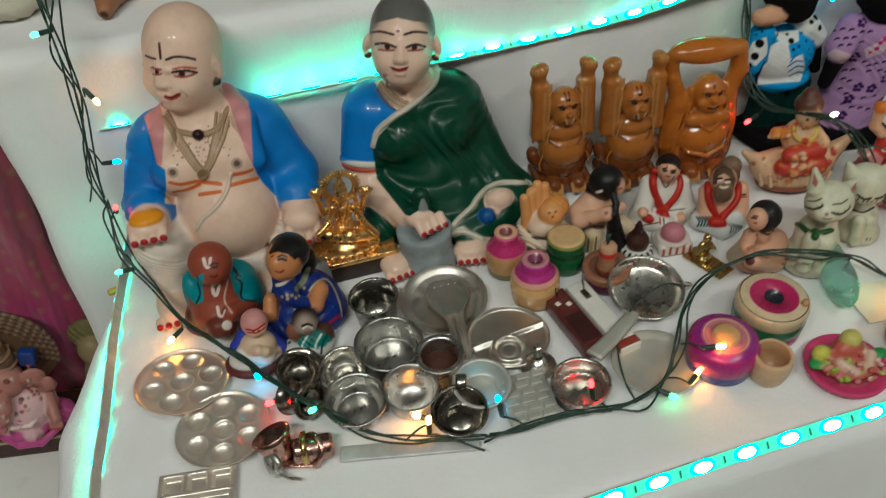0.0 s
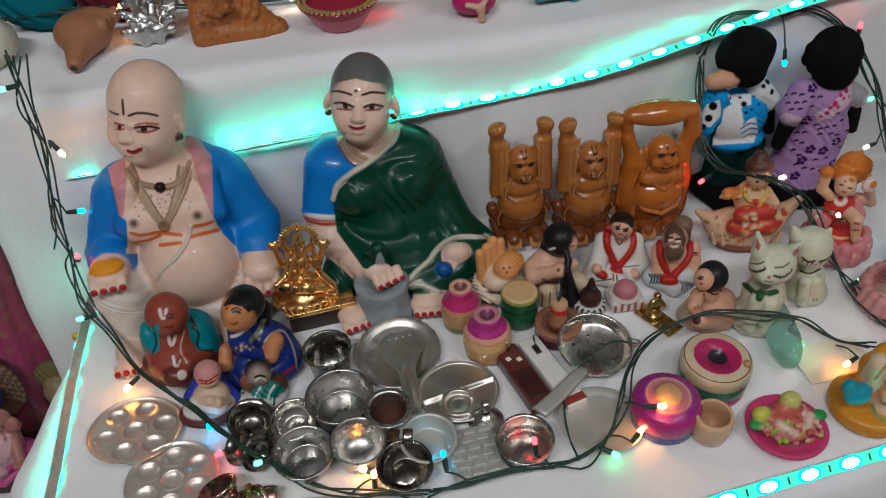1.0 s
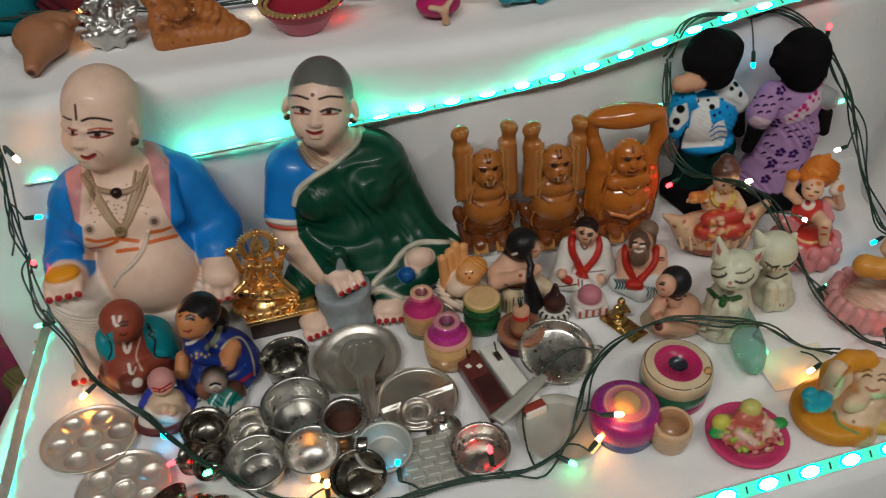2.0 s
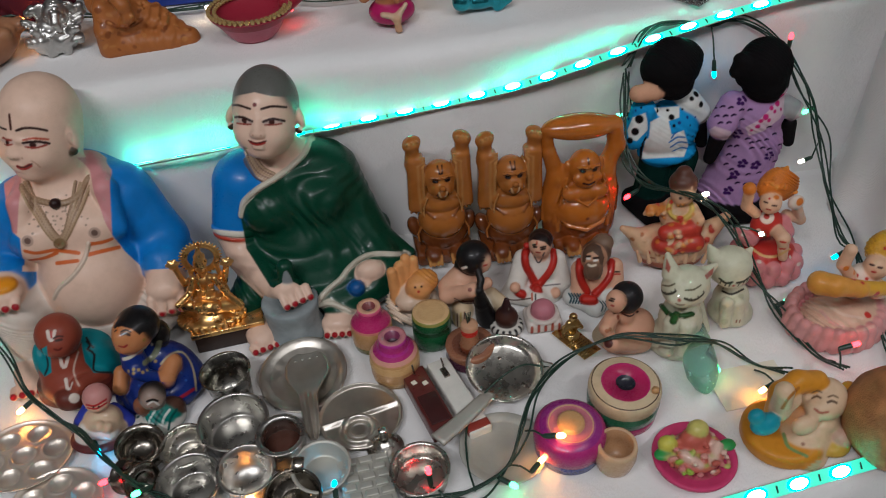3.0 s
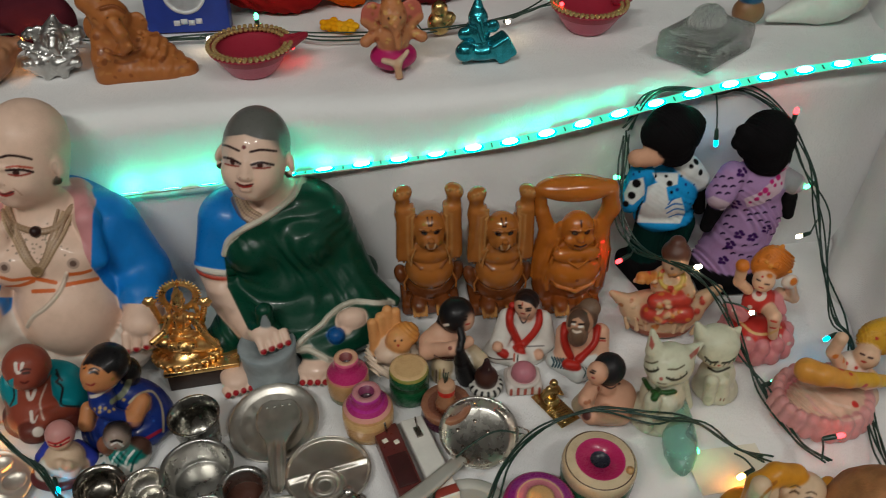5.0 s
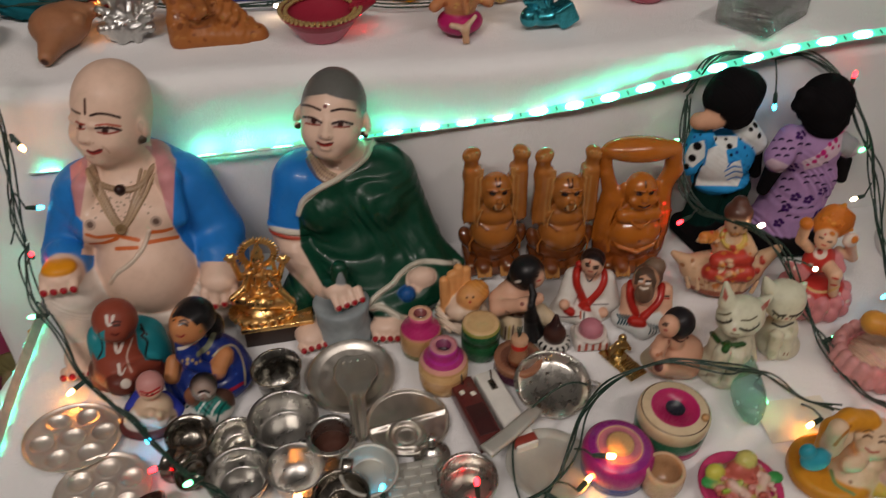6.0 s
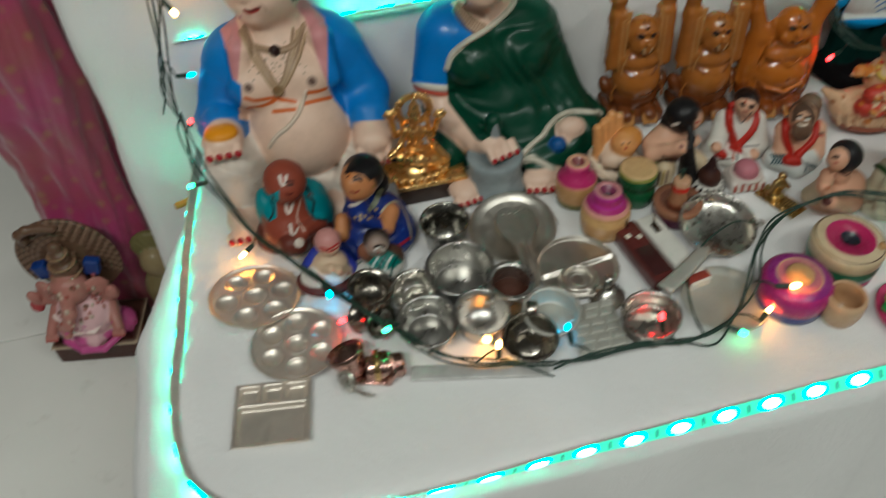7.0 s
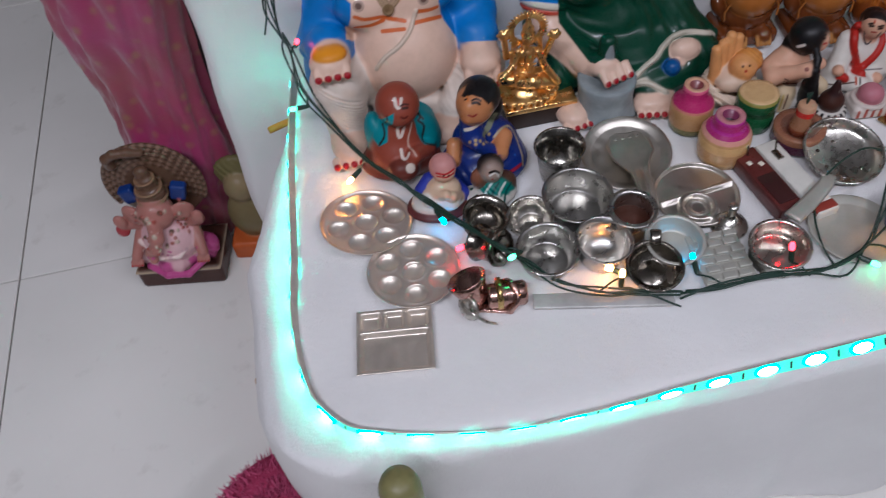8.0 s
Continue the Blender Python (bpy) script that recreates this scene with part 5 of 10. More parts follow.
    t = turned("purple_box", 0.239, 0.327, [(0, 0), (0.025, 0), (0.0285, 0.002), (0.0290, 0.010), (0.0292, 0.0115), (0.0300, 0.012), (0.0305, 0.020), (0.0295, 0.026), (0.026, 0.0295), (0.0205, 0.0312), (0.0190, 0.0318), (0.0178, 0.0312), (0.0115, 0.0318), (0.011, 0.0345), (0.009, 0.0355), (0, 0.0358)],
               [BLUEW, BLUEW, BLUEW, BLUEW, (0.1, 0.02, 0.12), PURPLE, PURPLE, PURPLE, (0.26, 0.02, 0.19), (0.33, 0.08, 0.22), (0.55, 0.32, 0.20), (0.50, 0.16, 0.20), (0.55, 0.30, 0.14), (0.58, 0.34, 0.15), (0.55, 0.32, 0.14)], "round lacquered purple and blue wooden box with a lid", "wooden box", tilt=(4, 0, 0))
    t.scale = (0.88, 0.88, 0.98)
    turned("wooden_cup", 0.2655, 0.304, [(0, 0), (0.0125, 0), (0.0135, 0.002), (0.0155, 0.013), (0.0150, 0.022), (0.0142, 0.0255), (0.0118, 0.0255), (0.0120, 0.014), (0.008, 0.004), (0, 0.003)], [(0.55, 0.36, 0.22)] * 6 + [(0.40, 0.22, 0.11)] * 3, "small turned cup in pale lacquered wood", "cup", tilt=(4, 0, 0))


pots()

# ---------- small figures ----------


def flecks(s, n, xs, zs, cols, r, seed, way=(0, 1, -0.5)):
    """Small dabs of paint over the front of a figure."""
    rnd, body, out = random.Random(seed), list(s), []
    for i in range(n):
        p = trace(body, (rnd.uniform(*xs) - way[0] * 0.12, -0.12, rnd.uniform(*zs) - way[2] * 0.12), way, 0.2, False)
        if not p:
            continue
        q = rnd.uniform(0.5, 1.2) * r
        out += [ball(p, (q * rnd.uniform(0.7, 1.8), q, q * rnd.uniform(0.6, 1.4)), rnd.choice(cols), (0, rnd.uniform(-60, 60), 0), paint=True)]
    return out


def bumps(s, n, xs, zs, cols, r, seed, way=(0, 1, -0.4)):
    """Small raised bosses over the front of a figure, as carved ornament."""
    rnd, body, out = random.Random(seed), list(s), []
    for i in range(n):
        p = trace(body, (rnd.uniform(*xs) - way[0] * 0.12, -0.12, rnd.uniform(*zs) - way[2] * 0.12), way, 0.2, False)
        if not p:
            continue
        q = rnd.uniform(0.6, 1.2) * r
        out += [ball(p, (q * rnd.uniform(0.8, 1.6), q, q * rnd.uniform(0.7, 1.3)), rnd.choice(cols), (0, rnd.uniform(-60, 60), 0), 0.0006)]
    return out


def small_figures():
    group = "clay figurines"
    INK, OFF, STOLE = (0.020, 0.012, 0.012), (0.70, 0.67, 0.62), (0.44, 0.03, 0.02)

    def dabs(on, points, r, col):
        return [ball(on(x, z), r, col, paint=True) for x, z in points]

    # red-brown man with a teal shawl
    eye, RB, DK = (0.127, -0.53, 0.521), (0.29, 0.070, 0.042), (0.15, 0.038, 0.026)
    s = [ball((0.0065, -0.006, 0.0699), (0.0172, 0.0170, 0.0178), RB, None, 0.003), ball((0.0066, -0.018, 0.0693), (0.0110, 0.0080, 0.0085), RB, None, 0.004), ball((0.0014, -0.004, 0.0328), (0.0215, 0.0165, 0.0250), RB, None, 0.006), ball((0.0012, -0.014, 0.0252), (0.0200, 0.0150, 0.0160), RB, None, 0.005)]
    s += [ball((0.0259, 0.004, 0.0286), (0.0130, 0.0140, 0.0230), TEAL, (0, -14, 0), 0.003), ball((-0.0138, 0.002, 0.0379), (0.0085, 0.0130, 0.0200), TEAL, None, 0.003), ball((0.0103, 0.012, 0.0349), (0.0260, 0.0110, 0.0200), TEAL, None, 0.004)]
    s += [limb((0.0238, -0.01, 0.0223), (0.012, -0.028, 0.0331), 0.0085, 0.0065, RB, 0.003), limb((0.0257, -0.006, 0.0083), (-0.0005, -0.03, 0.0232), 0.0110, 0.0090, DK, 0.004), limb((-0.0153, -0.006, 0.0195), (0.0053, -0.03, 0.0227), 0.0110, 0.0090, DK, 0.004), ball((0.002, 0.0, 0.008), (0.032, 0.024, 0.012), DK, None, 0.006)]
    body, on = list(s), sight(s, eye)
    s = body + [patch(eye, [(0.0218, 0.0594), (0.0319, 0.0551), (0.0337, 0.0255), (0.0314, 0.0107), (0.0186, 0.0163), (0.0155, 0.0301), (0.017, 0.0487)], TEAL), patch(eye, [(-0.0137, 0.052), (-0.0039, 0.0563), (-0.0109, 0.0269), (-0.0178, 0.0239), (-0.02, 0.0345)], TEAL)]
    for line in ([(0.0005, 0.0709), (-0.0003, 0.0628), (0.0013, 0.0609), (0.0056, 0.0696)], [(-0.0001, 0.0412), (-0.0013, 0.0315), (0.0004, 0.0297), (0.0054, 0.0394)], [(-0.0028, 0.0163), (-0.0041, 0.0062), (-0.002, 0.0048), (0.0014, 0.0105)]):
        s += stroke(on, line, 0.0011, (0.66, 0.58, 0.52), step=0.001)
    s += stroke(on, [(0.0028, 0.0693), (0.0016, 0.0636)], 0.0007, (0.45, 0.05, 0.04)) + stroke(on, [(0.0136, 0.0425), (0.0051, 0.023), (0.0058, 0.0052)], 0.0006, (0.55, 0.40, 0.33)) + dabs(on, [(-0.0016, -0.0074)], 0.0040, (0.62, 0.55, 0.48))
    s += stroke(on, [(0.022, 0.0557), (0.0232, 0.0467), (0.0203, 0.0433), (0.0236, 0.0363), (0.0193, 0.0191), (0.0305, 0.0122)], 0.0008, INK) + stroke(on, [(-0.0092, 0.0543), (-0.0112, 0.036), (-0.0173, 0.0255)], 0.0007, INK) + stroke(on, [(0.0214, 0.0516), (0.0247, 0.0441)], 0.0008, INK)
    s += stroke(on, [(0.0028, 0.0621), (0.0059, 0.0634), (0.0095, 0.0622)], 0.0007, (0.08, 0.02, 0.015)) + stroke(on, [(0.004, 0.0594), (0.0079, 0.0593)], 0.0010, (0.06, 0.02, 0.015)) + stroke(on, [(0.0003, 0.0509), (0.0028, 0.049), (0.0055, 0.0504)], 0.0007, (0.12, 0.02, 0.015))
    figure("seated_man_figurine", s, 0.0007, CLAY, at(-0.1245, 0.502, 0, 0), "red-brown clay seated man with a teal shawl", "figurine", group, soft=0.0004)

    # woman in a navy sari
    eye, TN, GB = (0.062, -0.511, 0.521), (0.52, 0.23, 0.10), (0.42, 0.35, 0.24)
    s = [ball((-0.0014, -0.008, 0.073), (0.0145, 0.0150, 0.0160), TN, None, 0.003), ball((-0.0076, -0.016, 0.077), (0.0060, 0.0060, 0.0070), TN, None, 0.004), ball((-0.007, -0.016, 0.0695), (0.0070, 0.0065, 0.0055), TN, None, 0.003), ball((0.0033, -0.002, 0.075), (0.0165, 0.0165, 0.0150), BLACK, None, 0.002), ball((0.0149, 0.004, 0.0576), (0.0085, 0.0095, 0.0120), BLACK, None, 0.003)]
    s += [ball((0.0048, 0.002, 0.0255), (0.0245, 0.0180, 0.0240), NAVY, None, 0.006), ball((0.0197, 0.004, 0.0154), (0.0165, 0.0160, 0.0240), NAVY, (0, -12, 0), 0.005), ball((0.0038, -0.01, 0.0108), (0.0330, 0.0240, 0.0180), NAVY, None, 0.008, (0.0005, (0.7, 0.3, -0.6), 0.010, 0.02)), ball((0.004, -0.004, 0.009), (0.036, 0.028, 0.012), NAVY, None, 0.006)]
    s += [limb((0.02, -0.01, 0.0354), (0.0134, -0.022, 0.0306), 0.0070, 0.0065, TN, 0.002), limb((0.0135, -0.022, 0.0291), (-0.0049, -0.024, 0.0463), 0.0062, 0.0050, NAVY, 0.003), limb((-0.0199, -0.008, 0.035), (-0.023, -0.016, 0.0267), 0.0060, 0.0060, TN, 0.002), limb((-0.0062, -0.01, 0.0584), (-0.0058, -0.014, 0.048), 0.0085, 0.010, NAVY, 0.004)]
    body, on = list(s), sight(s, eye)
    s = body + [patch(eye, [(-0.0129, 0.0766), (-0.0061, 0.0861), (0.0067, 0.0916), (0.0163, 0.082), (0.0212, 0.0621), (0.0202, 0.0517), (0.0127, 0.0569), (0.0106, 0.0638), (0.0073, 0.0653), (0.0044, 0.0629), (0.0002, 0.0709), (-0.0065, 0.0757), (-0.0122, 0.0748)], BLACK, -0.05, 0.03), patch(eye, [(0.0073, 0.0222), (0.0183, 0.0337), (0.0264, 0.0287), (0.0175, 0.0042), (0.0074, 0.0065)], TN, -0.05, 0.0), patch(eye, [(-0.0265, 0.0201), (-0.0198, 0.0245), (-0.0235, 0.0062), (-0.0288, 0.0049)], TN, -0.05, 0.0)]
    s += stroke(on, [(-0.0147, 0.0414), (-0.0103, 0.0414), (-0.0015, 0.0449), (0.0078, 0.0505)], 0.0013, (0.62, 0.56, 0.48)) + stroke(on, [(0.0103, 0.0271), (0.0189, 0.0347), (0.0272, 0.0349), (0.0314, 0.0216), (0.0322, 0.0029), (0.0308, -0.0124)], 0.0009, GB) + stroke(on, [(-0.0001, 0.0321), (0.0073, 0.0385), (0.0143, 0.0507)], 0.0022, (0.20, 0.22, 0.14)) + stroke(on, [(0.011, -0.0189), (0.0198, -0.0156), (0.0294, -0.0103)], 0.0014, (0.30, 0.02, 0.05))
    s += dabs(on, [(-0.0135, 0.0271), (-0.0102, 0.0236), (-0.0055, 0.0262), (0.0001, 0.0237), (-0.0032, 0.0224), (0.0069, 0.0313), (-0.0092, 0.0278)], 0.0013, (0.42, 0.30, 0.12)) + dabs(on, [(-0.0113, 0.0087), (-0.0184, 0.0143), (-0.0015, -0.0042), (0.0084, -0.0077), (0.0252, 0.0022), (0.0229, 0.0123)], 0.0010, (0.03, 0.10, 0.36))
    s += stroke(on, [(-0.0098, 0.0751), (-0.0104, 0.0709)], 0.0007, (0.60, 0.20, 0.05)) + stroke(on, [(-0.0124, 0.0721), (-0.0107, 0.0727)], 0.0006, INK) + stroke(on, [(-0.0078, 0.0701), (-0.0041, 0.0711), (-0.0012, 0.068)], 0.0007, INK) + stroke(on, [(-0.008, 0.0674), (-0.0049, 0.0675), (-0.0026, 0.0651)], 0.0010, INK) + stroke(on, [(-0.0126, 0.056), (-0.0095, 0.0538), (-0.0068, 0.0552)], 0.0008, (0.30, 0.03, 0.03)) + dabs(on, [(0.0063, 0.0567)], 0.0016, (0.35, 0.22, 0.06))
    figure("seated_woman_figurine", s, 0.0007, GLOSS, at(-0.06, 0.4835, 0, 0), "clay seated woman in a navy blue sari", "figurine", group, soft=0.0004)

    # small man in a blue coat
    eye, BC, CR = (0.106, -0.476, 0.521), (0.035, 0.055, 0.36), (0.62, 0.46, 0.33)
    s = [ball((0.0092, -0.002, 0.044), (0.0105, 0.0105, 0.0108), (0.55, 0.27, 0.25), None, 0.002), ball((0.0094, -0.008, 0.0422), (0.0078, 0.0065, 0.0060), CR, None, 0.002), ball((0.0074, -0.006, 0.0223), (0.0140, 0.0110, 0.0130), CR, None, 0.004)]
    s += [limb((-0.0013, 0.002, 0.0285), (-0.0082, -0.002, 0.0207), 0.0060, 0.0068, BC, 0.002), limb((0.015, 0.002, 0.0214), (0.0213, -0.002, 0.0111), 0.0062, 0.0072, BC, 0.002), limb((-0.0044, -0.008, 0.0233), (0.0075, -0.018, 0.0289), 0.0042, 0.0040, CR, 0.002), limb((0.0193, -0.006, 0.012), (0.0122, -0.018, 0.0257), 0.0046, 0.0042, CR, 0.002)]
    s += [limb((-0.0051, -0.012, 0.021), (0.0122, -0.016, 0.0176), 0.0062, 0.0060, OFF, 0.003), ball((0.004, -0.004, 0.005), (0.0265, 0.0190, 0.006), (0.13, 0.035, 0.035), None, 0.002), ball((0.003, -0.003, 0.010), (0.0210, 0.0150, 0.006), OFF, None, 0.002)]
    body, on = list(s), sight(s, eye)
    s = body + stroke(on, [(0.0006, 0.0363), (0.0066, 0.033), (0.0154, 0.0371)], 0.0008, (0.42, 0.02, 0.03)) + stroke(on, [(0.0005, 0.0329), (0.0066, 0.0296), (0.0149, 0.0333)], 0.0007, (0.42, 0.02, 0.03)) + dabs(on, [(0.005, 0.0319), (0.0088, 0.031)], 0.0008, INK)
    figure("small_man_figurine", s, 0.0006, CLAY, at(-0.104, 0.4485, 0, 0), "small clay man in a blue coat", "figurine", group, soft=0.0003)

    # small woman in a teal green sari
    eye, TG = (0.063, -0.475, 0.521), (0.005, 0.18, 0.15)
    s = [ball((0.0032, 0.0, 0.03), (0.0098, 0.0100, 0.0105), (0.40, 0.30, 0.25), None, 0.002), ball((0.0033, 0.002, 0.0315), (0.0104, 0.0105, 0.0095), BLACK, None, 0.001), ball((0.0059, -0.002, 0.0067), (0.0150, 0.0120, 0.0140), TG, None, 0.004, (0.0006, (0.8, 0.2, 0.6), 0.006, 0.02))]
    s += [ball((-0.0069, 0.0, 0.0223), (0.0065, 0.0060, 0.0090), (0.24, 0.10, 0.06), None, 0.002), ball((0.0141, 0.0, 0.0014), (0.0075, 0.0080, 0.0120), TG, None, 0.003), ball((0.001, -0.003, 0.006), (0.0215, 0.0160, 0.0075), (0.52, 0.50, 0.46), None, 0.003), ball((0.012, 0.002, 0.010), (0.0120, 0.0100, 0.0110), (0.10, 0.05, 0.035), None, 0.003)]
    body, on = list(s), sight(s, eye)
    s = body
    for k in range(4):
        s += stroke(on, [(x + 0.0052 * k, z - 0.0015 * k) for x, z in [(0.0018, 0.0142), (-0.0044, 0.0053), (-0.0083, -0.0067)] ], 0.0009, (0.50, 0.56, 0.52) if k % 2 == 0 else (0.004, 0.08, 0.07))
    s += stroke(on, [(-0.0011, 0.0228), (0.004, 0.0249), (0.0066, 0.0188)], 0.0008, OFF) + stroke(on, [(-0.0008, 0.0261), (0.0035, 0.0268), (0.0067, 0.0239)], 0.0009, INK) + dabs(on, [(0.0007, 0.0181)], 0.0010, (0.40, 0.06, 0.05)) + dabs(on, [(-0.013, 0.0115), (-0.0122, 0.0023), (-0.011, -0.0057), (-0.0151, 0.0004)], 0.0016, (0.05, 0.10, 0.09))
    figure("small_woman_figurine", s, 0.0006, GLOSS, at(-0.0605, 0.447, 0, 0), "small clay woman in a teal green sari", "figurine", group, soft=0.0003)

    # kneeling man with a black braid
    eye, PK = (-0.211, -0.519, 0.521), (0.66, 0.40, 0.28)
    s = [ball((0.0033, -0.002, 0.0628), (0.0148, 0.0150, 0.0150), BLACK, None, 0.002), ball((0.0086, -0.008, 0.0618), (0.0080, 0.0090, 0.0100), PK, None, 0.002), ball((-0.0029, 0.004, 0.0523), (0.0085, 0.0090, 0.0095), BLACK, None, 0.003)]
    s += [ball((-0.0062, 0.0, 0.0331), (0.0185, 0.0140, 0.0190), PK, None, 0.005), limb((-0.0207, 0.0, 0.0345), (-0.0232, -0.01, 0.0333), 0.0080, 0.0070, PK, 0.004), limb((-0.0232, -0.01, 0.0333), (-0.0058, -0.024, 0.0467), 0.0068, 0.0055, PK, 0.003), limb((-0.0058, -0.024, 0.0467), (0.0096, -0.018, 0.0454), 0.0055, 0.0050, PK, 0.003)]
    s += [ball((0.0004, -0.002, 0.0086), (0.0230, 0.0180, 0.0150), OFF, None, 0.005, (0.0004, (0.4, 0.2, 1), 0.006)), limb((0.0176, -0.004, 0.0168), (0.0222, -0.01, 0.012), 0.0070, 0.0080, (0.62, 0.50, 0.34), 0.003), limb((-0.0103, -0.012, 0.0148), (-0.0121, -0.012, -0.0126), 0.0092, 0.0080, (0.60, 0.48, 0.32), 0.003), ball((-0.002, 0.0, 0.008), (0.024, 0.018, 0.010), OFF, None, 0.004)]
    s += strand([(0.0027, -0.016, 0.0599), (0.0034, -0.022, 0.0539), (-0.0003, -0.028, 0.0479)], 0.0030, BLACK, 0.001) + strand([(-0.0003, -0.028, 0.0479), (0.0028, -0.024, 0.0298), (0.0089, -0.02, 0.0051)], 0.0038, BLACK, 0.001, rb=0.0092)
    body, on = list(s), sight(s, eye)
    s = body + stroke(on, [(-0.0116, 0.0185), (-0.0035, 0.0121), (0.0068, 0.0096)], 0.0007, (0.10, 0.02, 0.02)) + stroke(on, [(-0.0115, 0.0162), (-0.0035, 0.0098), (0.0069, 0.0073)], 0.0006, (0.05, 0.02, 0.02))
    for k in range(4):
        s += stroke(on, [(x + 0.0036 * k, z) for x, z in [(-0.0142, -0.001), (-0.0145, -0.0169)] ], 0.0006, (0.08, 0.02, 0.02) if k % 2 else (0.50, 0.36, 0.10))
    s += stroke(on, [(0.01, 0.0579), (0.0153, 0.058)], 0.0007, INK) + stroke(on, [(0.0114, 0.0548), (0.0149, 0.0549)], 0.0009, INK) + stroke(on, [(0.0152, 0.0489), (0.0178, 0.0492)], 0.0008, (0.40, 0.05, 0.04)) + dabs(on, [(0.0034, 0.0247)], 0.0018, (0.22, 0.06, 0.04)) + stroke(on, [(-0.0055, 0.0513), (-0.0011, 0.0517)], 0.0012, OFF)
    figure("kneeling_man_figurine", s, 0.0007, CLAY, at(0.213, 0.491, 0, 0), "pale clay kneeling man with black hair", "figurine", group, soft=0.0004)

    # priest in white with a red stole
    eye = (-0.273, -0.525, 0.521)
    s = [ball((0.0036, -0.002, 0.0549), (0.0098, 0.0105, 0.0118), PK, None, 0.002), ball((0.0058, 0.003, 0.056), (0.0108, 0.0108, 0.0098), INK, None, 0.001), limb((0.0053, 0.002, 0.0396), (0.0047, 0.0, 0.0468), 0.0070, 0.0062, PK, 0.003)]
    s += [ball((0.0066, 0.004, 0.0208), (0.0195, 0.0135, 0.0230), OFF, None, 0.005), limb((-0.0099, 0.004, 0.0381), (-0.0198, -0.006, 0.0178), 0.0085, 0.0085, OFF, 0.004), limb((0.0216, 0.004, 0.0295), (0.024, -0.006, 0.0096), 0.0085, 0.0090, OFF, 0.004)]
    s += [limb((-0.023, -0.004, 0.0069), (-0.0055, -0.022, 0.0099), 0.0095, 0.0070, OFF, 0.005), limb((0.0269, -0.004, -0.0076), (-0.0078, -0.022, 0.0106), 0.0095, 0.0070, OFF, 0.005), ball((0.0, 0.0, 0.008), (0.028, 0.018, 0.010), OFF, None, 0.004), ball((0.0132, -0.018, 0.0091), 0.0046, PK, None, 0.002), ball((-0.0236, -0.014, 0.0227), 0.0046, PK, None, 0.002)]
    body, on = list(s), sight(s, eye)
    s = body + relief(on, [(-0.0087, 0.0556), (-0.0093, 0.0438), (-0.0064, 0.029), (0.0037, 0.0046)], 0.0030, STOLE) + relief(on, [(0.0162, 0.0424), (0.0182, 0.0307), (0.015, 0.0188), (0.0048, 0.0052)], 0.0030, STOLE) + relief(on, [(0.0026, 0.0035), (0.0053, -0.0002)], 0.0042, STOLE) + relief(on, [(-0.0127, 0.0014), (-0.0094, -0.0013)], 0.0034, STOLE)
    s += stroke(on, [(-0.0031, 0.0476), (0.004, 0.0329), (0.0101, 0.0429)], 0.0006, (0.06, 0.05, 0.06)) + stroke(on, [(-0.0267, -0.0016), (-0.0158, -0.0066), (0.0011, -0.0086)], 0.0006, (0.10, 0.05, 0.04)) + stroke(on, [(0.0006, -0.0025), (0.0018, -0.0112)], 0.0008, (0.45, 0.10, 0.05)) + stroke(on, [(0.0044, -0.0045), (0.0053, -0.0128)], 0.0006, INK) + stroke(on, [(0.0102, 0.0036), (0.0267, 0.0009)], 0.0006, (0.20, 0.18, 0.18))
    s += stroke(on, [(-0.0019, 0.0548), (0.0013, 0.0545)], 0.0008, INK) + stroke(on, [(0.0063, 0.05), (0.0109, 0.0498)], 0.0008, INK) + stroke(on, [(-0.0008, 0.0524), (0.002, 0.0516)], 0.0009, INK) + stroke(on, [(0.0069, 0.0476), (0.0106, 0.0474)], 0.0009, INK) + stroke(on, [(0.0021, 0.0456), (0.0059, 0.0441)], 0.0008, (0.36, 0.05, 0.04)) + stroke(on, [(0.002, 0.0576), (0.0022, 0.0548)], 0.0006, (0.50, 0.10, 0.05))
    s += [patch(eye, [(-0.0063, 0.0592), (-0.003, 0.061), (0.0028, 0.059), (0.01, 0.0549), (0.0152, 0.0481), (0.0179, 0.0582), (0.0108, 0.0712), (0.0015, 0.0746), (-0.0057, 0.0697)], INK, -0.05, 0.03)]
    figure("priest_figurine", s, 0.0007, CLAY, at(0.275, 0.497, 0, 0), "clay seated priest in white with a red stole", "figurine", group, soft=0.0004)

    # bearded man with a red stole and striped cloth
    eye, HB = (-0.32, -0.5, 0.521), (0.11, 0.065, 0.045)
    s = [ball((-0.0039, -0.002, 0.0499), (0.0112, 0.0115, 0.0125), (0.52, 0.30, 0.19), None, 0.002), ball((0.0015, 0.004, 0.0492), (0.0125, 0.0120, 0.0110), HB, None, 0.001), ball((0.0083, 0.008, 0.0551), (0.0095, 0.0090, 0.0085), (0.20, 0.13, 0.09), None, 0.002), ball((-0.0084, -0.012, 0.0446), (0.0085, 0.0070, 0.0100), (0.20, 0.12, 0.08), None, 0.002)]
    s += [ball((0.0031, 0.004, 0.0188), (0.0195, 0.0135, 0.0190), PK, None, 0.005), limb((-0.0133, 0.004, 0.0346), (-0.0171, -0.006, 0.0186), 0.0078, 0.0072, PK, 0.004), limb((0.0195, 0.004, 0.0283), (0.0181, -0.006, 0.0099), 0.0080, 0.0075, PK, 0.004)]
    ZC = (0.60, 0.62, 0.60)
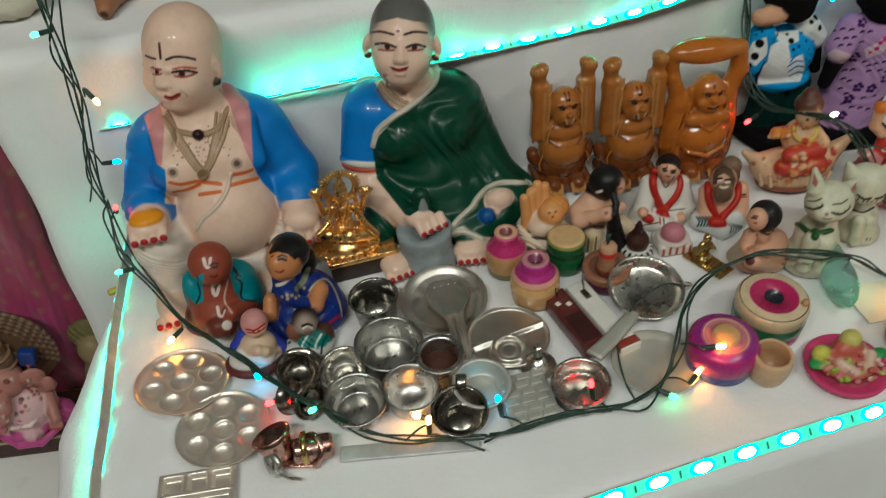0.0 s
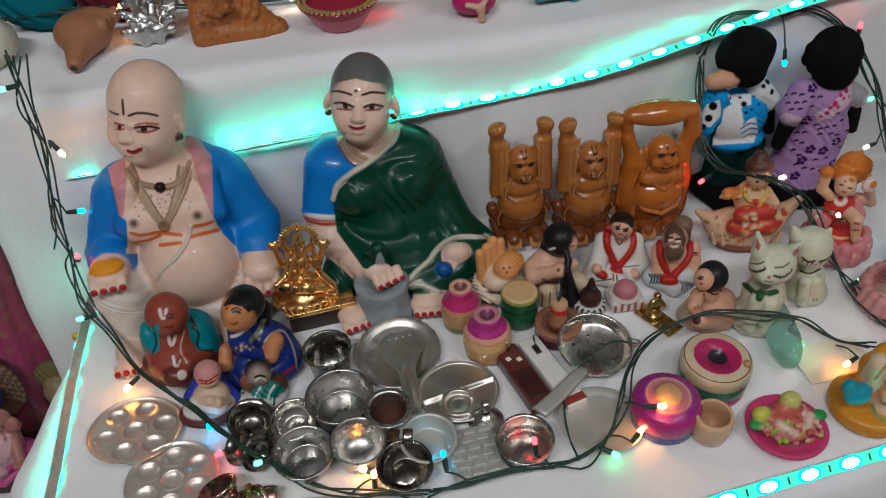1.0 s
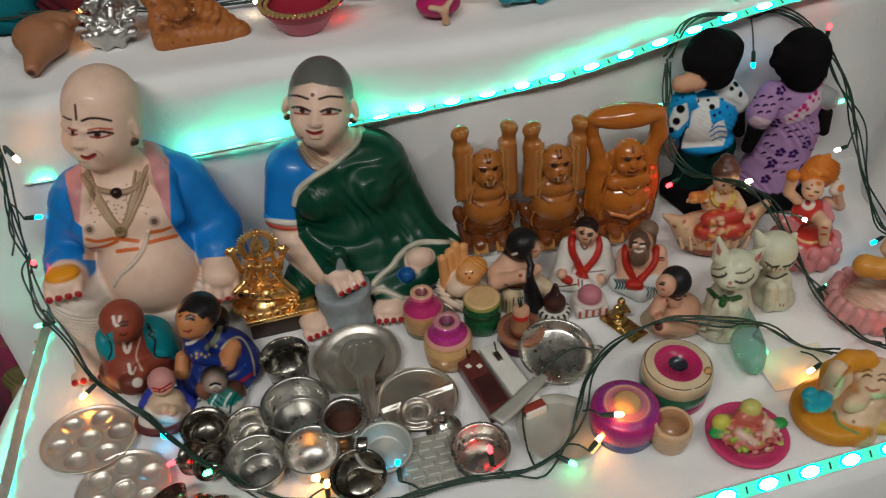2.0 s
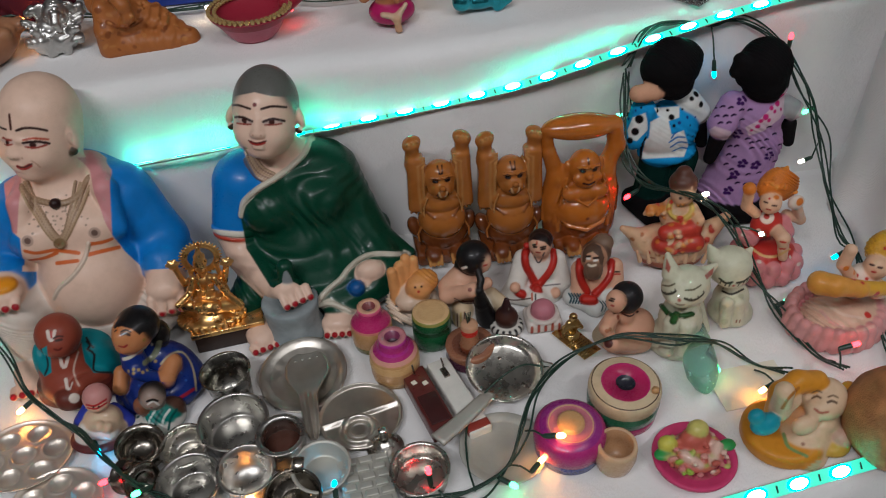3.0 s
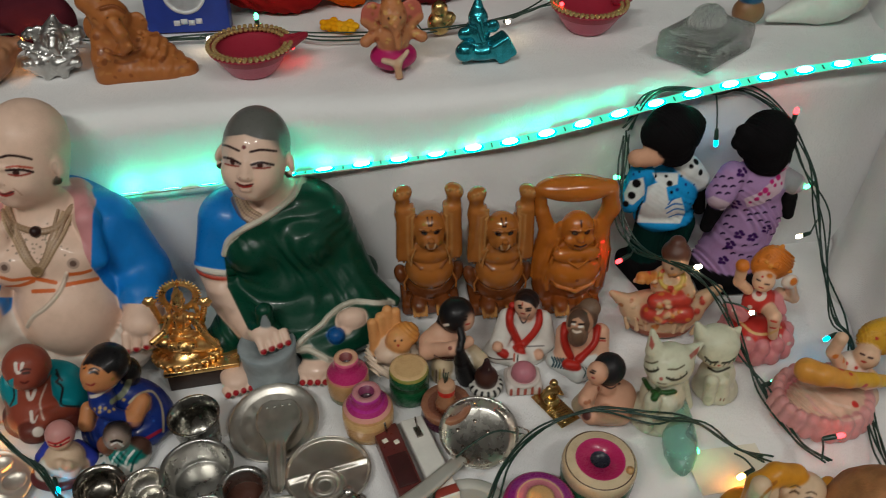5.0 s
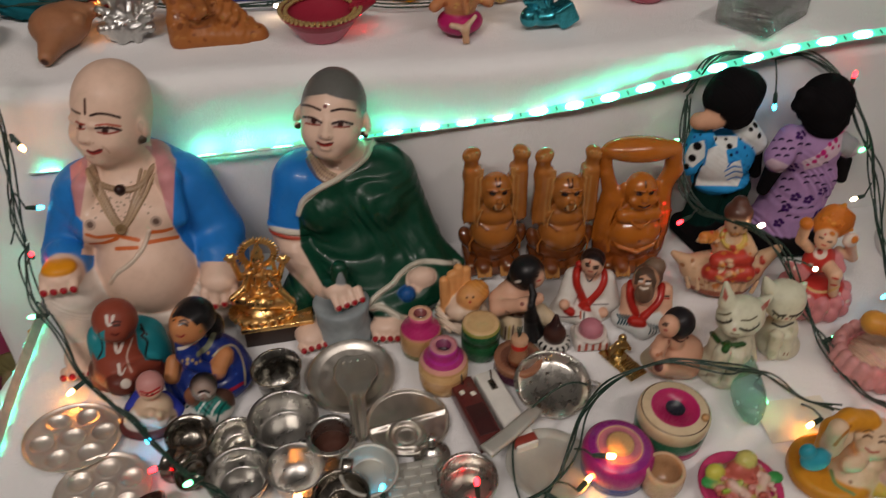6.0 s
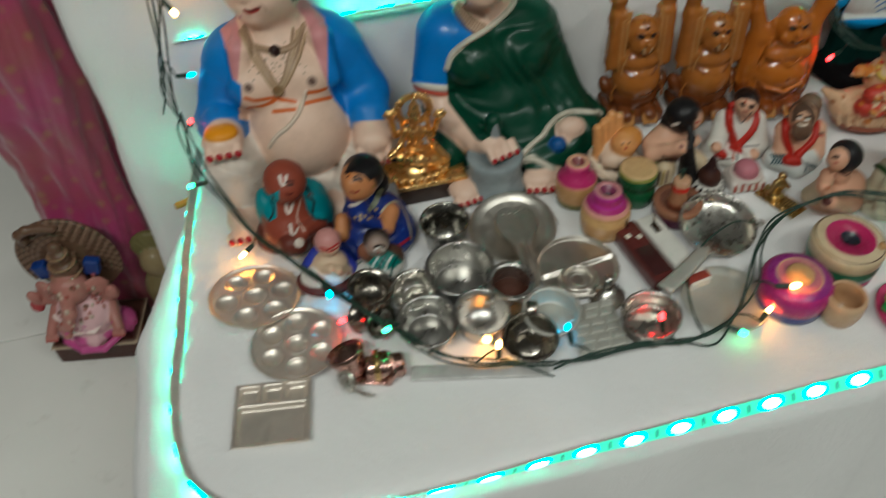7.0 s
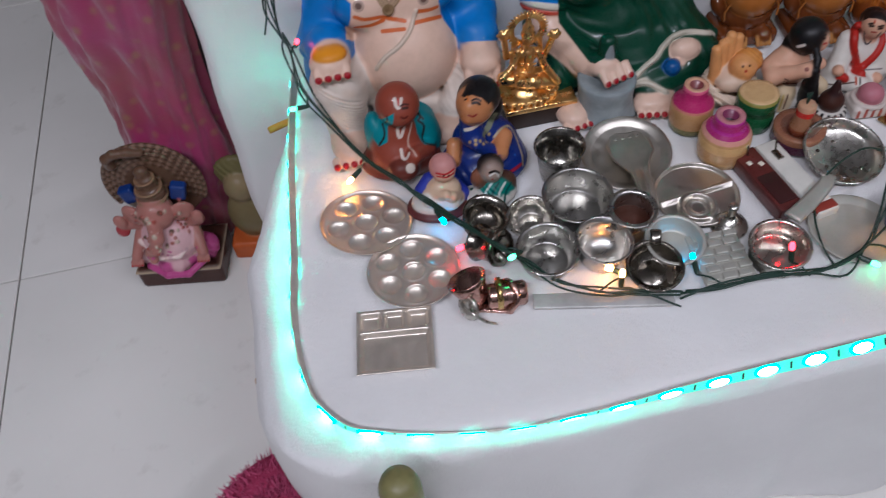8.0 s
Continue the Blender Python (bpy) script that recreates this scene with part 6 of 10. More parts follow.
    s += [limb((-0.0222, -0.004, 0.0113), (-0.0077, -0.02, 0.0078), 0.0085, 0.0070, ZC, 0.004), limb((0.0187, -0.004, -0.0037), (-0.0077, -0.02, 0.0072), 0.0100, 0.0075, ZC, 0.004), ball((0.001, 0.0, 0.008), (0.026, 0.017, 0.010), ZC, None, 0.004)]
    body, on = list(s), sight(s, eye)
    s = body
    for k in range(6):
        s += stroke(on, [(x + 0.0030 * k, z - 0.0010 * k) for x, z in [(-0.0234, 0.012), (-0.0198, 0.0051), (-0.0211, -0.0003)] ], 0.0008, (0.015, 0.07, 0.09)) + stroke(on, [(x + 0.0030 * k, z - 0.0014 * k) for x, z in [(0.0096, -0.0065), (0.014, -0.0138), (0.0133, -0.0196)] ], 0.0008, (0.015, 0.07, 0.09))
    s += relief(on, [(-0.0167, 0.0475), (-0.0137, 0.0296), (-0.0047, 0.0085)], 0.0030, STOLE) + relief(on, [(0.0138, 0.0386), (0.0146, 0.0202), (0.0031, 0.0034)], 0.0030, STOLE) + relief(on, [(-0.006, 0.0002), (0.0027, -0.0033)], 0.0042, STOLE)
    s += [patch(eye, [(-0.0129, 0.0459), (-0.0138, 0.0569), (-0.0114, 0.0637), (-0.0049, 0.0656), (0.0032, 0.0587), (0.0087, 0.0454), (0.0081, 0.036), (0.0049, 0.0397), (0.0027, 0.0487), (-0.0036, 0.0552), (-0.0089, 0.054), (-0.0095, 0.0444)], HB, -0.05, 0.03), patch(eye, [(-0.0074, 0.0384), (-0.0014, 0.0384), (0.0054, 0.0354), (0.0063, 0.0223), (0.0008, 0.021), (-0.0046, 0.027)], (0.15, 0.09, 0.06), -0.05, 0.0)]
    s += stroke(on, [(-0.009, 0.0508), (-0.0053, 0.0503)], 0.0009, INK) + stroke(on, [(-0.0016, 0.0472), (0.003, 0.0464)], 0.0009, INK) + stroke(on, [(-0.0082, 0.0484), (-0.0054, 0.0476)], 0.0008, OFF) + stroke(on, [(-0.0008, 0.0442), (0.0025, 0.0439)], 0.0008, OFF) + stroke(on, [(-0.0064, 0.0414), (-0.0024, 0.0386), (0.0018, 0.0386)], 0.0009, (0.62, 0.52, 0.42)) + stroke(on, [(0.018, 0.0257), (0.0239, 0.0241)], 0.0007, INK) + stroke(on, [(0.0184, 0.0228), (0.0249, 0.021)], 0.0007, (0.45, 0.05, 0.04))
    figure("bearded_man_figurine", s, 0.0007, CLAY, at(0.322, 0.472, 0, 0), "clay bearded man with a red stole", "figurine", group, soft=0.0004)

    # seated boy seen from the side
    eye, BS = (-0.323, -0.44, 0.521), (0.66, 0.38, 0.26)
    s = [ball((-0.0035, 0.0, 0.0544), (0.0128, 0.0128, 0.0130), (0.020, 0.018, 0.020), None, 0.002), ball((-0.0175, -0.008, 0.0609), (0.0078, 0.0085, 0.0100), BS, None, 0.003), ball((0.0042, 0.0, 0.0162), (0.0195, 0.0165, 0.0190), BS, None, 0.006), limb((-0.0045, -0.002, 0.0359), (-0.0049, -0.002, 0.0428), 0.0075, 0.0070, BS, 0.004)]
    s += [limb((0.0118, -0.002, 0.0241), (0.0071, -0.012, 0.0124), 0.0085, 0.0080, BS, 0.004), limb((-0.0171, -0.004, 0.0402), (-0.0279, -0.016, 0.0409), 0.0062, 0.0055, BS, 0.004), limb((0.0073, -0.012, 0.0109), (-0.0255, -0.024, 0.0314), 0.0085, 0.0070, BS, 0.004), limb((-0.0224, 0.0, 0.0162), (-0.0248, -0.01, 0.0344), 0.0080, 0.0070, (0.52, 0.44, 0.32), 0.004), ball((0.0, 0.0, 0.008), (0.024, 0.018, 0.010), BS, None, 0.004)]
    body, on = list(s), sight(s, eye)
    s = body + stroke(on, [(-0.0045, 0.036), (0.0029, 0.0311), (0.0079, 0.0345)], 0.0010, (0.05, 0.02, 0.02)) + stroke(on, [(-0.0178, 0.0555), (-0.0136, 0.0532)], 0.0008, INK) + stroke(on, [(-0.0164, 0.0571), (-0.0126, 0.055)], 0.0006, INK) + stroke(on, [(-0.0147, 0.0488), (-0.0124, 0.0475)], 0.0008, (0.42, 0.06, 0.05)) + dabs(on, [(-0.008, 0.0333)], 0.0020, (0.30, 0.09, 0.05)) + dabs(on, [(-0.0117, 0.0048)], 0.0040, (0.11, 0.035, 0.03)) + dabs(on, [(-0.0118, 0.0207), (-0.0148, 0.0199)], 0.0018, (0.42, 0.18, 0.10))
    figure("boy_figurine", s, 0.0007, CLAY, at(0.325, 0.412, 0, 0), "clay seated boy with black hair", "figurine", group, soft=0.0004)

    # baby in an open palm
    eye, FG, FR = (-0.16, -0.526, 0.521), (0.66, 0.33, 0.13), (0.66, 0.50, 0.38)
    s = [limb((0, 0.004, 0.006), (0, 0.004, 0.026), 0.010, 0.014, FR, 0.004), drum((0, 0.004, 0.004), 0.013, 0.008, 0.003, (0.55, 0.42, 0.30))]
    s += [limb((-0.0132, 0.002, 0.0241), (-0.0147, 0.006, 0.0531), 0.0052, 0.0042, FG, 0.002), limb((-0.0076, 0.004, 0.0221), (-0.007, 0.01, 0.0546), 0.0054, 0.0044, FG, 0.002), limb((-0.0015, 0.006, 0.0258), (-0.0006, 0.012, 0.0593), 0.0052, 0.0044, FG, 0.002), limb((0.0048, 0.006, 0.0296), (0.0064, 0.012, 0.0561), 0.0050, 0.0042, FG, 0.002)]
    s += [ball((0.0065, -0.004, 0.038), (0.0118, 0.0110, 0.0118), FG, None, 0.001), ball((0.0122, 0.0, 0.0403), (0.0120, 0.0110, 0.0105), (0.60, 0.27, 0.07), None, 0.001, (0.0005, (1, 0.4, 0.8), 0.004)), ball((-0.0003, -0.006, 0.0271), (0.0150, 0.0110, 0.0090), FR, None, 0.003), ring((-0.0002, -0.002, 0.0208), 0.0190, 0.0042, (0.72, 0.60, 0.48), (10, 0, 0), 0.002, wave=(0.0012, (1, 1, 0.3), 0.006, 0.01))]
    body, on = list(s), sight(s, eye)
    s = body + dabs(on, [(0.0051, 0.0351), (0.0109, 0.0345)], 0.0010, (0.06, 0.02, 0.01)) + dabs(on, [(0.0081, 0.0292)], 0.0012, LIP)
    figure("baby_in_hand_figurine", s, 0.0007, RESIN, at(0.162, 0.498, 0, 0), "resin baby lying in an open orange hand", "figurine", soft=0.0004)


small_figures()


def raised_statue(name, x, y, turn, monkey, label):
    G, D, L = (0.40, 0.150, 0.034), (0.17, 0.052, 0.014), (0.50, 0.25, 0.085)
    if not monkey:
        G, D = (0.47, 0.155, 0.024), (0.25, 0.070, 0.015)
    s = [block((0, 0.001, 0.008), (0.0275, 0.021, 0.008), 0.005, D, None, 0.005), ball((0, 0.001, 0.027), (0.0250, 0.0210, 0.017), D, None, 0.005, (0.0004, (1, 0, 0.4), 0.006))]
    s += [ball((sx * 0.0115, -0.018, 0.0140), (0.0085, 0.011, 0.0080), D, None, 0.002) for sx in (-1, 1)]
    s += [limb((sx * (0.0055 + 0.0036 * i), -0.0245, 0.0150), (sx * (0.0055 + 0.0036 * i), -0.0290, 0.0095), 0.0019, 0.0017, L, 0.0006) for sx in (-1, 1) for i in range(4)]
    s += [ball((0, -0.004, 0.047), (0.0225 if monkey else 0.0270, 0.0215, 0.0205), G, None, 0.003)]
    s += [ball((0, -0.003, 0.0675), (0.0205, 0.0170, 0.0135), G, None, 0.0015)]
    # hips and the loop of cloth at each side
    s += [ball((sx * 0.0250, 0.002, 0.034), (0.0070, 0.009, 0.0115), D, (0, sx * 20, 0), 0.002) for sx in (-1, 1)]
    s += [strand([(sx * 0.0205, -0.012, 0.044), (sx * 0.0240, -0.012, 0.036), (sx * 0.0235, -0.013, 0.028)], 0.0010, G, 0.0008) for sx in (-1, 1)]
    hz = 0.0935 if monkey else 0.0925
    s += [ball((0, -0.006, hz), (0.0148, 0.0145, 0.0165), G, None, 0.002), ball((0, -0.013, hz - 0.0085), (0.0120, 0.0095, 0.0085), G, None, 0.003)]
    s += [ball((sx * 0.0152, -0.004, hz - 0.001), (0.0032, 0.0045, 0.0075), G, None, 0.002) for sx in (-1, 1)]
    if monkey:
        s += [ball((0, -0.0190, hz - 0.0060), (0.0085, 0.0065, 0.0080), G, None, 0.002), ball((0, -0.0250, hz - 0.0010), (0.0028, 0.0024, 0.0024), G, None, 0.001)]
    else:
        s += [ball((0, -0.0215, hz - 0.0015), (0.0034, 0.0034, 0.0032), G, None, 0.0015)] + [ball((sx * 0.008, -0.017, hz - 0.005), (0.0055, 0.004, 0.0045), G, None, 0.002) for sx in (-1, 1)]
    s += [limb((sx * 0.002, -0.0205, hz + 0.0072), (sx * 0.0095, -0.0180, hz + 0.0070), 0.0016, 0.0013, G, 0.001) for sx in (-1, 1)]
    head = list(s)
    on = lambda a, b: trace(head, (a, -0.06, hz + b), (0, 1, 0), 0.07)
    s += [ball(on(sx * 0.0056, 0.0036), (0.0030, 0.0025, 0.0018), (0.018, 0.010, 0.008), paint=True) for sx in (-1, 1)]
    s += [strand([on(sx * 0.0020, 0.0062), on(sx * 0.0060, 0.0074), on(sx * 0.0098, 0.0058)], 0.0006, (0.04, 0.015, 0.008), paint=True) for sx in (-1, 1)]
    if monkey:
        for sx in (-1, 1):
            s += strand([on(sx * 0.0022, -0.0020), on(sx * 0.0052, -0.0080), on(sx * 0.0022, -0.0128)], 0.0007, (0.06, 0.018, 0.008), paint=True) + strand([on(sx * 0.0036, -0.0050), on(sx * 0.0020, -0.0105)], 0.0009, (0.60, 0.42, 0.22), paint=True)
        s += strand([on(-0.0020, 0.0150), on(-0.0012, 0.0100), on(0.0012, 0.0100), on(0.0020, 0.0150)], 0.0007, (0.02, 0.01, 0.01), paint=True)
    else:
        s += strand([on(-0.0050, -0.0078), on(0, -0.0092), on(0.0050, -0.0078)], 0.0010, (0.05, 0.012, 0.01), paint=True) + strand([on(0, 0.0135), on(0, 0.0095)], 0.0008, (0.04, 0.012, 0.01), paint=True)
    for sx in (-1, 1):
        if monkey:
            # raised arm, flat palm, and the sleeve that hangs from it in pleats
            s += [limb((sx * 0.0185, 0.0, 0.076), (sx * 0.0225, 0.0, 0.106), 0.0075, 0.0070, G, 0.003), limb((sx * 0.0225, 0.0, 0.106), (sx * 0.0220, -0.001, 0.126), 0.0070, 0.0064, G, 0.003)]
            s += [ball((sx * 0.0222, -0.002, 0.1290), (0.0082, 0.0066, 0.0046), G, (8, sx * 24, 0), 0.006)]
            s += [limb((sx * (0.0180 + 0.0036 * i), -0.0060, 0.1305 - 0.0010 * i), (sx * (0.0180 + 0.0040 * i), -0.0080, 0.1335 - 0.0012 * i), 0.0016, 0.0014, L, 0.001) for i in range(3)]
            s += [ball((sx * 0.0150, 0.001, 0.086), (0.0085, 0.0090, 0.0190), G, None, 0.003)]
            s += [block((sx * 0.0212, -0.002, 0.087), (0.0082, 0.0080, 0.0300), 0.005, G, (0, sx * -2, 0), 0.002)]
            for i in range(4):
                a, b = 0.0148 + 0.0042 * i, -0.0102 + 0.0009 * i * i
                s += strand([(sx * 0.0130, -0.0090, 0.110 + 0.0022 * i), (sx * a, b, 0.1070 + 0.0016 * i), (sx * (a + 0.0006), b, 0.085), (sx * (a + 0.0002), b, 0.060 - 0.0020 * i)], 0.0012, L, 0.0004)
            s += [strand([(sx * 0.0135, -0.0160, 0.078), (sx * 0.0170, -0.0145, 0.066), (sx * 0.0175, -0.0150, 0.058)], 0.0009, L, 0.0005)]
        else:
            # robe that falls in ridges from the shoulder
            s += [ball((sx * 0.0200, 0.002, 0.080), (0.0125, 0.0120, 0.0125), G, None, 0.004)]
            s += [ball((sx * 0.0265, 0.003, 0.058), (0.0095, 0.0130, 0.0330), G, (0, sx * -4, 0), 0.003), ball((sx * 0.024, 0.002, 0.026), (0.0110, 0.0150, 0.0200), D, None, 0.004)]
            for i in range(5):
                s += strand([(sx * (0.0165 + 0.0030 * i), -0.0100 + 0.0020 * i, 0.083), (sx * (0.0215 + 0.0034 * i), -0.0120 + 0.0030 * i, 0.060), (sx * (0.0235 + 0.0030 * i), -0.0125 + 0.0032 * i, 0.034)], 0.0016, G, 0.0006)
    if not monkey:
        # sack held overhead, and the arms that carry it
        s += [ball((-0.0045, 0.000, 0.1310), (0.0345, 0.0140, 0.0115), G, (0, 3, 0), 0.003), limb((0.0270, 0.001, 0.128), (0.0310, 0.002, 0.106), 0.0080, 0.0080, G, 0.004), limb((0.0310, 0.002, 0.106), (0.0220, 0.002, 0.082), 0.0080, 0.0085, G, 0.004)]
        s += [limb((-0.0340, 0.001, 0.128), (-0.0315, 0.002, 0.108), 0.0055, 0.0058, G, 0.003), limb((-0.0315, 0.002, 0.108), (-0.0230, 0.002, 0.082), 0.0065, 0.0085, G, 0.003)]
        s += strand([(-0.0270, -0.006, 0.048), (-0.016, -0.0200, 0.0375), (0, -0.0245, 0.0335), (0.016, -0.0200, 0.0375), (0.0270, -0.006, 0.048)], 0.0020, G, 0.0008)
        s += [ball((sx * 0.0105, -0.0145, 0.0690), (0.0110, 0.0065, 0.0075), G, None, 0.0012) for sx in (-1, 1)]
        s += [strand([(sx * 0.018, -0.0130, 0.078), (sx * 0.009, -0.0205, 0.066), (0, -0.0235, 0.060)], 0.0010, G, 0.0006) for sx in (-1, 1)]
        s += [ball(trace(s, (0, -0.06, 0.047), (0, 1, 0), 0.08), 0.0017, D, paint=True)]
    else:
        s += strand([(-0.0165, -0.0115, 0.062), (-0.009, -0.0195, 0.0575), (0, -0.0215, 0.0560), (0.009, -0.0195, 0.0575), (0.0165, -0.0115, 0.062)], 0.0010, D, 0.0008)
    figure(name, s, 0.0008, GLAZE, at(x, y, 0, turn), label, "statue", "glazed standing statues")


raised_statue("monkey_god_statue", 0.2110, 0.577, -6, True, "glazed brown monkey statue with both arms raised")
raised_statue("monkey_god_statue", 0.2730, 0.562, -6, True, "glazed brown monkey statue with both arms raised")
raised_statue("laughing_monk_statue", 0.3385, 0.550, -6, False, "glazed orange-brown laughing monk holding a bowl overhead")


def goddess_gold():
    t = thing("gold_goddess_stand", at(0.003, 0.528, 0, 0), "low dark stool with a gilt edge", "stand")
    part("top", slab(0.062, 0.034, 0.005, 0.0012, 0.018), GOLD, t)
    part("base", slab(0.058, 0.030, 0.018, 0.001), plain("dark_wood", (0.035, 0.018, 0.012), 0.4), t)
    g = (1, 1, 1)
    # lotus: a band of upright petals over a flared foot
    c = (-0.0076, 0.0, 0.0217)
    s = [ball(c, (0.0260, 0.0170, 0.0060), g, None, 0.002), ball((c[0], c[1], c[2] + 0.0065), (0.0285, 0.0190, 0.0040), g, None, 0.002), limb((c[0], c[1], 0.024), (c[0], c[1], c[2] - 0.004), 0.0150, 0.0180, g, 0.003), ball((c[0], c[1], 0.0255), (0.0240, 0.0160, 0.0040), g, None, 0.002)]
    for i in range(26):
        a = 2 * math.pi * i / 26
        x, y = math.cos(a), math.sin(a)
        s += [limb((c[0] + 0.0235 * x, 0.0155 * y, c[2] - 0.0050), (c[0] + 0.0285 * x, 0.0190 * y, c[2] + 0.0060), 0.0024, 0.0017, g, 0.0008)]
        if i % 2:
            s += [limb((c[0] + 0.0175 * x, 0.0120 * y, c[2] - 0.009), (c[0] + 0.0265 * x, 0.0180 * y, 0.0262), 0.0030, 0.0014, g, 0.0010)]
    # crossed legs, waist, chest, head and crown
    fold = (0.0004, (0.3, 0.2, 1), 0.0032, 0.02)
    s += [limb((-0.0258, -0.004, 0.0474), (-0.0015, -0.015, 0.0469), 0.0058, 0.0050, g, 0.002, fold), limb((0.0151, -0.004, 0.0346), (-0.0138, -0.015, 0.05), 0.0058, 0.0050, g, 0.002, fold), ball((-0.0052, -0.002, 0.0428), (0.0170, 0.0100, 0.0080), g, None, 0.003, fold)]
    s += [ball((-0.0069, 0.0, 0.0517), (0.0072, 0.0060, 0.0095), g, None, 0.003), ball((-0.006, 0.001, 0.0635), (0.0092, 0.0062, 0.0085), g, None, 0.003), ball((-0.0051, -0.001, 0.0807), (0.0048, 0.0050, 0.0058), g, None, 0.0015), limb((-0.0062, 0.0, 0.0728), (-0.0057, 0.0, 0.0768), 0.0030, 0.0030, g, 0.001)]
    s += [limb((-0.005, 0.0, 0.0854), (-0.0035, 0.002, 0.0984), 0.0052, 0.0014, g, 0.0015), ring((-0.0047, 0.0, 0.0847), 0.0048, 0.0011, g, (20, 0, 0), 0.0006), ring((-0.0043, 0.001, 0.0898), 0.0040, 0.0009, g, (20, 0, 0), 0.0006)]
    for path, r in (([(-0.0142, 0.001, 0.07), (-0.0219, 0.002, 0.0644), (-0.0248, -0.002, 0.0864)], 0.0026), ([(0.0029, 0.001, 0.0666), (0.0097, 0.002, 0.0582), (0.0152, -0.002, 0.0781)], 0.0026), ([(-0.0135, -0.002, 0.0709), (-0.0196, -0.006, 0.0591), (-0.0299, -0.012, 0.055)], 0.0028), ([(0.0028, -0.002, 0.0671), (0.0092, -0.006, 0.0521), (0.0188, -0.01, 0.0387)], 0.0028)):
        s += strand(path, r, g, 0.001)
    for q in ((-0.0252, -0.003, 0.0906), (0.0161, -0.003, 0.0819)):
        s += [ball(q, (0.0044, 0.0036, 0.0040), g, None, 0.001)] + [ball((q[0] + 0.0042 * math.cos(i * 1.05), q[1], q[2] + 0.0036 * math.sin(i * 1.05)), 0.0017, g, None, 0.0006) for i in range(6)]
    # garlands
    s += [strand([(-0.009, -0.006, 0.0776), (-0.0095, -0.009, 0.0699), (-0.0091, -0.009, 0.0577)], 0.0011, g, 0.0004), strand([(-0.0018, -0.006, 0.0756), (-0.0025, -0.009, 0.0679), (-0.0071, -0.009, 0.0571)], 0.0011, g, 0.0004), strand([(-0.0127, -0.007, 0.0627), (-0.0065, -0.009, 0.0604), (0.0, -0.007, 0.0596)], 0.0010, g, 0.0004)]
    h = (-0.004, 0.006, 0.0847)
    s += [ring(h, 0.0118, 0.0014, g, (90, 0, 0), 0.0005), ring(h, 0.0144, 0.0011, g, (90, 0, 0), 0.0005)]
    for i in range(34):
        a = 2 * math.pi * i / 34
        s += [limb((h[0] + 0.0130 * math.cos(a), h[1], h[2] + 0.0130 * math.sin(a)), (h[0] + 0.0170 * math.cos(a), h[1], h[2] + 0.0170 * math.sin(a)), 0.0011, 0.0008, g, 0.0005)]
    s += [limb((h[0] + sx * 0.0105, h[1], h[2] - 0.010), (h[0] + sx * 0.0150, h[1] - 0.002, c[2] + 0.006), 0.0020, 0.0024, g, 0.001) for sx in (-1, 1)]
    s += bumps(s, 36, (c[0] - 0.016, c[0] + 0.016), (c[2] + 0.012, c[2] + 0.04), [g], 0.0009, 61)
    figure("gold_goddess_statue", s, 0.0006, GOLD, at(0.0, 0.530, 0, 0), "gilt seated goddess statue with a round halo", "statue", floor=0.0232)


goddess_gold()


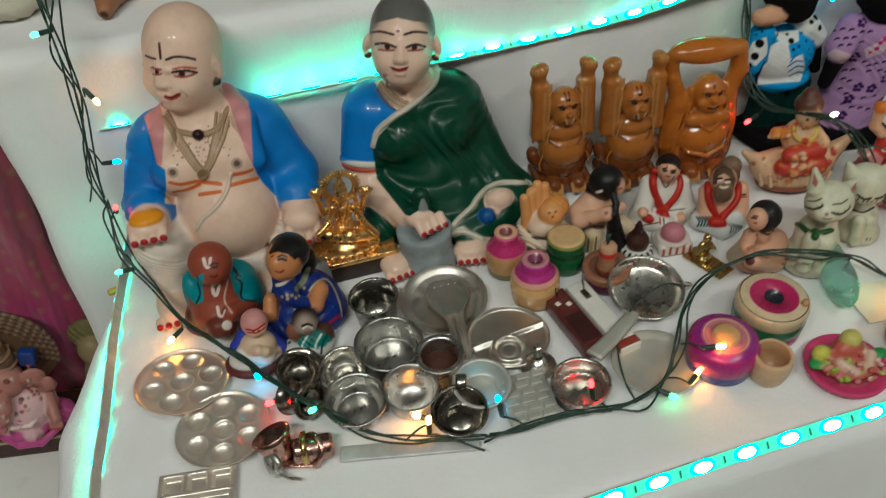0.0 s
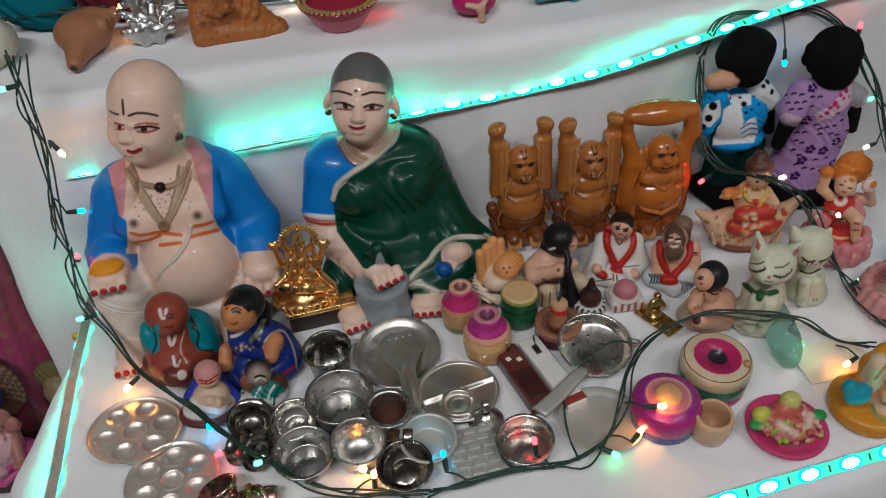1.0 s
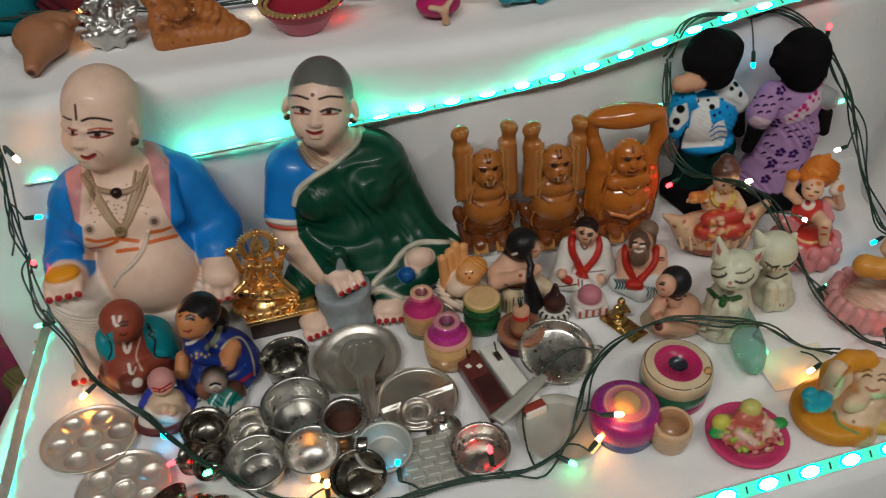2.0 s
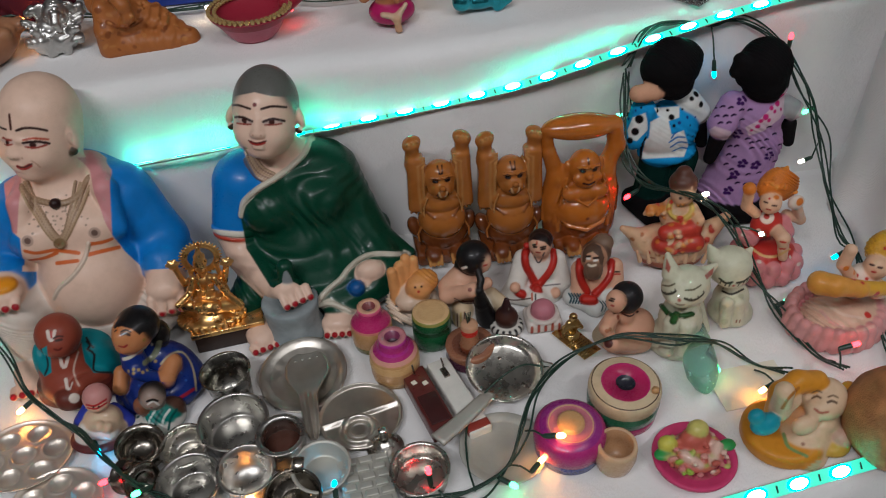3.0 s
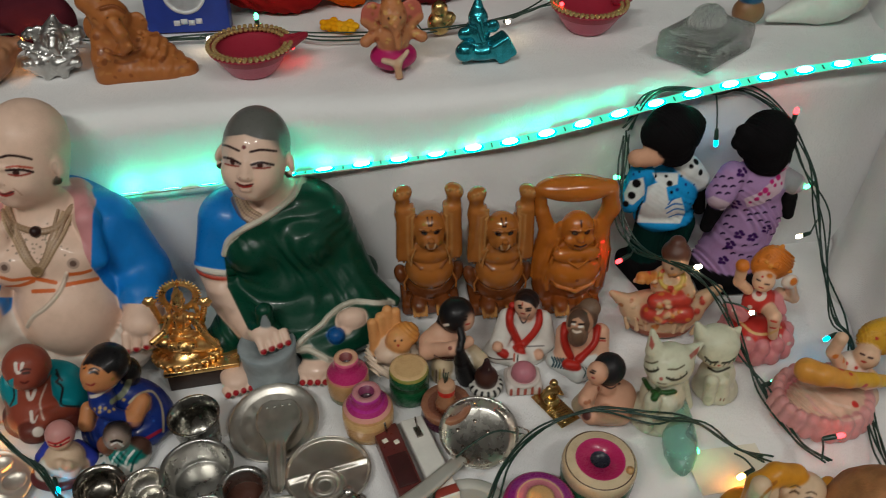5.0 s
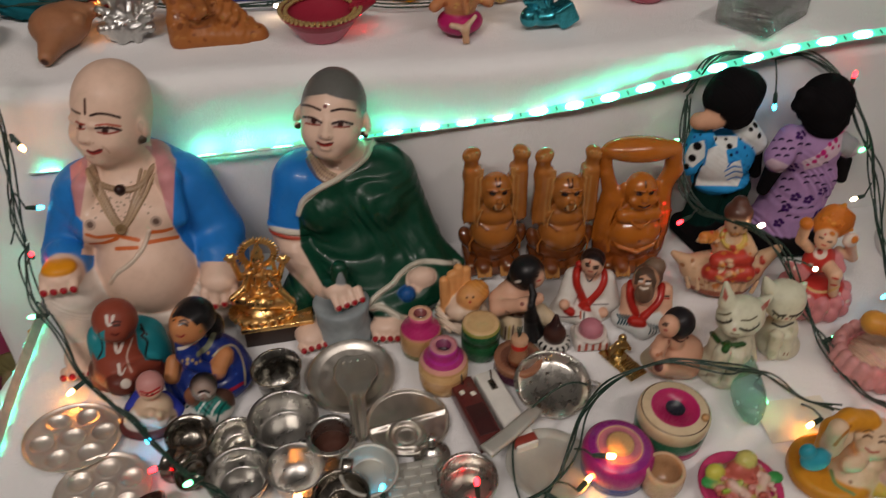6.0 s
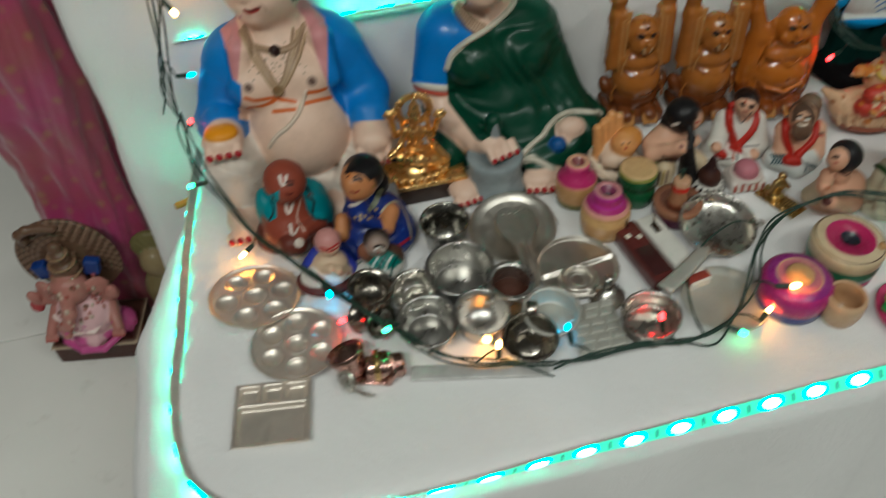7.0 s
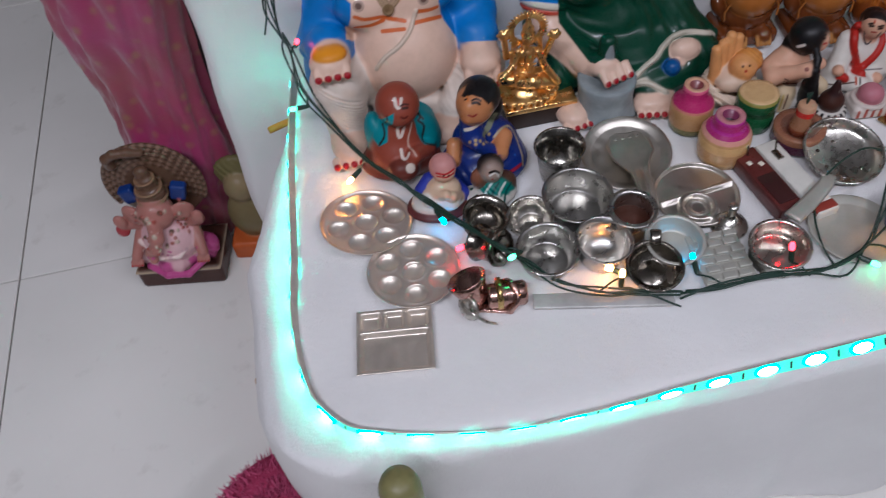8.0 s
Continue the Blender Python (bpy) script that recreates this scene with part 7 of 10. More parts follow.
def dolls():
    """Two dolls in printed clothes, with their dark hair turned to the viewer."""
    B, K, T = (0.02, 0.30, 0.62), (0.010, 0.009, 0.010), (0.004, 0.03, 0.025)
    S, W = (0.62, 0.36, 0.24), (0.66, 0.68, 0.66)
    rnd = random.Random(4)
    hair = (0.0005, (1, 0.6, 0.3), 0.006, 0.02)
    cloth = (0.0004, (0.6, 0.4, 0.7), 0.016, 0.04)
    eye = (-0.343, -0.588, 0.518)
    s = [block((-0.002, -0.006, 0.011), (0.032, 0.028, 0.011), 0.008, K, (0, 0, 10), 0.006), limb((-0.014, 0, 0.02), (-0.0102, 0.0, 0.0587), 0.015, 0.016, T, 0.004, (0.0010, (1, 0.5, 0), 0.007)), limb((0.012, 0, 0.02), (0.0159, 0.0, 0.0567), 0.015, 0.016, T, 0.004, (0.0010, (1, 0.5, 0), 0.007))]
    s += [ball((-0.0035, 0.0, 0.0917), (0.0305, 0.0220, 0.0290), B, None, 0.006, cloth), ball((-0.0021, -0.002, 0.0696), (0.0290, 0.0215, 0.0110), B, None, 0.004, cloth), limb((-0.0302, 0.0, 0.1174), (-0.0404, -0.004, 0.0922), 0.0120, 0.0110, B, 0.004, wave=cloth), limb((0.0131, 0.0, 0.1184), (0.0268, -0.002, 0.1054), 0.0130, 0.0105, W, 0.004, wave=cloth), limb((0.0286, 0.0, 0.1009), (0.0348, -0.002, 0.0702), 0.0070, 0.0055, K, 0.003)]
    s += [limb((-0.0409, -0.006, 0.1398), (-0.0262, -0.008, 0.1406), 0.0080, 0.0085, S, 0.003)]
    s += [ball((-0.0086, 0.0, 0.1586), (0.0250, 0.0235, 0.0260), K, None, 0.004, hair), ball((0.0045, 0.004, 0.1598), (0.0180, 0.0170, 0.0190), K, None, 0.004, hair), ball((-0.006, -0.004, 0.1425), (0.0180, 0.0170, 0.0140), K, None, 0.004, hair), ball((-0.0275, 0.0, 0.159), (0.0095, 0.0110, 0.0130), K, None, 0.004, hair), limb((0.014, 0.0, 0.1467), (0.0187, 0.002, 0.164), 0.006, 0.004, K, 0.004)]
    body, on = list(s), sight(s, eye)
    s = body + [patch(eye, [(-0.0269, 0.0627), (-0.023, 0.1029), (-0.0125, 0.1069), (-0.0044, 0.1033), (0.0018, 0.084), (0.0142, 0.086), (0.0219, 0.0677), (0.0191, 0.0548)], W), patch(eye, [(-0.0448, 0.0989), (-0.0408, 0.1118), (-0.0272, 0.1146), (-0.0236, 0.0949), (-0.0339, 0.0847), (-0.042, 0.0884)], W), patch(eye, [(-0.02, 0.1179), (0.0061, 0.1144), (0.0075, 0.1017), (-0.0028, 0.1), (-0.0149, 0.1082)], W)]
    s += [ball(on(x, z), r, K, paint=True) for (x, z), r in zip([(-0.0368, 0.0956), (-0.034, 0.1085), (-0.0413, 0.0868), (-0.0163, 0.1143), (-0.0006, 0.1038), (-0.0057, 0.1124), (0.0218, 0.1241), (0.0287, 0.1116), (0.0178, 0.1199)], (0.0036, 0.0040, 0.0030, 0.0022, 0.0028, 0.0016, 0.0032, 0.0030, 0.0022))]
    s += stroke(on, [(-0.0274, 0.0629), (-0.0281, 0.0781), (-0.0248, 0.0866)], 0.0016, K) + stroke(on, [(-0.0271, 0.114), (-0.0235, 0.103), (-0.0231, 0.0863)], 0.0012, (0.02, 0.25, 0.55))
    for line in ([(0.0008, 0.0755), (0.0086, 0.0796), (0.0169, 0.0774)], [(0.0028, 0.0695), (0.0113, 0.0735), (0.0203, 0.0705)], [(0.0058, 0.0645), (0.0146, 0.0665), (0.022, 0.0638)], [(0.0024, 0.0799), (0.0051, 0.0846), (0.0077, 0.086)]):
        s += stroke(on, line, 0.0008, (0.02, 0.16, 0.45))
    s += [ball(on(*p), rnd.uniform(0.0008, 0.0018), rnd.choice([K, (0.02, 0.05, 0.22)]), paint=True) for p in [(0.0095, 0.1103), (0.0161, 0.1002), (0.0205, 0.0903), (0.0194, 0.0797), (-0.0437, 0.1227), (-0.0384, 0.1189), (-0.0333, 0.1209), (-0.0446, 0.1113), (0.0255, 0.077), (0.0085, 0.0956), (0.0032, 0.0935), (0.0247, 0.0986), (0.022, 0.1313), (0.0297, 0.1213)] ]
    s += [patch(eye, [(-0.0442, 0.137), (-0.0346, 0.1487), (-0.0193, 0.1406), (-0.0159, 0.1276), (-0.0283, 0.124), (-0.0397, 0.13)], S, -0.05, 0.0)]
    figure("boy_doll", s, 0.0009, FABRIC, at(0.4385, 0.576, 0, 0), "doll in a blue printed shirt with black hair", "doll", "dressed dolls", soft=0.0005)
    P, F, M, PW = (0.40, 0.25, 0.44), (0.05, 0.012, 0.10), (0.50, 0.03, 0.18), (0.62, 0.48, 0.55)
    eye = (-0.412, -0.569, 0.518)
    s = [block((-0.004, -0.012, 0.010), (0.036, 0.026, 0.010), 0.007, K, (0, 0, -8), 0.006), limb((-0.004, 0, 0.014), (0.0108, 0.0, 0.0724), 0.0300, 0.0270, P, 0.006, (0.0011, (1, 0.3, 0), 0.010, 0.02)), ball((0.0074, 0.0, 0.1035), (0.0290, 0.0215, 0.0260), P, None, 0.006, cloth)]
    s += [limb((-0.0183, 0.0, 0.117), (-0.031, -0.006, 0.1024), 0.0135, 0.0130, P, 0.003, wave=cloth), limb((0.0311, 0.0, 0.1081), (0.0476, 0.0, 0.0992), 0.0120, 0.0100, PW, 0.003, wave=cloth), limb((-0.0302, -0.004, 0.089), (-0.0343, -0.002, 0.0638), 0.0085, 0.0060, K, 0.003), limb((0.0488, 0.002, 0.0826), (0.0533, 0.002, 0.0613), 0.0075, 0.0055, K, 0.003)]
    s += [ball((0.0062, 0.0, 0.1521), (0.0242, 0.0235, 0.0265), K, None, 0.004, hair), ball((0.0088, -0.004, 0.1359), (0.0200, 0.0185, 0.0165), K, None, 0.004, hair), ball((-0.0222, 0.0, 0.1519), (0.0058, 0.0065, 0.0062), K, None, 0.004), limb((-0.0181, 0.0, 0.1615), (-0.0117, 0.0, 0.1441), 0.008, 0.008, K, 0.004, hair)]
    body, on = list(s), sight(s, eye)
    s = body + [patch(eye, [(-0.0008, 0.0895), (0.0118, 0.0937), (0.0278, 0.1102), (0.035, 0.1243), (0.0438, 0.1141), (0.0354, 0.0909), (0.0206, 0.0805), (0.0052, 0.0785)], PW), patch(eye, [(-0.0395, 0.0949), (-0.0338, 0.0975), (-0.0151, 0.0873), (-0.013, 0.0795), (-0.022, 0.0794), (-0.0362, 0.0877)], PW), patch(eye, [(0.0348, 0.1163), (0.0491, 0.1239), (0.0565, 0.1006), (0.0511, 0.0858), (0.0378, 0.095)], (0.40, 0.40, 0.42))]
    s += [ball(on(*p), r, M, (0, 30, 0), paint=True) for p, r in zip([(0.032, 0.1162), (0.0286, 0.1092), (0.0234, 0.1051), (0.0279, 0.1004), (0.0193, 0.096), (0.0149, 0.0926), (0.0237, 0.0915), (0.0128, 0.0869), (0.0068, 0.0844), (0.0341, 0.1016)], (0.0028, 0.0030, 0.0022, 0.0018, 0.0030, 0.0022, 0.0020, 0.0024, 0.0016, 0.0016))]
    for x, z in [(-0.0101, 0.1198), (-0.0075, 0.0834), (0.0048, 0.0465), (0.0201, 0.0411), (-0.005, 0.0162), (0.0338, 0.0488), (0.0372, 0.0215), (-0.0016, 0.0347)]:
        s += [ball(on(x + 0.0036 * math.cos(k * 1.26), z + 0.0034 * math.sin(k * 1.26)), (0.0022, 0.0022, 0.0018), F, paint=True) for k in range(5)]
    for (x, z) in [(-0.0376, 0.1175), (-0.0294, 0.1175), (-0.0205, 0.1145), (-0.0336, 0.1081), (-0.0245, 0.1064), (-0.016, 0.1054), (-0.0287, 0.0998), (-0.0195, 0.0981), (-0.0084, 0.1094), (0.0003, 0.1078), (-0.0062, 0.0986), (0.0101, 0.0695), (0.0173, 0.0696), (0.026, 0.0695), (0.0336, 0.0743), (0.043, 0.0598), (0.0115, 0.0629), (0.0237, 0.0604), (0.0318, 0.0572), (-0.0128, 0.0613), (-0.0061, 0.0568), (-0.0135, 0.0503), (-0.0061, 0.0422), (0.0139, 0.0314), (0.0261, 0.0306), (0.0417, 0.0406), (0.0474, 0.0295), (-0.0067, 0.0308), (0.0036, 0.0235), (0.0134, 0.0198), (0.0233, 0.0159), (0.0325, 0.0157), (0.0462, 0.0093), (0.0468, 0.0195), (-0.0058, 0.0694), (-0.0132, 0.0709), (0.0045, 0.0752), (0.0256, 0.0836)]:
        s += stroke(on, [(x - 0.0022, z), (x, z + 0.0008), (x + 0.0022, z)], 0.0008, (0.02, 0.008, 0.04))
    figure("girl_doll", s, 0.0009, FABRIC, at(0.507, 0.557, 0, 0), "doll in a mauve printed dress with black hair", "doll", "dressed dolls", soft=0.0005)


dolls()


def cats():
    C, D, INK, PK = (0.60, 0.59, 0.45), (0.46, 0.48, 0.34), (0.05, 0.045, 0.03), (0.42, 0.13, 0.10)
    eye = (-0.269, -0.409, 0.518)
    s = [ball((-0.0078, -0.01, 0.0778), (0.0190, 0.0165, 0.0170), C, None, 0.004), ball((-0.0159, -0.02, 0.0766), (0.0110, 0.0080, 0.0070), C, None, 0.004), limb((-0.0196, -0.006, 0.0911), (-0.0228, -0.002, 0.1074), 0.0075, 0.0020, C, 0.003), limb((0.0067, -0.006, 0.0806), (0.0209, -0.002, 0.0843), 0.0078, 0.0020, C, 0.003)]
    s += [ball((-0.0005, 0.0, 0.0315), (0.0180, 0.0165, 0.0230), C, None, 0.006), ball((-0.0006, 0.0, 0.0109), (0.0235, 0.0210, 0.0180), C, None, 0.006), ball((0, 0, 0.008), (0.0235, 0.0220, 0.010), C, None, 0.005)]
    s += [limb((-0.0171, -0.014, 0.0444), (-0.0206, -0.018, 0.0194), 0.0068, 0.0062, C, 0.003), limb((-0.0032, -0.014, 0.0364), (-0.0065, -0.02, 0.0152), 0.0068, 0.0062, C, 0.003)] + [limb((0.0271, 0.004, 0.007), (0.0209, 0.008, 0.0337), 0.0050, 0.0040, C, 0.003)]
    body, on = list(s), sight(s, eye)
    s = body + [patch(eye, [(-0.0222, 0.1021), (-0.0173, 0.0909), (-0.0183, 0.0854), (-0.0218, 0.0906)], PK, -0.05, 0.02), patch(eye, [(0.0139, 0.0733), (0.0214, 0.0809), (0.0211, 0.0729), (0.0165, 0.0681)], PK, -0.05, 0.02)]
    for line in ([(-0.023, 0.0689), (-0.0181, 0.063), (-0.0129, 0.0616), (-0.0099, 0.0631)], [(-0.0006, 0.0521), (0.0061, 0.0479), (0.012, 0.0486), (0.0161, 0.0529)]):
        s += stroke(on, line, 0.0009, INK)
        s += [q for x, z in line[1:] for q in stroke(on, [(x, z + 0.001), (x - 0.001, z + 0.0028)], 0.00035, INK)]
    s += stroke(on, [(-0.0219, 0.0738), (-0.0163, 0.0708), (-0.0117, 0.0719)], 0.0006, (0.12, 0.10, 0.06)) + stroke(on, [(-0.0011, 0.0615), (0.0065, 0.0601), (0.012, 0.0632)], 0.0006, (0.12, 0.10, 0.06)) + [ball(on(*p), 0.0014, PK, paint=True) for p in [(-0.0053, 0.0518)] ] + stroke(on, [(-0.0078, 0.0487), (-0.0045, 0.0461), (-0.0001, 0.0449)], 0.0006, (0.20, 0.16, 0.10))
    s += relief(on, [(-0.0196, 0.0519), (-0.0112, 0.0386), (0.0002, 0.0329), (0.0104, 0.0324)], 0.0018, (0.03, 0.10, 0.03)) + relief(on, [(-0.0054, 0.0361), (-0.0069, 0.0293)], 0.0026, (0.03, 0.12, 0.03))
    s += flecks(body, 30, (-0.020, 0.020), (0.0, 0.060), [(0.50, 0.50, 0.36), (0.64, 0.62, 0.50)], 0.0026, 50)
    figure("cat_figurine", s, 0.0008, RESIN, at(0.364, 0.397, 0, 0), "pale green-white sitting cat with a green bow", "figurine", "cat figurines", soft=0.0004)
    eye = (-0.327, -0.426, 0.518)
    s = [ball((-0.0138, -0.006, 0.0668), (0.0182, 0.0165, 0.0165), C, None, 0.004), ball((-0.0151, -0.016, 0.0617), (0.0120, 0.0080, 0.0075), C, None, 0.004), limb((-0.0274, -0.002, 0.078), (-0.0319, 0.0, 0.0869), 0.0065, 0.0020, C, 0.003), limb((0.0009, -0.002, 0.0686), (0.0072, 0.0, 0.0736), 0.0065, 0.0020, C, 0.003)]
    s += [ball((0.0004, 0.002, 0.0188), (0.0155, 0.0145, 0.0190), C, None, 0.006), ball((0.0039, 0.002, 0.001), (0.0185, 0.0170, 0.0140), C, None, 0.006), ball((0, 0, 0.007), (0.0185, 0.0170, 0.008), C, None, 0.005), limb((-0.013, -0.012, 0.0299), (-0.0126, -0.014, 0.009), 0.0056, 0.0050, C, 0.003), limb((-0.0023, -0.012, 0.0269), (0.0007, -0.014, 0.0064), 0.0056, 0.0050, C, 0.003)]
    body, on = list(s), sight(s, eye)
    s = body + stroke(on, [(-0.0169, 0.0476), (-0.0098, 0.0402), (-0.004, 0.0394)], 0.0010, INK) + stroke(on, [(0.0009, 0.0373), (0.0073, 0.0372), (0.0121, 0.0415)], 0.0010, INK) + [ball(on(*p), 0.0012, PK, paint=True) for p in [(-0.0018, 0.0348)] ] + stroke(on, [(-0.0109, 0.0324), (-0.001, 0.0256), (0.0097, 0.0285)], 0.0008, INK)
    s += [q for x, z in [(-0.0149, 0.0439), (-0.0097, 0.0393), (-0.0052, 0.0389), (0.0036, 0.0366), (0.0079, 0.037), (0.0113, 0.0393)] for q in stroke(on, [(x, z), (x - 0.001, z - 0.0035)], 0.0005, INK)] + [q for x, z in [(-0.0033, -0.0083), (-0.0003, -0.0101), (0.0101, -0.0122), (0.0136, -0.0133)] for q in stroke(on, [(x, z), (x, z + 0.003)], 0.0005, (0.25, 0.10, 0.07))]
    s += flecks(body, 24, (-0.018, 0.018), (0.0, 0.050), [(0.50, 0.50, 0.36), (0.64, 0.62, 0.50)], 0.0024, 51)
    figure("cat_figurine", s, 0.0008, RESIN, at(0.422, 0.414, 0, 0), "pale sitting kitten with closed eyes", "figurine", "cat figurines", soft=0.0004)


cats()


def deities():
    OR, CR, RD, PKL, CW = (0.62, 0.20, 0.03), (0.68, 0.45, 0.31), (0.52, 0.045, 0.035), (0.60, 0.24, 0.25), (0.70, 0.60, 0.52)
    eye = (-0.387, -0.47, 0.518)
    s = [drum((0, 0, 0.006), 0.026, 0.012, 0.004, PKL, None, 0.003)]
    for row, (rr, z, n) in enumerate(((0.0285, 0.010, 13), (0.0265, 0.019, 12))):
        s += [ball((rr * math.cos(k), rr * 0.88 * math.sin(k), z), (0.0068, 0.0068, 0.0088), PKL, None, 0.0016) for k in [2 * math.pi * (i + 0.5 * row) / n for i in range(n)]]
    fold = (0.0006, (0.7, 0.3, 0.8), 0.008, 0.02)
    s += [ball((-0.0004, -0.002, 0.0233), (0.0235, 0.0190, 0.0125), RD, None, 0.004, fold), limb((-0.0202, 0.0, 0.0408), (-0.0349, 0.002, 0.0527), 0.0070, 0.0035, PKL, 0.003, fold), ball((-0.0061, 0.002, 0.0537), (0.0140, 0.0105, 0.0150), RD, None, 0.004), limb((-0.0018, -0.01, 0.0525), (-0.0029, -0.02, 0.0531), 0.0062, 0.0058, CR, 0.003), limb((-0.0029, -0.02, 0.0531), (0.0001, -0.022, 0.0329), 0.0055, 0.0040, CR, 0.002), limb((0.0084, 0.0, 0.0559), (0.0112, -0.006, 0.0462), 0.0060, 0.0065, PKL, 0.003)]
    s += [ball((-0.0115, -0.004, 0.0819), (0.0092, 0.0090, 0.0100), CR, None, 0.002), ball((-0.0005, 0.006, 0.0907), (0.0185, 0.0120, 0.0150), OR, None, 0.003, (0.0012, (1, 0.4, 1), 0.006, 0.03)), ball((-0.0016, 0.008, 0.0976), (0.0100, 0.0085, 0.0090), OR, None, 0.003)]
    for path in ([(-0.0194, 0.002, 0.0685), (-0.0302, 0.002, 0.0793), (-0.0338, -0.002, 0.0979)], [(0.0128, 0.002, 0.0592), (0.0271, 0.0, 0.0515), (0.0148, -0.004, 0.0737)]):
        s += strand(path, 0.0046, CR, 0.0015)
    s += [ball((-0.0342, -0.002, 0.1008), 0.0056, OR, None, 0.001), ball((0.0125, -0.006, 0.078), (0.0075, 0.0045, 0.0070), CW, None, 0.001)]
    body, on = list(s), sight(s, eye)
    s = body + [ball(on(*p), 0.0062, CW, paint=True) for p in [(-0.008, 0.0628)] ] + [ball(on(*p), 0.0026, RD, paint=True) for p in [(-0.0089, 0.0638)] ] + [ball(on(*p), 0.0036, OR, paint=True) for p in [(0.0219, 0.0714), (-0.0247, 0.0844)] ]
    s += stroke(on, [(-0.0155, 0.0813), (-0.0117, 0.0789)], 0.0007, (0.06, 0.02, 0.02)) + stroke(on, [(-0.0061, 0.0746), (-0.0017, 0.0729)], 0.0007, (0.06, 0.02, 0.02)) + stroke(on, [(-0.0108, 0.0719), (-0.007, 0.0699)], 0.0008, LIP) + [ball(on(*p), 0.0010, RD, paint=True) for p in [(-0.0107, 0.0832)] ]
    s += stroke(on, [(-0.0183, 0.0322), (-0.003, 0.0172), (0.0121, 0.0121), (0.0248, 0.0174)], 0.0011, (0.66, 0.42, 0.18)) + stroke(on, [(0.0122, 0.0288), (0.0177, 0.0262)], 0.0010, RD) + stroke(on, [(0.0136, 0.0202), (0.0189, 0.0184)], 0.0010, RD) + [ball(on(*p), 0.0020, CW, paint=True) for p in [(-0.0136, 0.0492), (-0.0255, 0.0579), (-0.0286, 0.0488), (0.0276, 0.0061), (-0.0049, 0.0101), (0.0395, -0.0056)] ]
    s += bumps(body, 26, (-0.018, 0.018), (0.085, 0.115), [OR, (0.66, 0.28, 0.05)], 0.0018, 63)
    figure("lotus_goddess_figurine", s, 0.0008, RESIN, at(0.482, 0.458, 0, 0), "resin goddess in red on a pink lotus", "figurine", "lotus goddesses", soft=0.0004)
    # goddess with a long veena across her lap
    YL, SK = (0.64, 0.36, 0.035), (0.66, 0.46, 0.35)
    eye = (-0.403, -0.39, 0.518)
    s = [drum((0, 0, 0.006), 0.036, 0.012, 0.004, PKL, None, 0.003)]
    for row, (rr, z, n) in enumerate(((0.0385, 0.008, 24), (0.0360, 0.016, 23))):
        s += [ball((rr * math.cos(k), rr * 0.86 * math.sin(k), z), (0.0054, 0.0054, 0.0080), (0.62, 0.31, 0.30), None, 0.0020) for k in [2 * math.pi * (i + 0.5 * row) / n for i in range(n)]]
    fold = (0.0010, (1, 0.5, 0.3), 0.010, 0.02)
    s += [ball((0.0041, -0.004, 0.0126), (0.0335, 0.0260, 0.0150), SK, None, 0.006, fold), ball((0.0164, 0.002, 0.0438), (0.0150, 0.0115, 0.0165), CW, None, 0.004), ball((0.0356, 0.0, 0.01), (0.0150, 0.0150, 0.0130), SK, None, 0.005, fold)]
    s += [ball((0.0234, -0.002, 0.0599), (0.0100, 0.0098, 0.0108), CR, None, 0.002), ball((0.0413, 0.008, 0.0685), (0.0205, 0.0130, 0.0160), YL, None, 0.003, (0.0012, (1, 0.4, 1), 0.006, 0.03)), ball((0.0487, 0.01, 0.0743), (0.0110, 0.0090, 0.0100), YL, None, 0.003)]
    s += strand([(0.0043, 0.0, 0.0528), (-0.0076, 0.0, 0.0692), (-0.0053, 0.0, 0.0841)], 0.0050, CR, 0.0015) + strand([(0.0308, 0.0, 0.0398), (0.0381, -0.01, 0.0353), (0.0111, -0.022, 0.0522)], 0.0048, CR, 0.0015)
    s += strand([(-0.0385, -0.014, 0.0707), (-0.0317, -0.022, 0.0726), (-0.0118, -0.026, 0.0672)], 0.0098, (0.64, 0.30, 0.06), 0.003, rb=0.0068) + strand([(-0.0118, -0.026, 0.0672), (0.0139, -0.024, 0.0584), (0.0557, -0.016, 0.037)], 0.0066, YL, 0.002, rb=0.0042)
    body, on = list(s), sight(s, eye)
    s = body + [ball(on(*p), 0.0030, RD, paint=True) for p in [(0.0362, -0.0011), (0.0052, 0.0498), (0.0366, 0.0222)] ] + [ball(on(*p), 0.0026, OR, paint=True) for p in [(-0.0034, 0.0636), (0.0058, 0.0581)] ] + stroke(on, [(0.0186, 0.0624), (0.0229, 0.0598)], 0.0008, (0.06, 0.02, 0.02)) + stroke(on, [(0.0279, 0.0562), (0.0324, 0.0542)], 0.0008, (0.06, 0.02, 0.02)) + stroke(on, [(0.0233, 0.0528), (0.0271, 0.051)], 0.0009, LIP)
    s += stroke(on, [(-0.015, 0.0202), (0.0045, -0.0021), (0.0294, -0.0182), (0.0467, -0.019)], 0.0014, (0.66, 0.42, 0.36)) + stroke(on, [(-0.0105, 0.0271), (0.0076, 0.0096), (0.0316, -0.0037)], 0.0012, (0.70, 0.54, 0.44)) + [ball(on(*p), 0.0016, RD, paint=True) for p in [(0.0208, 0.0456), (0.0173, 0.0415), (0.0098, 0.0532), (0.0279, 0.0768), (0.0344, 0.0807)] ]
    s += bumps(body, 26, (0.018, 0.060), (0.080, 0.120), [YL, (0.66, 0.42, 0.06)], 0.0020, 67)
    figure("veena_goddess_figurine", s, 0.0009, RESIN, at(0.498, 0.378, 0, 0), "cream resin goddess with a yellow lute on a pink lotus", "figurine", "lotus goddesses", soft=0.0004)
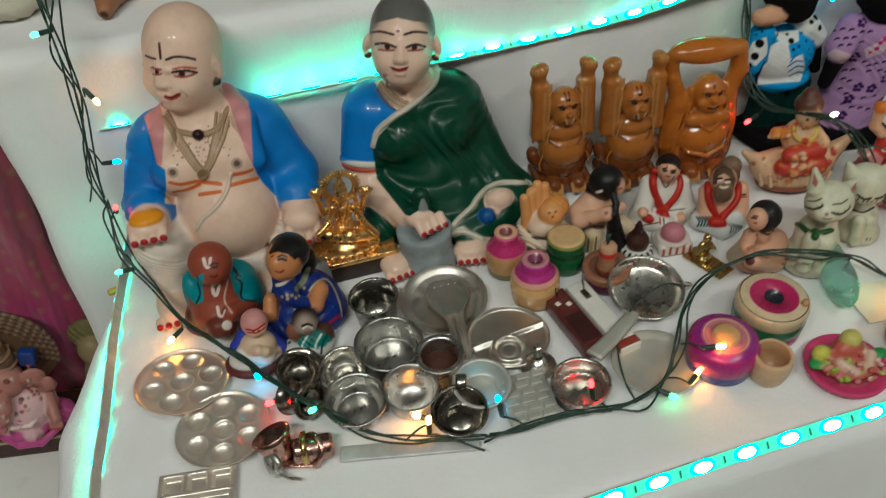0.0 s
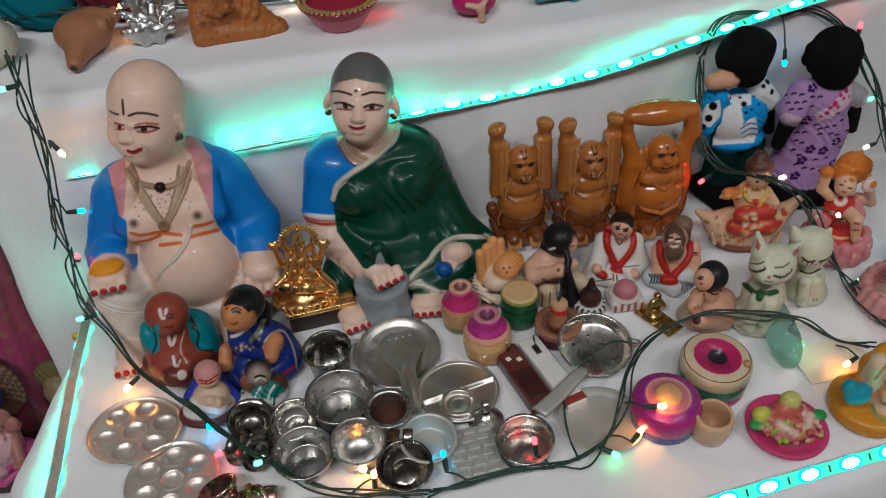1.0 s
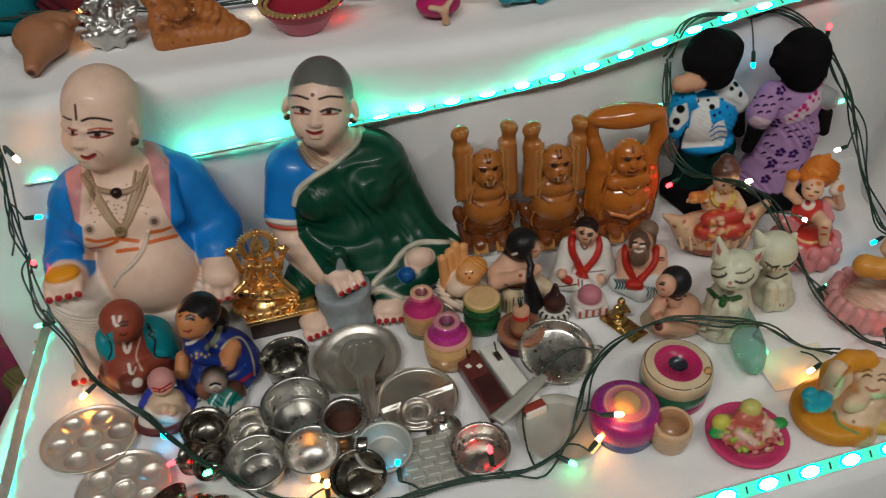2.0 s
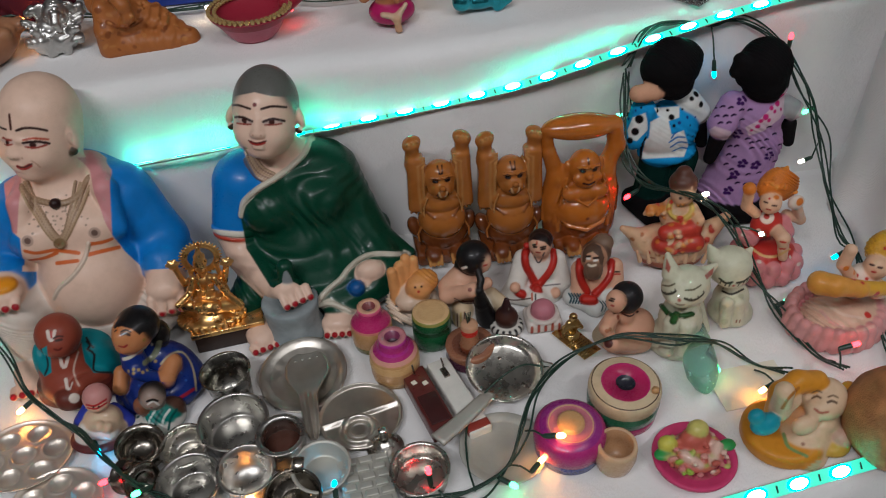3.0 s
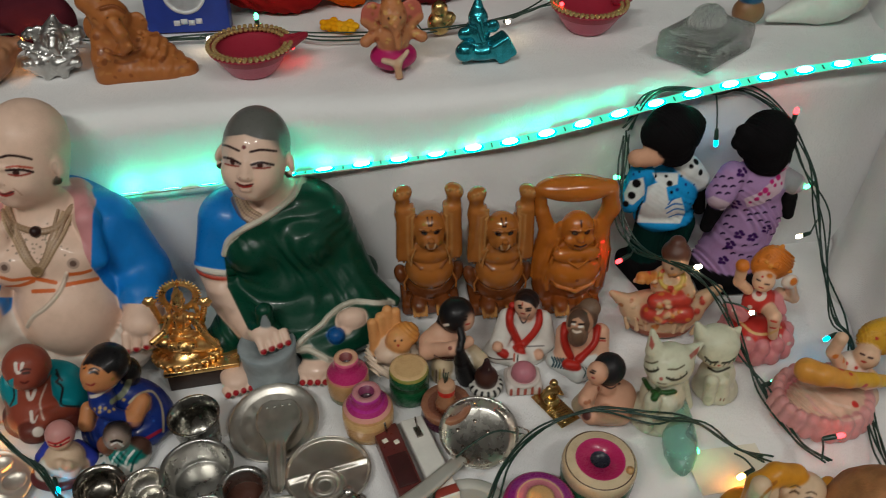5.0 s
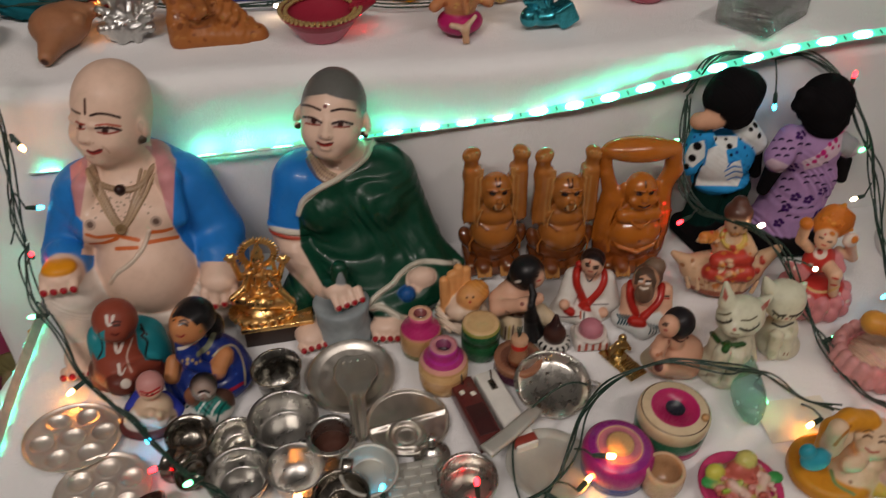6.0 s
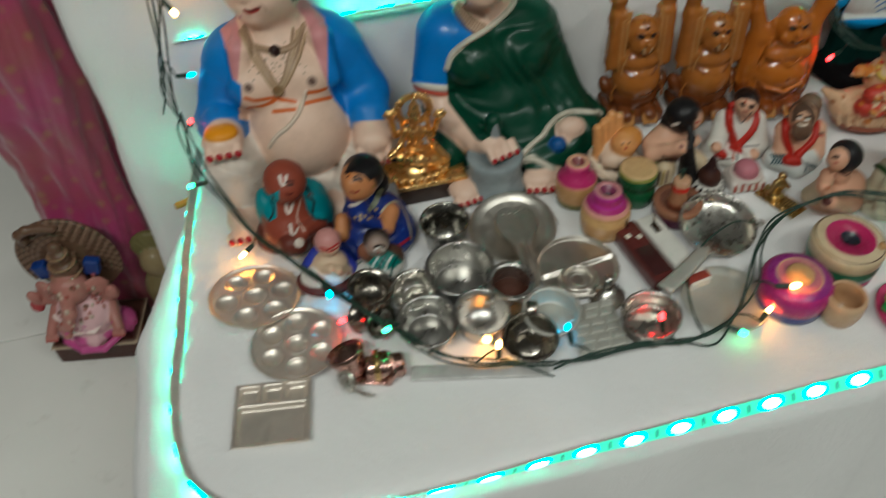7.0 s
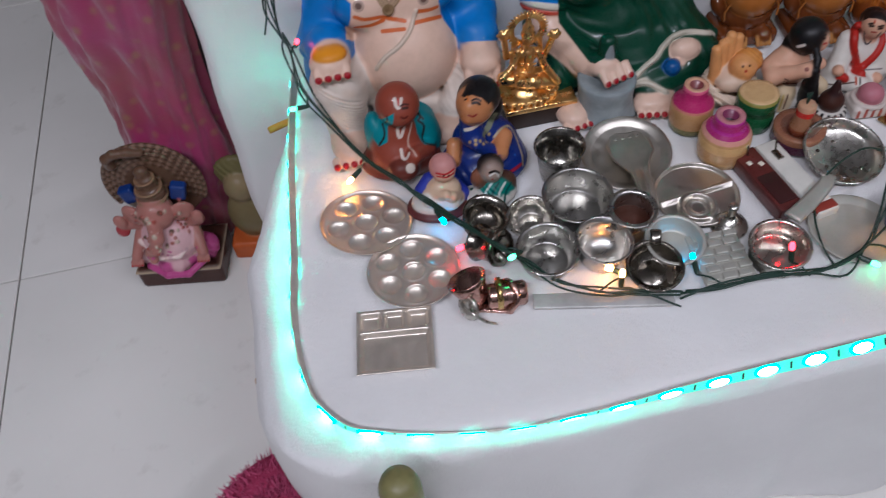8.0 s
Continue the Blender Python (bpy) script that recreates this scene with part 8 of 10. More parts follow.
    # figure in a swan boat
    C, R = (0.66, 0.44, 0.28), (0.50, 0.06, 0.04)
    s = [ball((0, 0, 0.008), (0.030, 0.020, 0.008), (0.30, 0.10, 0.06), None, 0.004), ball((0, 0, 0.022), (0.036, 0.021, 0.018), C, None, 0.006), limb((-0.026, 0, 0.026), (-0.046, -0.004, 0.042), 0.010, 0.003, C, 0.006), limb((0.026, 0, 0.028), (0.046, 0.002, 0.050), 0.012, 0.004, C, 0.006)]
    s += [limb((-0.012, -0.016, 0.032), (0.016, -0.018, 0.036), 0.008, 0.009, R, 0.004), limb((-0.010, -0.016, 0.046), (0.014, -0.014, 0.050), 0.007, 0.008, R, 0.004), ball((0.002, 0.002, 0.054), (0.016, 0.013, 0.018), C, None, 0.005), limb((-0.012, 0, 0.06), (-0.024, -0.008, 0.066), 0.006, 0.005, (0.62, 0.24, 0.06), 0.003), limb((0.014, 0, 0.06), (0.018, -0.014, 0.058), 0.006, 0.005, C, 0.003)]
    s += [ball((0.003, -0.002, 0.080), (0.011, 0.011, 0.012), (0.62, 0.42, 0.28), None, 0.003), ball((0.003, 0.002, 0.088), (0.0125, 0.012, 0.010), (0.11, 0.045, 0.03), None, 0.003), ball((0.003, 0.004, 0.097), (0.007, 0.007, 0.006), (0.11, 0.045, 0.03), None, 0.003)]
    s += [ball((0.003 + sx * 0.004, -0.012, 0.081), 0.0014, (0.04, 0.02, 0.02), paint=True) for sx in (-1, 1)] + [ring((0.002, -0.006, 0.066), 0.010, 0.002, (0.62, 0.45, 0.12), (50, 0, 0))]
    s += flecks(s, 60, (-0.040, 0.040), (0.008, 0.076), [(0.58, 0.20, 0.05), (0.52, 0.06, 0.04), (0.66, 0.50, 0.34), (0.40, 0.16, 0.06)], 0.0022, 23)
    s += [limb((-0.030 + 0.008 * i, -0.019 - 0.002 * (i % 2), 0.016), (-0.034 + 0.009 * i, -0.020, 0.028), 0.0022, 0.0014, C, 0.001) for i in range(8)]
    s += bumps(s, 40, (-0.034, 0.034), (0.020, 0.070), [C, (0.60, 0.26, 0.07), R], 0.0022, 62)
    figure("swan_boat_figurine", s, 0.001, RESIN, at(0.408, 0.497, 0, -18), "cream resin deity riding a swan-shaped boat", "figurine")


deities()


def shrine_bits():
    s = [drum((0, 0, 0.004), 0.0145, 0.008, 0.003, (0.62, 0.60, 0.55)), ball((0, 0, 0.014), (0.010, 0.010, 0.010), (0.07, 0.028, 0.02), None, 0.002), limb((0, 0, 0.022), (0, 0, 0.034), 0.0055, 0.0022, (0.045, 0.02, 0.02), 0.003)]
    s += [limb((0.0165 * math.cos(a), 0.0165 * math.sin(a), 0.001), (0.011 * math.cos(a), 0.011 * math.sin(a), 0.011), 0.0014, 0.0012, BLACK, paint=True) for a in [i * 0.42 for i in range(15)]]
    s += [ball((0.0008, -0.006, 0.028), (0.001, 0.002, 0.003), (0.55, 0.5, 0.42), paint=True)]
    figure("black_lingam_figurine", s, 0.0007, CLAY, at(0.2355, 0.4595, 0, 0), "small black cone on a zebra-striped base", "figurine")
    s = [block((0, 0, 0.006), (0.0155, 0.013, 0.006), 0.004, (0.66, 0.60, 0.55)), ball((0, 0, 0.017), (0.0105, 0.010, 0.009), (0.50, 0.20, 0.24), None, 0.002), ring((0, 0, 0.0125), 0.0125, 0.002, (0.62, 0.55, 0.50))]
    s += [limb((x, -0.0135, 0.001), (x, -0.0135, 0.011), 0.0014, 0.0014, (0.40, 0.08, 0.05), paint=True) for x in (-0.012, -0.006, 0, 0.006, 0.012)]
    figure("pink_dome_figurine", s, 0.0007, CLAY, at(0.267, 0.4555, 0, -8), "pink dome on a white base with red stripes", "figurine")
    t = thing("brass_card", pose(0.286, 0.4255, 0.0008, 0, 0, 22), "engraved brass card lying on the cloth", "card")
    part("sheet", slab(0.019, 0.040, 0.0012, 0.0004), BRASS, t)
    ln = slab(0.016, 0.0008, 0.0004, 0)
    for i in range(8):
        part("ridge", ln, BRASS, t, m=at(0, -0.017 + 0.0025 * i, 0.0012))
    s = [ball((0, 0, 0.010), (0.0048, 0.004, 0.010), (1, 1, 1), None, 0.002), ball((0, -0.001, 0.023), (0.0036, 0.0036, 0.0042), (1, 1, 1), None, 0.001), limb((-0.004, 0, 0.016), (-0.008, -0.002, 0.009), 0.0018, 0.0015, (1, 1, 1)), limb((0.004, 0, 0.016), (0.007, -0.004, 0.012), 0.0018, 0.0015, (1, 1, 1)), drum((0, 0, 0.0015), 0.007, 0.003, 0.001, (1, 1, 1))]
    figure("brass_figurine", s, 0.0006, BRASS, at(0.2845, 0.4315, 0.0025, 0), "tiny brass figure standing on a brass card", "figurine")
    # plate of flowers with a small deity
    t = thing("pink_flower_plate", at(0.3215, 0.2885, 0, 0), "pink plate holding a green and orange deity", "plate")
    part("dish", lathe([(0, 0), (0.025, 0), (0.0295, 0.003), (0.0305, 0.0065), (0.0295, 0.0075), (0.026, 0.006), (0.020, 0.0045), (0, 0.0045)], 40, [(0.55, 0.05, 0.15)] * 6 + [(0.50, 0.10, 0.14)]), RESIN, t)
    G, O, W = (0.46, 0.44, 0.14), (0.50, 0.13, 0.10), (0.68, 0.48, 0.40)
    rnd = random.Random(9)
    s = [ball((0, 0, 0.006), (0.022, 0.018, 0.006), O, None, 0.004), ball((0.002, 0.006, 0.012), (0.012, 0.009, 0.010), O, None, 0.004), ball((0.004, 0.008, 0.021), (0.008, 0.007, 0.006), (0.55, 0.50, 0.16), None, 0.002, (0.0006, (1, 1, 0), 0.004))]
    s += [ball((-0.019, 0.008, 0.013), (0.007, 0.006, 0.006), (0.55, 0.52, 0.10), None, 0.002), ball((0.023, -0.004, 0.010), (0.006, 0.005, 0.003), (0.04, 0.30, 0.08), None, 0.002), ball((-0.025, 0.003, 0.009), (0.006, 0.005, 0.003), (0.04, 0.30, 0.08), None, 0.002), limb((-0.012, -0.004, 0.012), (-0.004, -0.013, 0.009), 0.004, 0.003, W, 0.002), limb((0.014, -0.004, 0.012), (0.006, -0.014, 0.009), 0.004, 0.003, W, 0.002)]
    for i in range(80):
        a, rr = rnd.uniform(0, 6.28), 0.024 * math.sqrt(rnd.uniform(0.05, 1))
        s += [ball((rr * math.cos(a), rr * 0.85 * math.sin(a) - 0.003, 0.008 + rnd.uniform(0, 0.012) * (1 - rr / 0.026)), (rnd.uniform(0.0014, 0.0034), rnd.uniform(0.0014, 0.0030), rnd.uniform(0.0012, 0.0026)), rnd.choice([O, O, O, W, (0.62, 0.30, 0.26), (0.56, 0.20, 0.20), G, G, (0.30, 0.45, 0.06)]), None, 0.001)]
    part("deity", skin(s, 0.0009, 0.0005, 0.0), RESIN, t, "green and orange figure with flowers", m=at(0, 0, 0.0048))
    # laughing monk in colour
    S, Y, GR = (0.64, 0.47, 0.32), (0.60, 0.27, 0.03), (0.46, 0.50, 0.30)
    eye = (-0.297, -0.299, 0.518)
    s = [drum((0, 0, 0.007), 0.030, 0.014, 0.005, Y, None, 0.003), ball((0.0136, -0.008, 0.0041), (0.0225, 0.0190, 0.0190), S, None, 0.005), ball((0.0297, 0.002, 0.0102), (0.0215, 0.0150, 0.0150), S, None, 0.005), ball((0.0282, 0.0, 0.0349), (0.0158, 0.0150, 0.0172), S, None, 0.003), ball((0.0198, -0.008, 0.0387), (0.0130, 0.0100, 0.0090), S, None, 0.005)]
    s += [ball((0.0123, 0.002, 0.0388), (0.0035, 0.0045, 0.0085), S, None, 0.002), ball((0.0491, 0.002, 0.0219), (0.0035, 0.0045, 0.0085), S, None, 0.002), ball((0.003, -0.014, 0.0315), (0.0100, 0.0060, 0.0080), S, None, 0.003), ball((0.0255, -0.012, 0.0188), (0.0100, 0.0060, 0.0080), S, None, 0.003)]
    s += strand([(0.0214, 0.006, 0.0503), (0.0069, 0.008, 0.0528), (-0.0086, 0.004, 0.0506), (-0.0138, -0.002, 0.0372)], 0.0080, Y, 0.003) + strand([(-0.0017, 0.0, 0.0461), (-0.0129, -0.004, 0.0434), (-0.0179, -0.008, 0.0691)], 0.0068, S, 0.003)
    s += [ball((-0.0276, -0.01, 0.0399), (0.0110, 0.0075, 0.0085), (0.02, 0.30, 0.38), None, 0.002), ball((-0.035, -0.008, 0.0486), (0.0060, 0.0050, 0.0060), (0.02, 0.30, 0.38), None, 0.003)]
    s += strand([(0.0458, 0.0, 0.0049), (0.0553, -0.006, 0.0007), (0.0332, -0.02, 0.013)], 0.0080, (0.60, 0.38, 0.30), 0.003) + [ball((0.0283, -0.022, 0.0079), (0.0115, 0.0095, 0.0060), (0.58, 0.38, 0.07), None, 0.002), ball((0.0608, 0.002, 0.0158), (0.0090, 0.0080, 0.0120), Y, None, 0.003), ball((0.0705, 0.002, 0.0165), (0.0065, 0.0055, 0.0060), Y, None, 0.003), limb((0.0489, 0.002, 0.0361), (0.0593, 0.002, 0.0224), 0.006, 0.007, Y, 0.003)]
    s += [limb((-0.0038, -0.008, 0.0001), (0.0058, -0.024, 0.0017), 0.0105, 0.0080, GR, 0.004, (0.0008, (0.6, 0.3, 0.8), 0.007, 0.02)), limb((0.053, -0.006, -0.0338), (0.0123, -0.024, -0.0018), 0.0100, 0.0080, S, 0.004)]
    on = sight(list(s), eye)
    s += stroke(on, [(0.0163, 0.0399), (0.0193, 0.0412), (0.0236, 0.0373)], 0.0008, (0.12, 0.07, 0.04)) + stroke(on, [(0.0315, 0.029), (0.0348, 0.0294), (0.04, 0.0252)], 0.0008, (0.12, 0.07, 0.04)) + stroke(on, [(0.0145, 0.0467), (0.018, 0.0478), (0.023, 0.0438)], 0.0006, (0.18, 0.11, 0.06)) + stroke(on, [(0.0302, 0.0358), (0.034, 0.0361), (0.0392, 0.0319)], 0.0006, (0.18, 0.11, 0.06)) + stroke(on, [(0.0219, 0.0251), (0.0284, 0.0179), (0.0351, 0.0163)], 0.0008, (0.38, 0.12, 0.08)) + [ball(on(*p), 0.0014, (0.30, 0.16, 0.10), paint=True) for p in [(0.0227, -0.0177)] ]
    s += stroke(on, [(0.0014, 0.0043), (0.0107, -0.0166), (0.0306, -0.0371)], 0.0012, (0.20, 0.30, 0.12)) + stroke(on, [(0.0011, 0.0567), (-0.0047, 0.0472), (-0.0076, 0.0364)], 0.0012, (0.40, 0.16, 0.03))
    figure("laughing_monk_figurine", s, 0.0009, RESIN, at(0.392, 0.287, 0, 0), "cream and amber resin laughing monk with a blue bag", "figurine", soft=0.0004)
    # terracotta pot
    t = thing("terracotta_pot", at(0.4580, 0.2560, 0, 0), "rough terracotta pot with a scalloped body", "pot")
    part("body", lathe([(0, 0), (0.020, 0), (0.024, 0.004), (0.034, 0.020), (0.037, 0.036), (0.034, 0.050), (0.028, 0.060), (0.022, 0.068), (0.012, 0.078), (0.004, 0.084), (0, 0.085)], 40, None, 0.03), plain("orange_clay", (0.46, 0.19, 0.07), 0.55, 0.0, 80, 0.4, 0.5, 1.2), t)
    t = thing("teal_bottle", pose(0.354, 0.333, 0.0150, -90, 0, -21), "translucent teal plastic bottle lying on the cloth", "bottle")
    part("body", lathe([(0, 0), (0.003, 0.0), (0.008, 0.006), (0.0125, 0.018), (0.0135, 0.030), (0.0120, 0.050), (0.0085, 0.070), (0.006, 0.085), (0.005, 0.100), (0, 0.1015)], 28), TEALGLASS, t)
    t = link("paper_sheet", slab(0.060, 0.040, 0.0008, 0.0002), PAPER, None, at(0.398, 0.338, 0.0015, -4), smooth=False)
    tagged(t, "cream paper sheet lying on the cloth", "paper")


shrine_bits()


def metal_clutter():
    t = vessel("dark_pot", -0.072, 0.414, 0.0185, 0.018, "small dark metal cooking pot", "pot", DARKMETAL, "pot", (6, 8, 0), 0.001)
    t = thing("oil_press", at(-0.074, 0.386, 0, 20), "toy metal press with a round drum", "toy press", "toy kitchen vessels")
    part("drum", lathe([(0, -0.012), (0.0135, -0.012), (0.0145, -0.010), (0.012, -0.009), (0.012, 0.009), (0.0145, 0.010), (0.0135, 0.012), (0.008, 0.012), (0.007, 0.009), (0, 0.009)], 28), DARKMETAL, t, m=pose(0, 0, 0.0146, 70, 0, 20))
    part("axle", tube([(-0.004, 0.016, 0.018), (0.002, -0.016, 0.012)], 0.002, 8), STEEL, t)
    t = thing("meat_grinder", at(-0.082, 0.3435, 0, -18), "toy metal grinder with a wire crank", "grinder", "toy kitchen vessels")
    part("hopper", lathe([(0, 0), (0.008, 0), (0.010, 0.006), (0.0135, 0.015), (0.0148, 0.020), (0.0138, 0.0205), (0.009, 0.010), (0, 0.008)], 28), COPPER, t, m=pose(-0.012, 0.0, 0.004, -18, -24, 0))
    part("barrel", lathe([(0, 0), (0.0085, 0), (0.0092, 0.002), (0.0092, 0.026), (0.0075, 0.028), (0, 0.0285)], 24), COPPER, t, m=pose(-0.004, 0.0, 0.0095, 0, 90, 12))
    part("collar", lathe([(0, 0), (0.0115, 0), (0.0118, 0.004), (0, 0.0042)], 24), BRASS, t, "reddish metal collar", m=pose(0.002, 0.0012, 0.012, 0, 90, 12))
    part("crank", tube([(-0.016, -0.008, 0.014), (-0.013, -0.019, 0.016), (-0.004, -0.021, 0.009), (0.003, -0.019, 0.004)], 0.0011, 8, 0.002), STEEL, t)
    part("foot", slab(0.030, 0.016, 0.003, 0.001), COPPER, t)
    part("clamp", tube([(0.012, -0.008, 0.003), (0.018, -0.004, 0.014), (0.012, 0.006, 0.020), (0.004, 0.010, 0.014)], 0.0022, 8, 0.002), COPPER, t)
    part("mouth_disc", lathe([(0, 0), (0.009, 0), (0.0096, 0.002), (0.007, 0.003), (0.004, 0.002), (0, 0.002)], 24), STEEL, t, m=pose(-0.016, -0.010, 0.010, 70, 0, -40))
    t = thing("rolling_board", at(-0.006, 0.3255, 0.0012, -13), "long pale metal scoop lying on the cloth", "scoop")
    part("blade", slab(0.100, 0.013, 0.0025, 0.001), plain("pale_metal", (0.60, 0.59, 0.57), 0.5, 0.3, 60, 0.25, 0.15), t)


metal_clutter()

# ---------- things on the upper step ----------
UP = 0.1935


def upper_things():
    # conch-like terracotta shell
    s = [ball((0, 0, 0.018), (0.026, 0.024, 0.018), (0.36, 0.17, 0.09), None, 0.006), limb((-0.002, -0.010, 0.016), (-0.008, -0.044, 0.008), 0.017, 0.007, (0.36, 0.17, 0.09), 0.01), limb((0.012, 0.006, 0.024), (0.030, 0.006, 0.026), 0.012, 0.006, (0.36, 0.18, 0.10), 0.006)]
    s += [ball((0.028 - 0.003 * i, 0.014 - 0.008 * i, 0.026), 0.005, (0.38, 0.19, 0.10), None, 0.003) for i in range(4)] + [ball((-0.009, -0.049, 0.007), 0.0035, (0.08, 0.03, 0.02), paint=True)]
    figure("seashell", s, 0.0011, RESIN, at(-0.150, 0.738, UP, 0), "brown conch shell lying on the upper step", "shell")
    # silver elephant god
    g = (1, 1, 1)
    ridge = (0.0006, (1, 0.3, 0.6), 0.0050, 0.02)
    s = [ball((0.0029, 0.0, 0.2125), (0.0150, 0.0110, 0.0150), g, None, 0.003), limb((-0.0023, -0.006, 0.2091), (-0.0179, -0.004, 0.2075), 0.0075, 0.0050, g, 0.003, ridge), limb((0.0082, -0.006, 0.2081), (0.0223, -0.004, 0.2059), 0.0075, 0.0050, g, 0.003, ridge), limb((-0.0022, -0.008, 0.2054), (-0.0035, -0.006, 0.1931), 0.0042, 0.0036, g, 0.002), limb((0.0113, -0.008, 0.2046), (0.0103, -0.006, 0.1942), 0.0042, 0.0036, g, 0.002), ball((0.0002, 0.002, 0.2005), (0.0190, 0.0120, 0.0080), g, None, 0.003, ridge)]
    s += [limb((-0.006, 0.0, 0.217), (-0.018, 0.0, 0.2246), 0.0048, 0.0034, g, 0.002), limb((0.0163, 0.0, 0.2159), (0.0282, 0.0, 0.2223), 0.0048, 0.0034, g, 0.002), limb((-0.0057, -0.004, 0.2132), (-0.0114, -0.01, 0.2202), 0.0044, 0.0034, g, 0.002), limb((0.0149, -0.004, 0.2122), (0.025, -0.01, 0.2177), 0.0044, 0.0034, g, 0.002)]
    s += [ball((0.0093, 0.0, 0.2286), (0.0105, 0.0100, 0.0105), g, None, 0.003), ball((-0.0018, 0.004, 0.2287), (0.0080, 0.0030, 0.0095), g, None, 0.002), ball((0.0196, 0.004, 0.2278), (0.0080, 0.0030, 0.0095), g, None, 0.002), limb((0.0106, 0.004, 0.2368), (0.0121, 0.006, 0.2448), 0.0080, 0.0020, g, 0.002)] + strand([(0.0109, -0.01, 0.2309), (0.0096, -0.014, 0.2255), (0.0118, -0.014, 0.2198)], 0.0045, g, 0.002, rb=0.0028)
    s += bumps(s, 70, (-0.024, 0.024), (0.205, 0.265), [g], 0.0013, 64) + [ball((x, 0.006, z), 0.0040, g, None, 0.002) for x, z in [(-0.0093, 0.2329), (-0.0134, 0.2297), (0.0297, 0.2304), (0.0303, 0.2258)] ]
    figure("silver_elephant_god", s, 0.0007, SILVER, at(-0.096, 0.733, 0, 0), "silver-plated elephant-headed god figure", "figurine", floor=UP)
    # reclining terracotta elephant god
    c, dk = (0.40, 0.150, 0.045), (0.26, 0.085, 0.025)
    rib = (0.0008, (1, 0.1, 0.15), 0.0062, 0.01)
    s = [limb((-0.0231, -0.008, 0.199), (0.0193, -0.01, 0.1966), 0.0125, 0.0115, c, 0.004, rib), limb((0.0194, -0.008, 0.1972), (0.0336, -0.008, 0.196), 0.0120, 0.0105, c, 0.003), limb((0.0091, 0.004, 0.2176), (0.0248, 0.0, 0.2014), 0.0105, 0.0095, c, 0.005, rib), ball((-0.0047, 0.004, 0.2003), (0.0260, 0.0150, 0.0120), c, None, 0.006)]
    s += [ball((-0.0175, 0.0, 0.2186), (0.0190, 0.0150, 0.0205), c, None, 0.006), ball((-0.0209, 0.002, 0.2453), (0.0165, 0.0145, 0.0165), c, None, 0.005), ball((-0.0352, 0.004, 0.2597), (0.0110, 0.0100, 0.0095), c, None, 0.005), limb((-0.0281, 0.004, 0.2528), (-0.0348, 0.004, 0.2609), 0.0125, 0.0085, c, 0.004), ball((-0.0023, 0.006, 0.2339), (0.0095, 0.0045, 0.0130), c, (0, 18, 0), 0.003), ball((-0.0375, 0.006, 0.2352), (0.0080, 0.0045, 0.0120), c, None, 0.003)]
    s += strand([(-0.017, -0.012, 0.2459), (-0.0122, -0.018, 0.238), (-0.01, -0.018, 0.2275), (-0.0165, -0.016, 0.2208)], 0.0068, c, 0.003, rb=0.0042)
    s += [limb((-0.0321, -0.004, 0.2313), (-0.0322, -0.01, 0.2146), 0.0085, 0.0090, c, 0.004), limb((-0.0322, -0.01, 0.2146), (-0.0325, -0.01, 0.1985), 0.0105, 0.0110, c, 0.004), limb((0.0007, -0.004, 0.2197), (0.0153, -0.008, 0.2105), 0.0070, 0.0060, c, 0.004, rib)]
    on = sight(list(s), (0.135, -0.714, 0.535))
    s += relief(on, [(-0.0324, 0.2178), (-0.025, 0.2123), (-0.0148, 0.2111), (-0.003, 0.2156)], 0.0013, dk) + relief(on, [(-0.0261, 0.2542), (-0.0156, 0.2556), (-0.008, 0.2498)], 0.0016, dk) + stroke(on, [(-0.027, 0.205), (-0.0205, 0.2029), (-0.0083, 0.2041)], 0.0011, dk) + [ball(on(*p), 0.0012, (0.10, 0.03, 0.01), paint=True) for p in [(-0.0232, 0.2459), (-0.0139, 0.2434)] ]
    s += bumps(s, 40, (-0.040, 0.040), (0.20, 0.27), [c, (0.46, 0.19, 0.06)], 0.0016, 65) + flecks(s, 60, (-0.046, 0.048), (0.19, 0.27), [(0.46, 0.20, 0.065), dk], 0.0024, 66)
    figure("reclining_elephant_god", s, 0.0009, CLAY, at(-0.014, 0.722, 0, 0), "brown terracotta elephant-headed god reclining", "figurine", floor=UP)
    # beaded oil lamps
    BEADS = plain("pale_gold_beads", (0.62, 0.42, 0.17), 0.22, 0.5, 200, 0.2, 0.0, coat=0.5)
    for x, y, lab in ((0.078, 0.704, "red clay oil lamp edged with golden beads"), (0.402, 0.726, "red clay oil lamp edged with golden beads")):
        t = thing("oil_lamp", at(x, y, UP, 6), lab, "oil lamp", "beaded oil lamps")
        part("bowl", lathe([(0, 0), (0.019, 0), (0.023, 0.004), (0.031, 0.016), (0.037, 0.023), (0.0375, 0.0245), (0.034, 0.0240), (0.030, 0.021), (0.022, 0.013), (0, 0.012)], 44, [(0.48, 0.09, 0.14)] * 3 + [(0.30, 0.02, 0.04)] * 6), GLOSS, t)
        part("spout", skin([limb((0.034, 0.002, 0.022), (0.050, 0.004, 0.025), 0.008, 0.003, (0.30, 0.02, 0.04)), limb((0.030, 0.002, 0.030), (0.052, 0.004, 0.031), 0.008, 0.002, (0, 0, 0), cut=True)], 0.0012, 0.0006), GLOSS, t)
        bead = lathe([(0, -0.0021), (0.0016, -0.0015), (0.0022, 0), (0.0016, 0.0015), (0, 0.0021)], 10)
        bead.materials.append(BEADS)
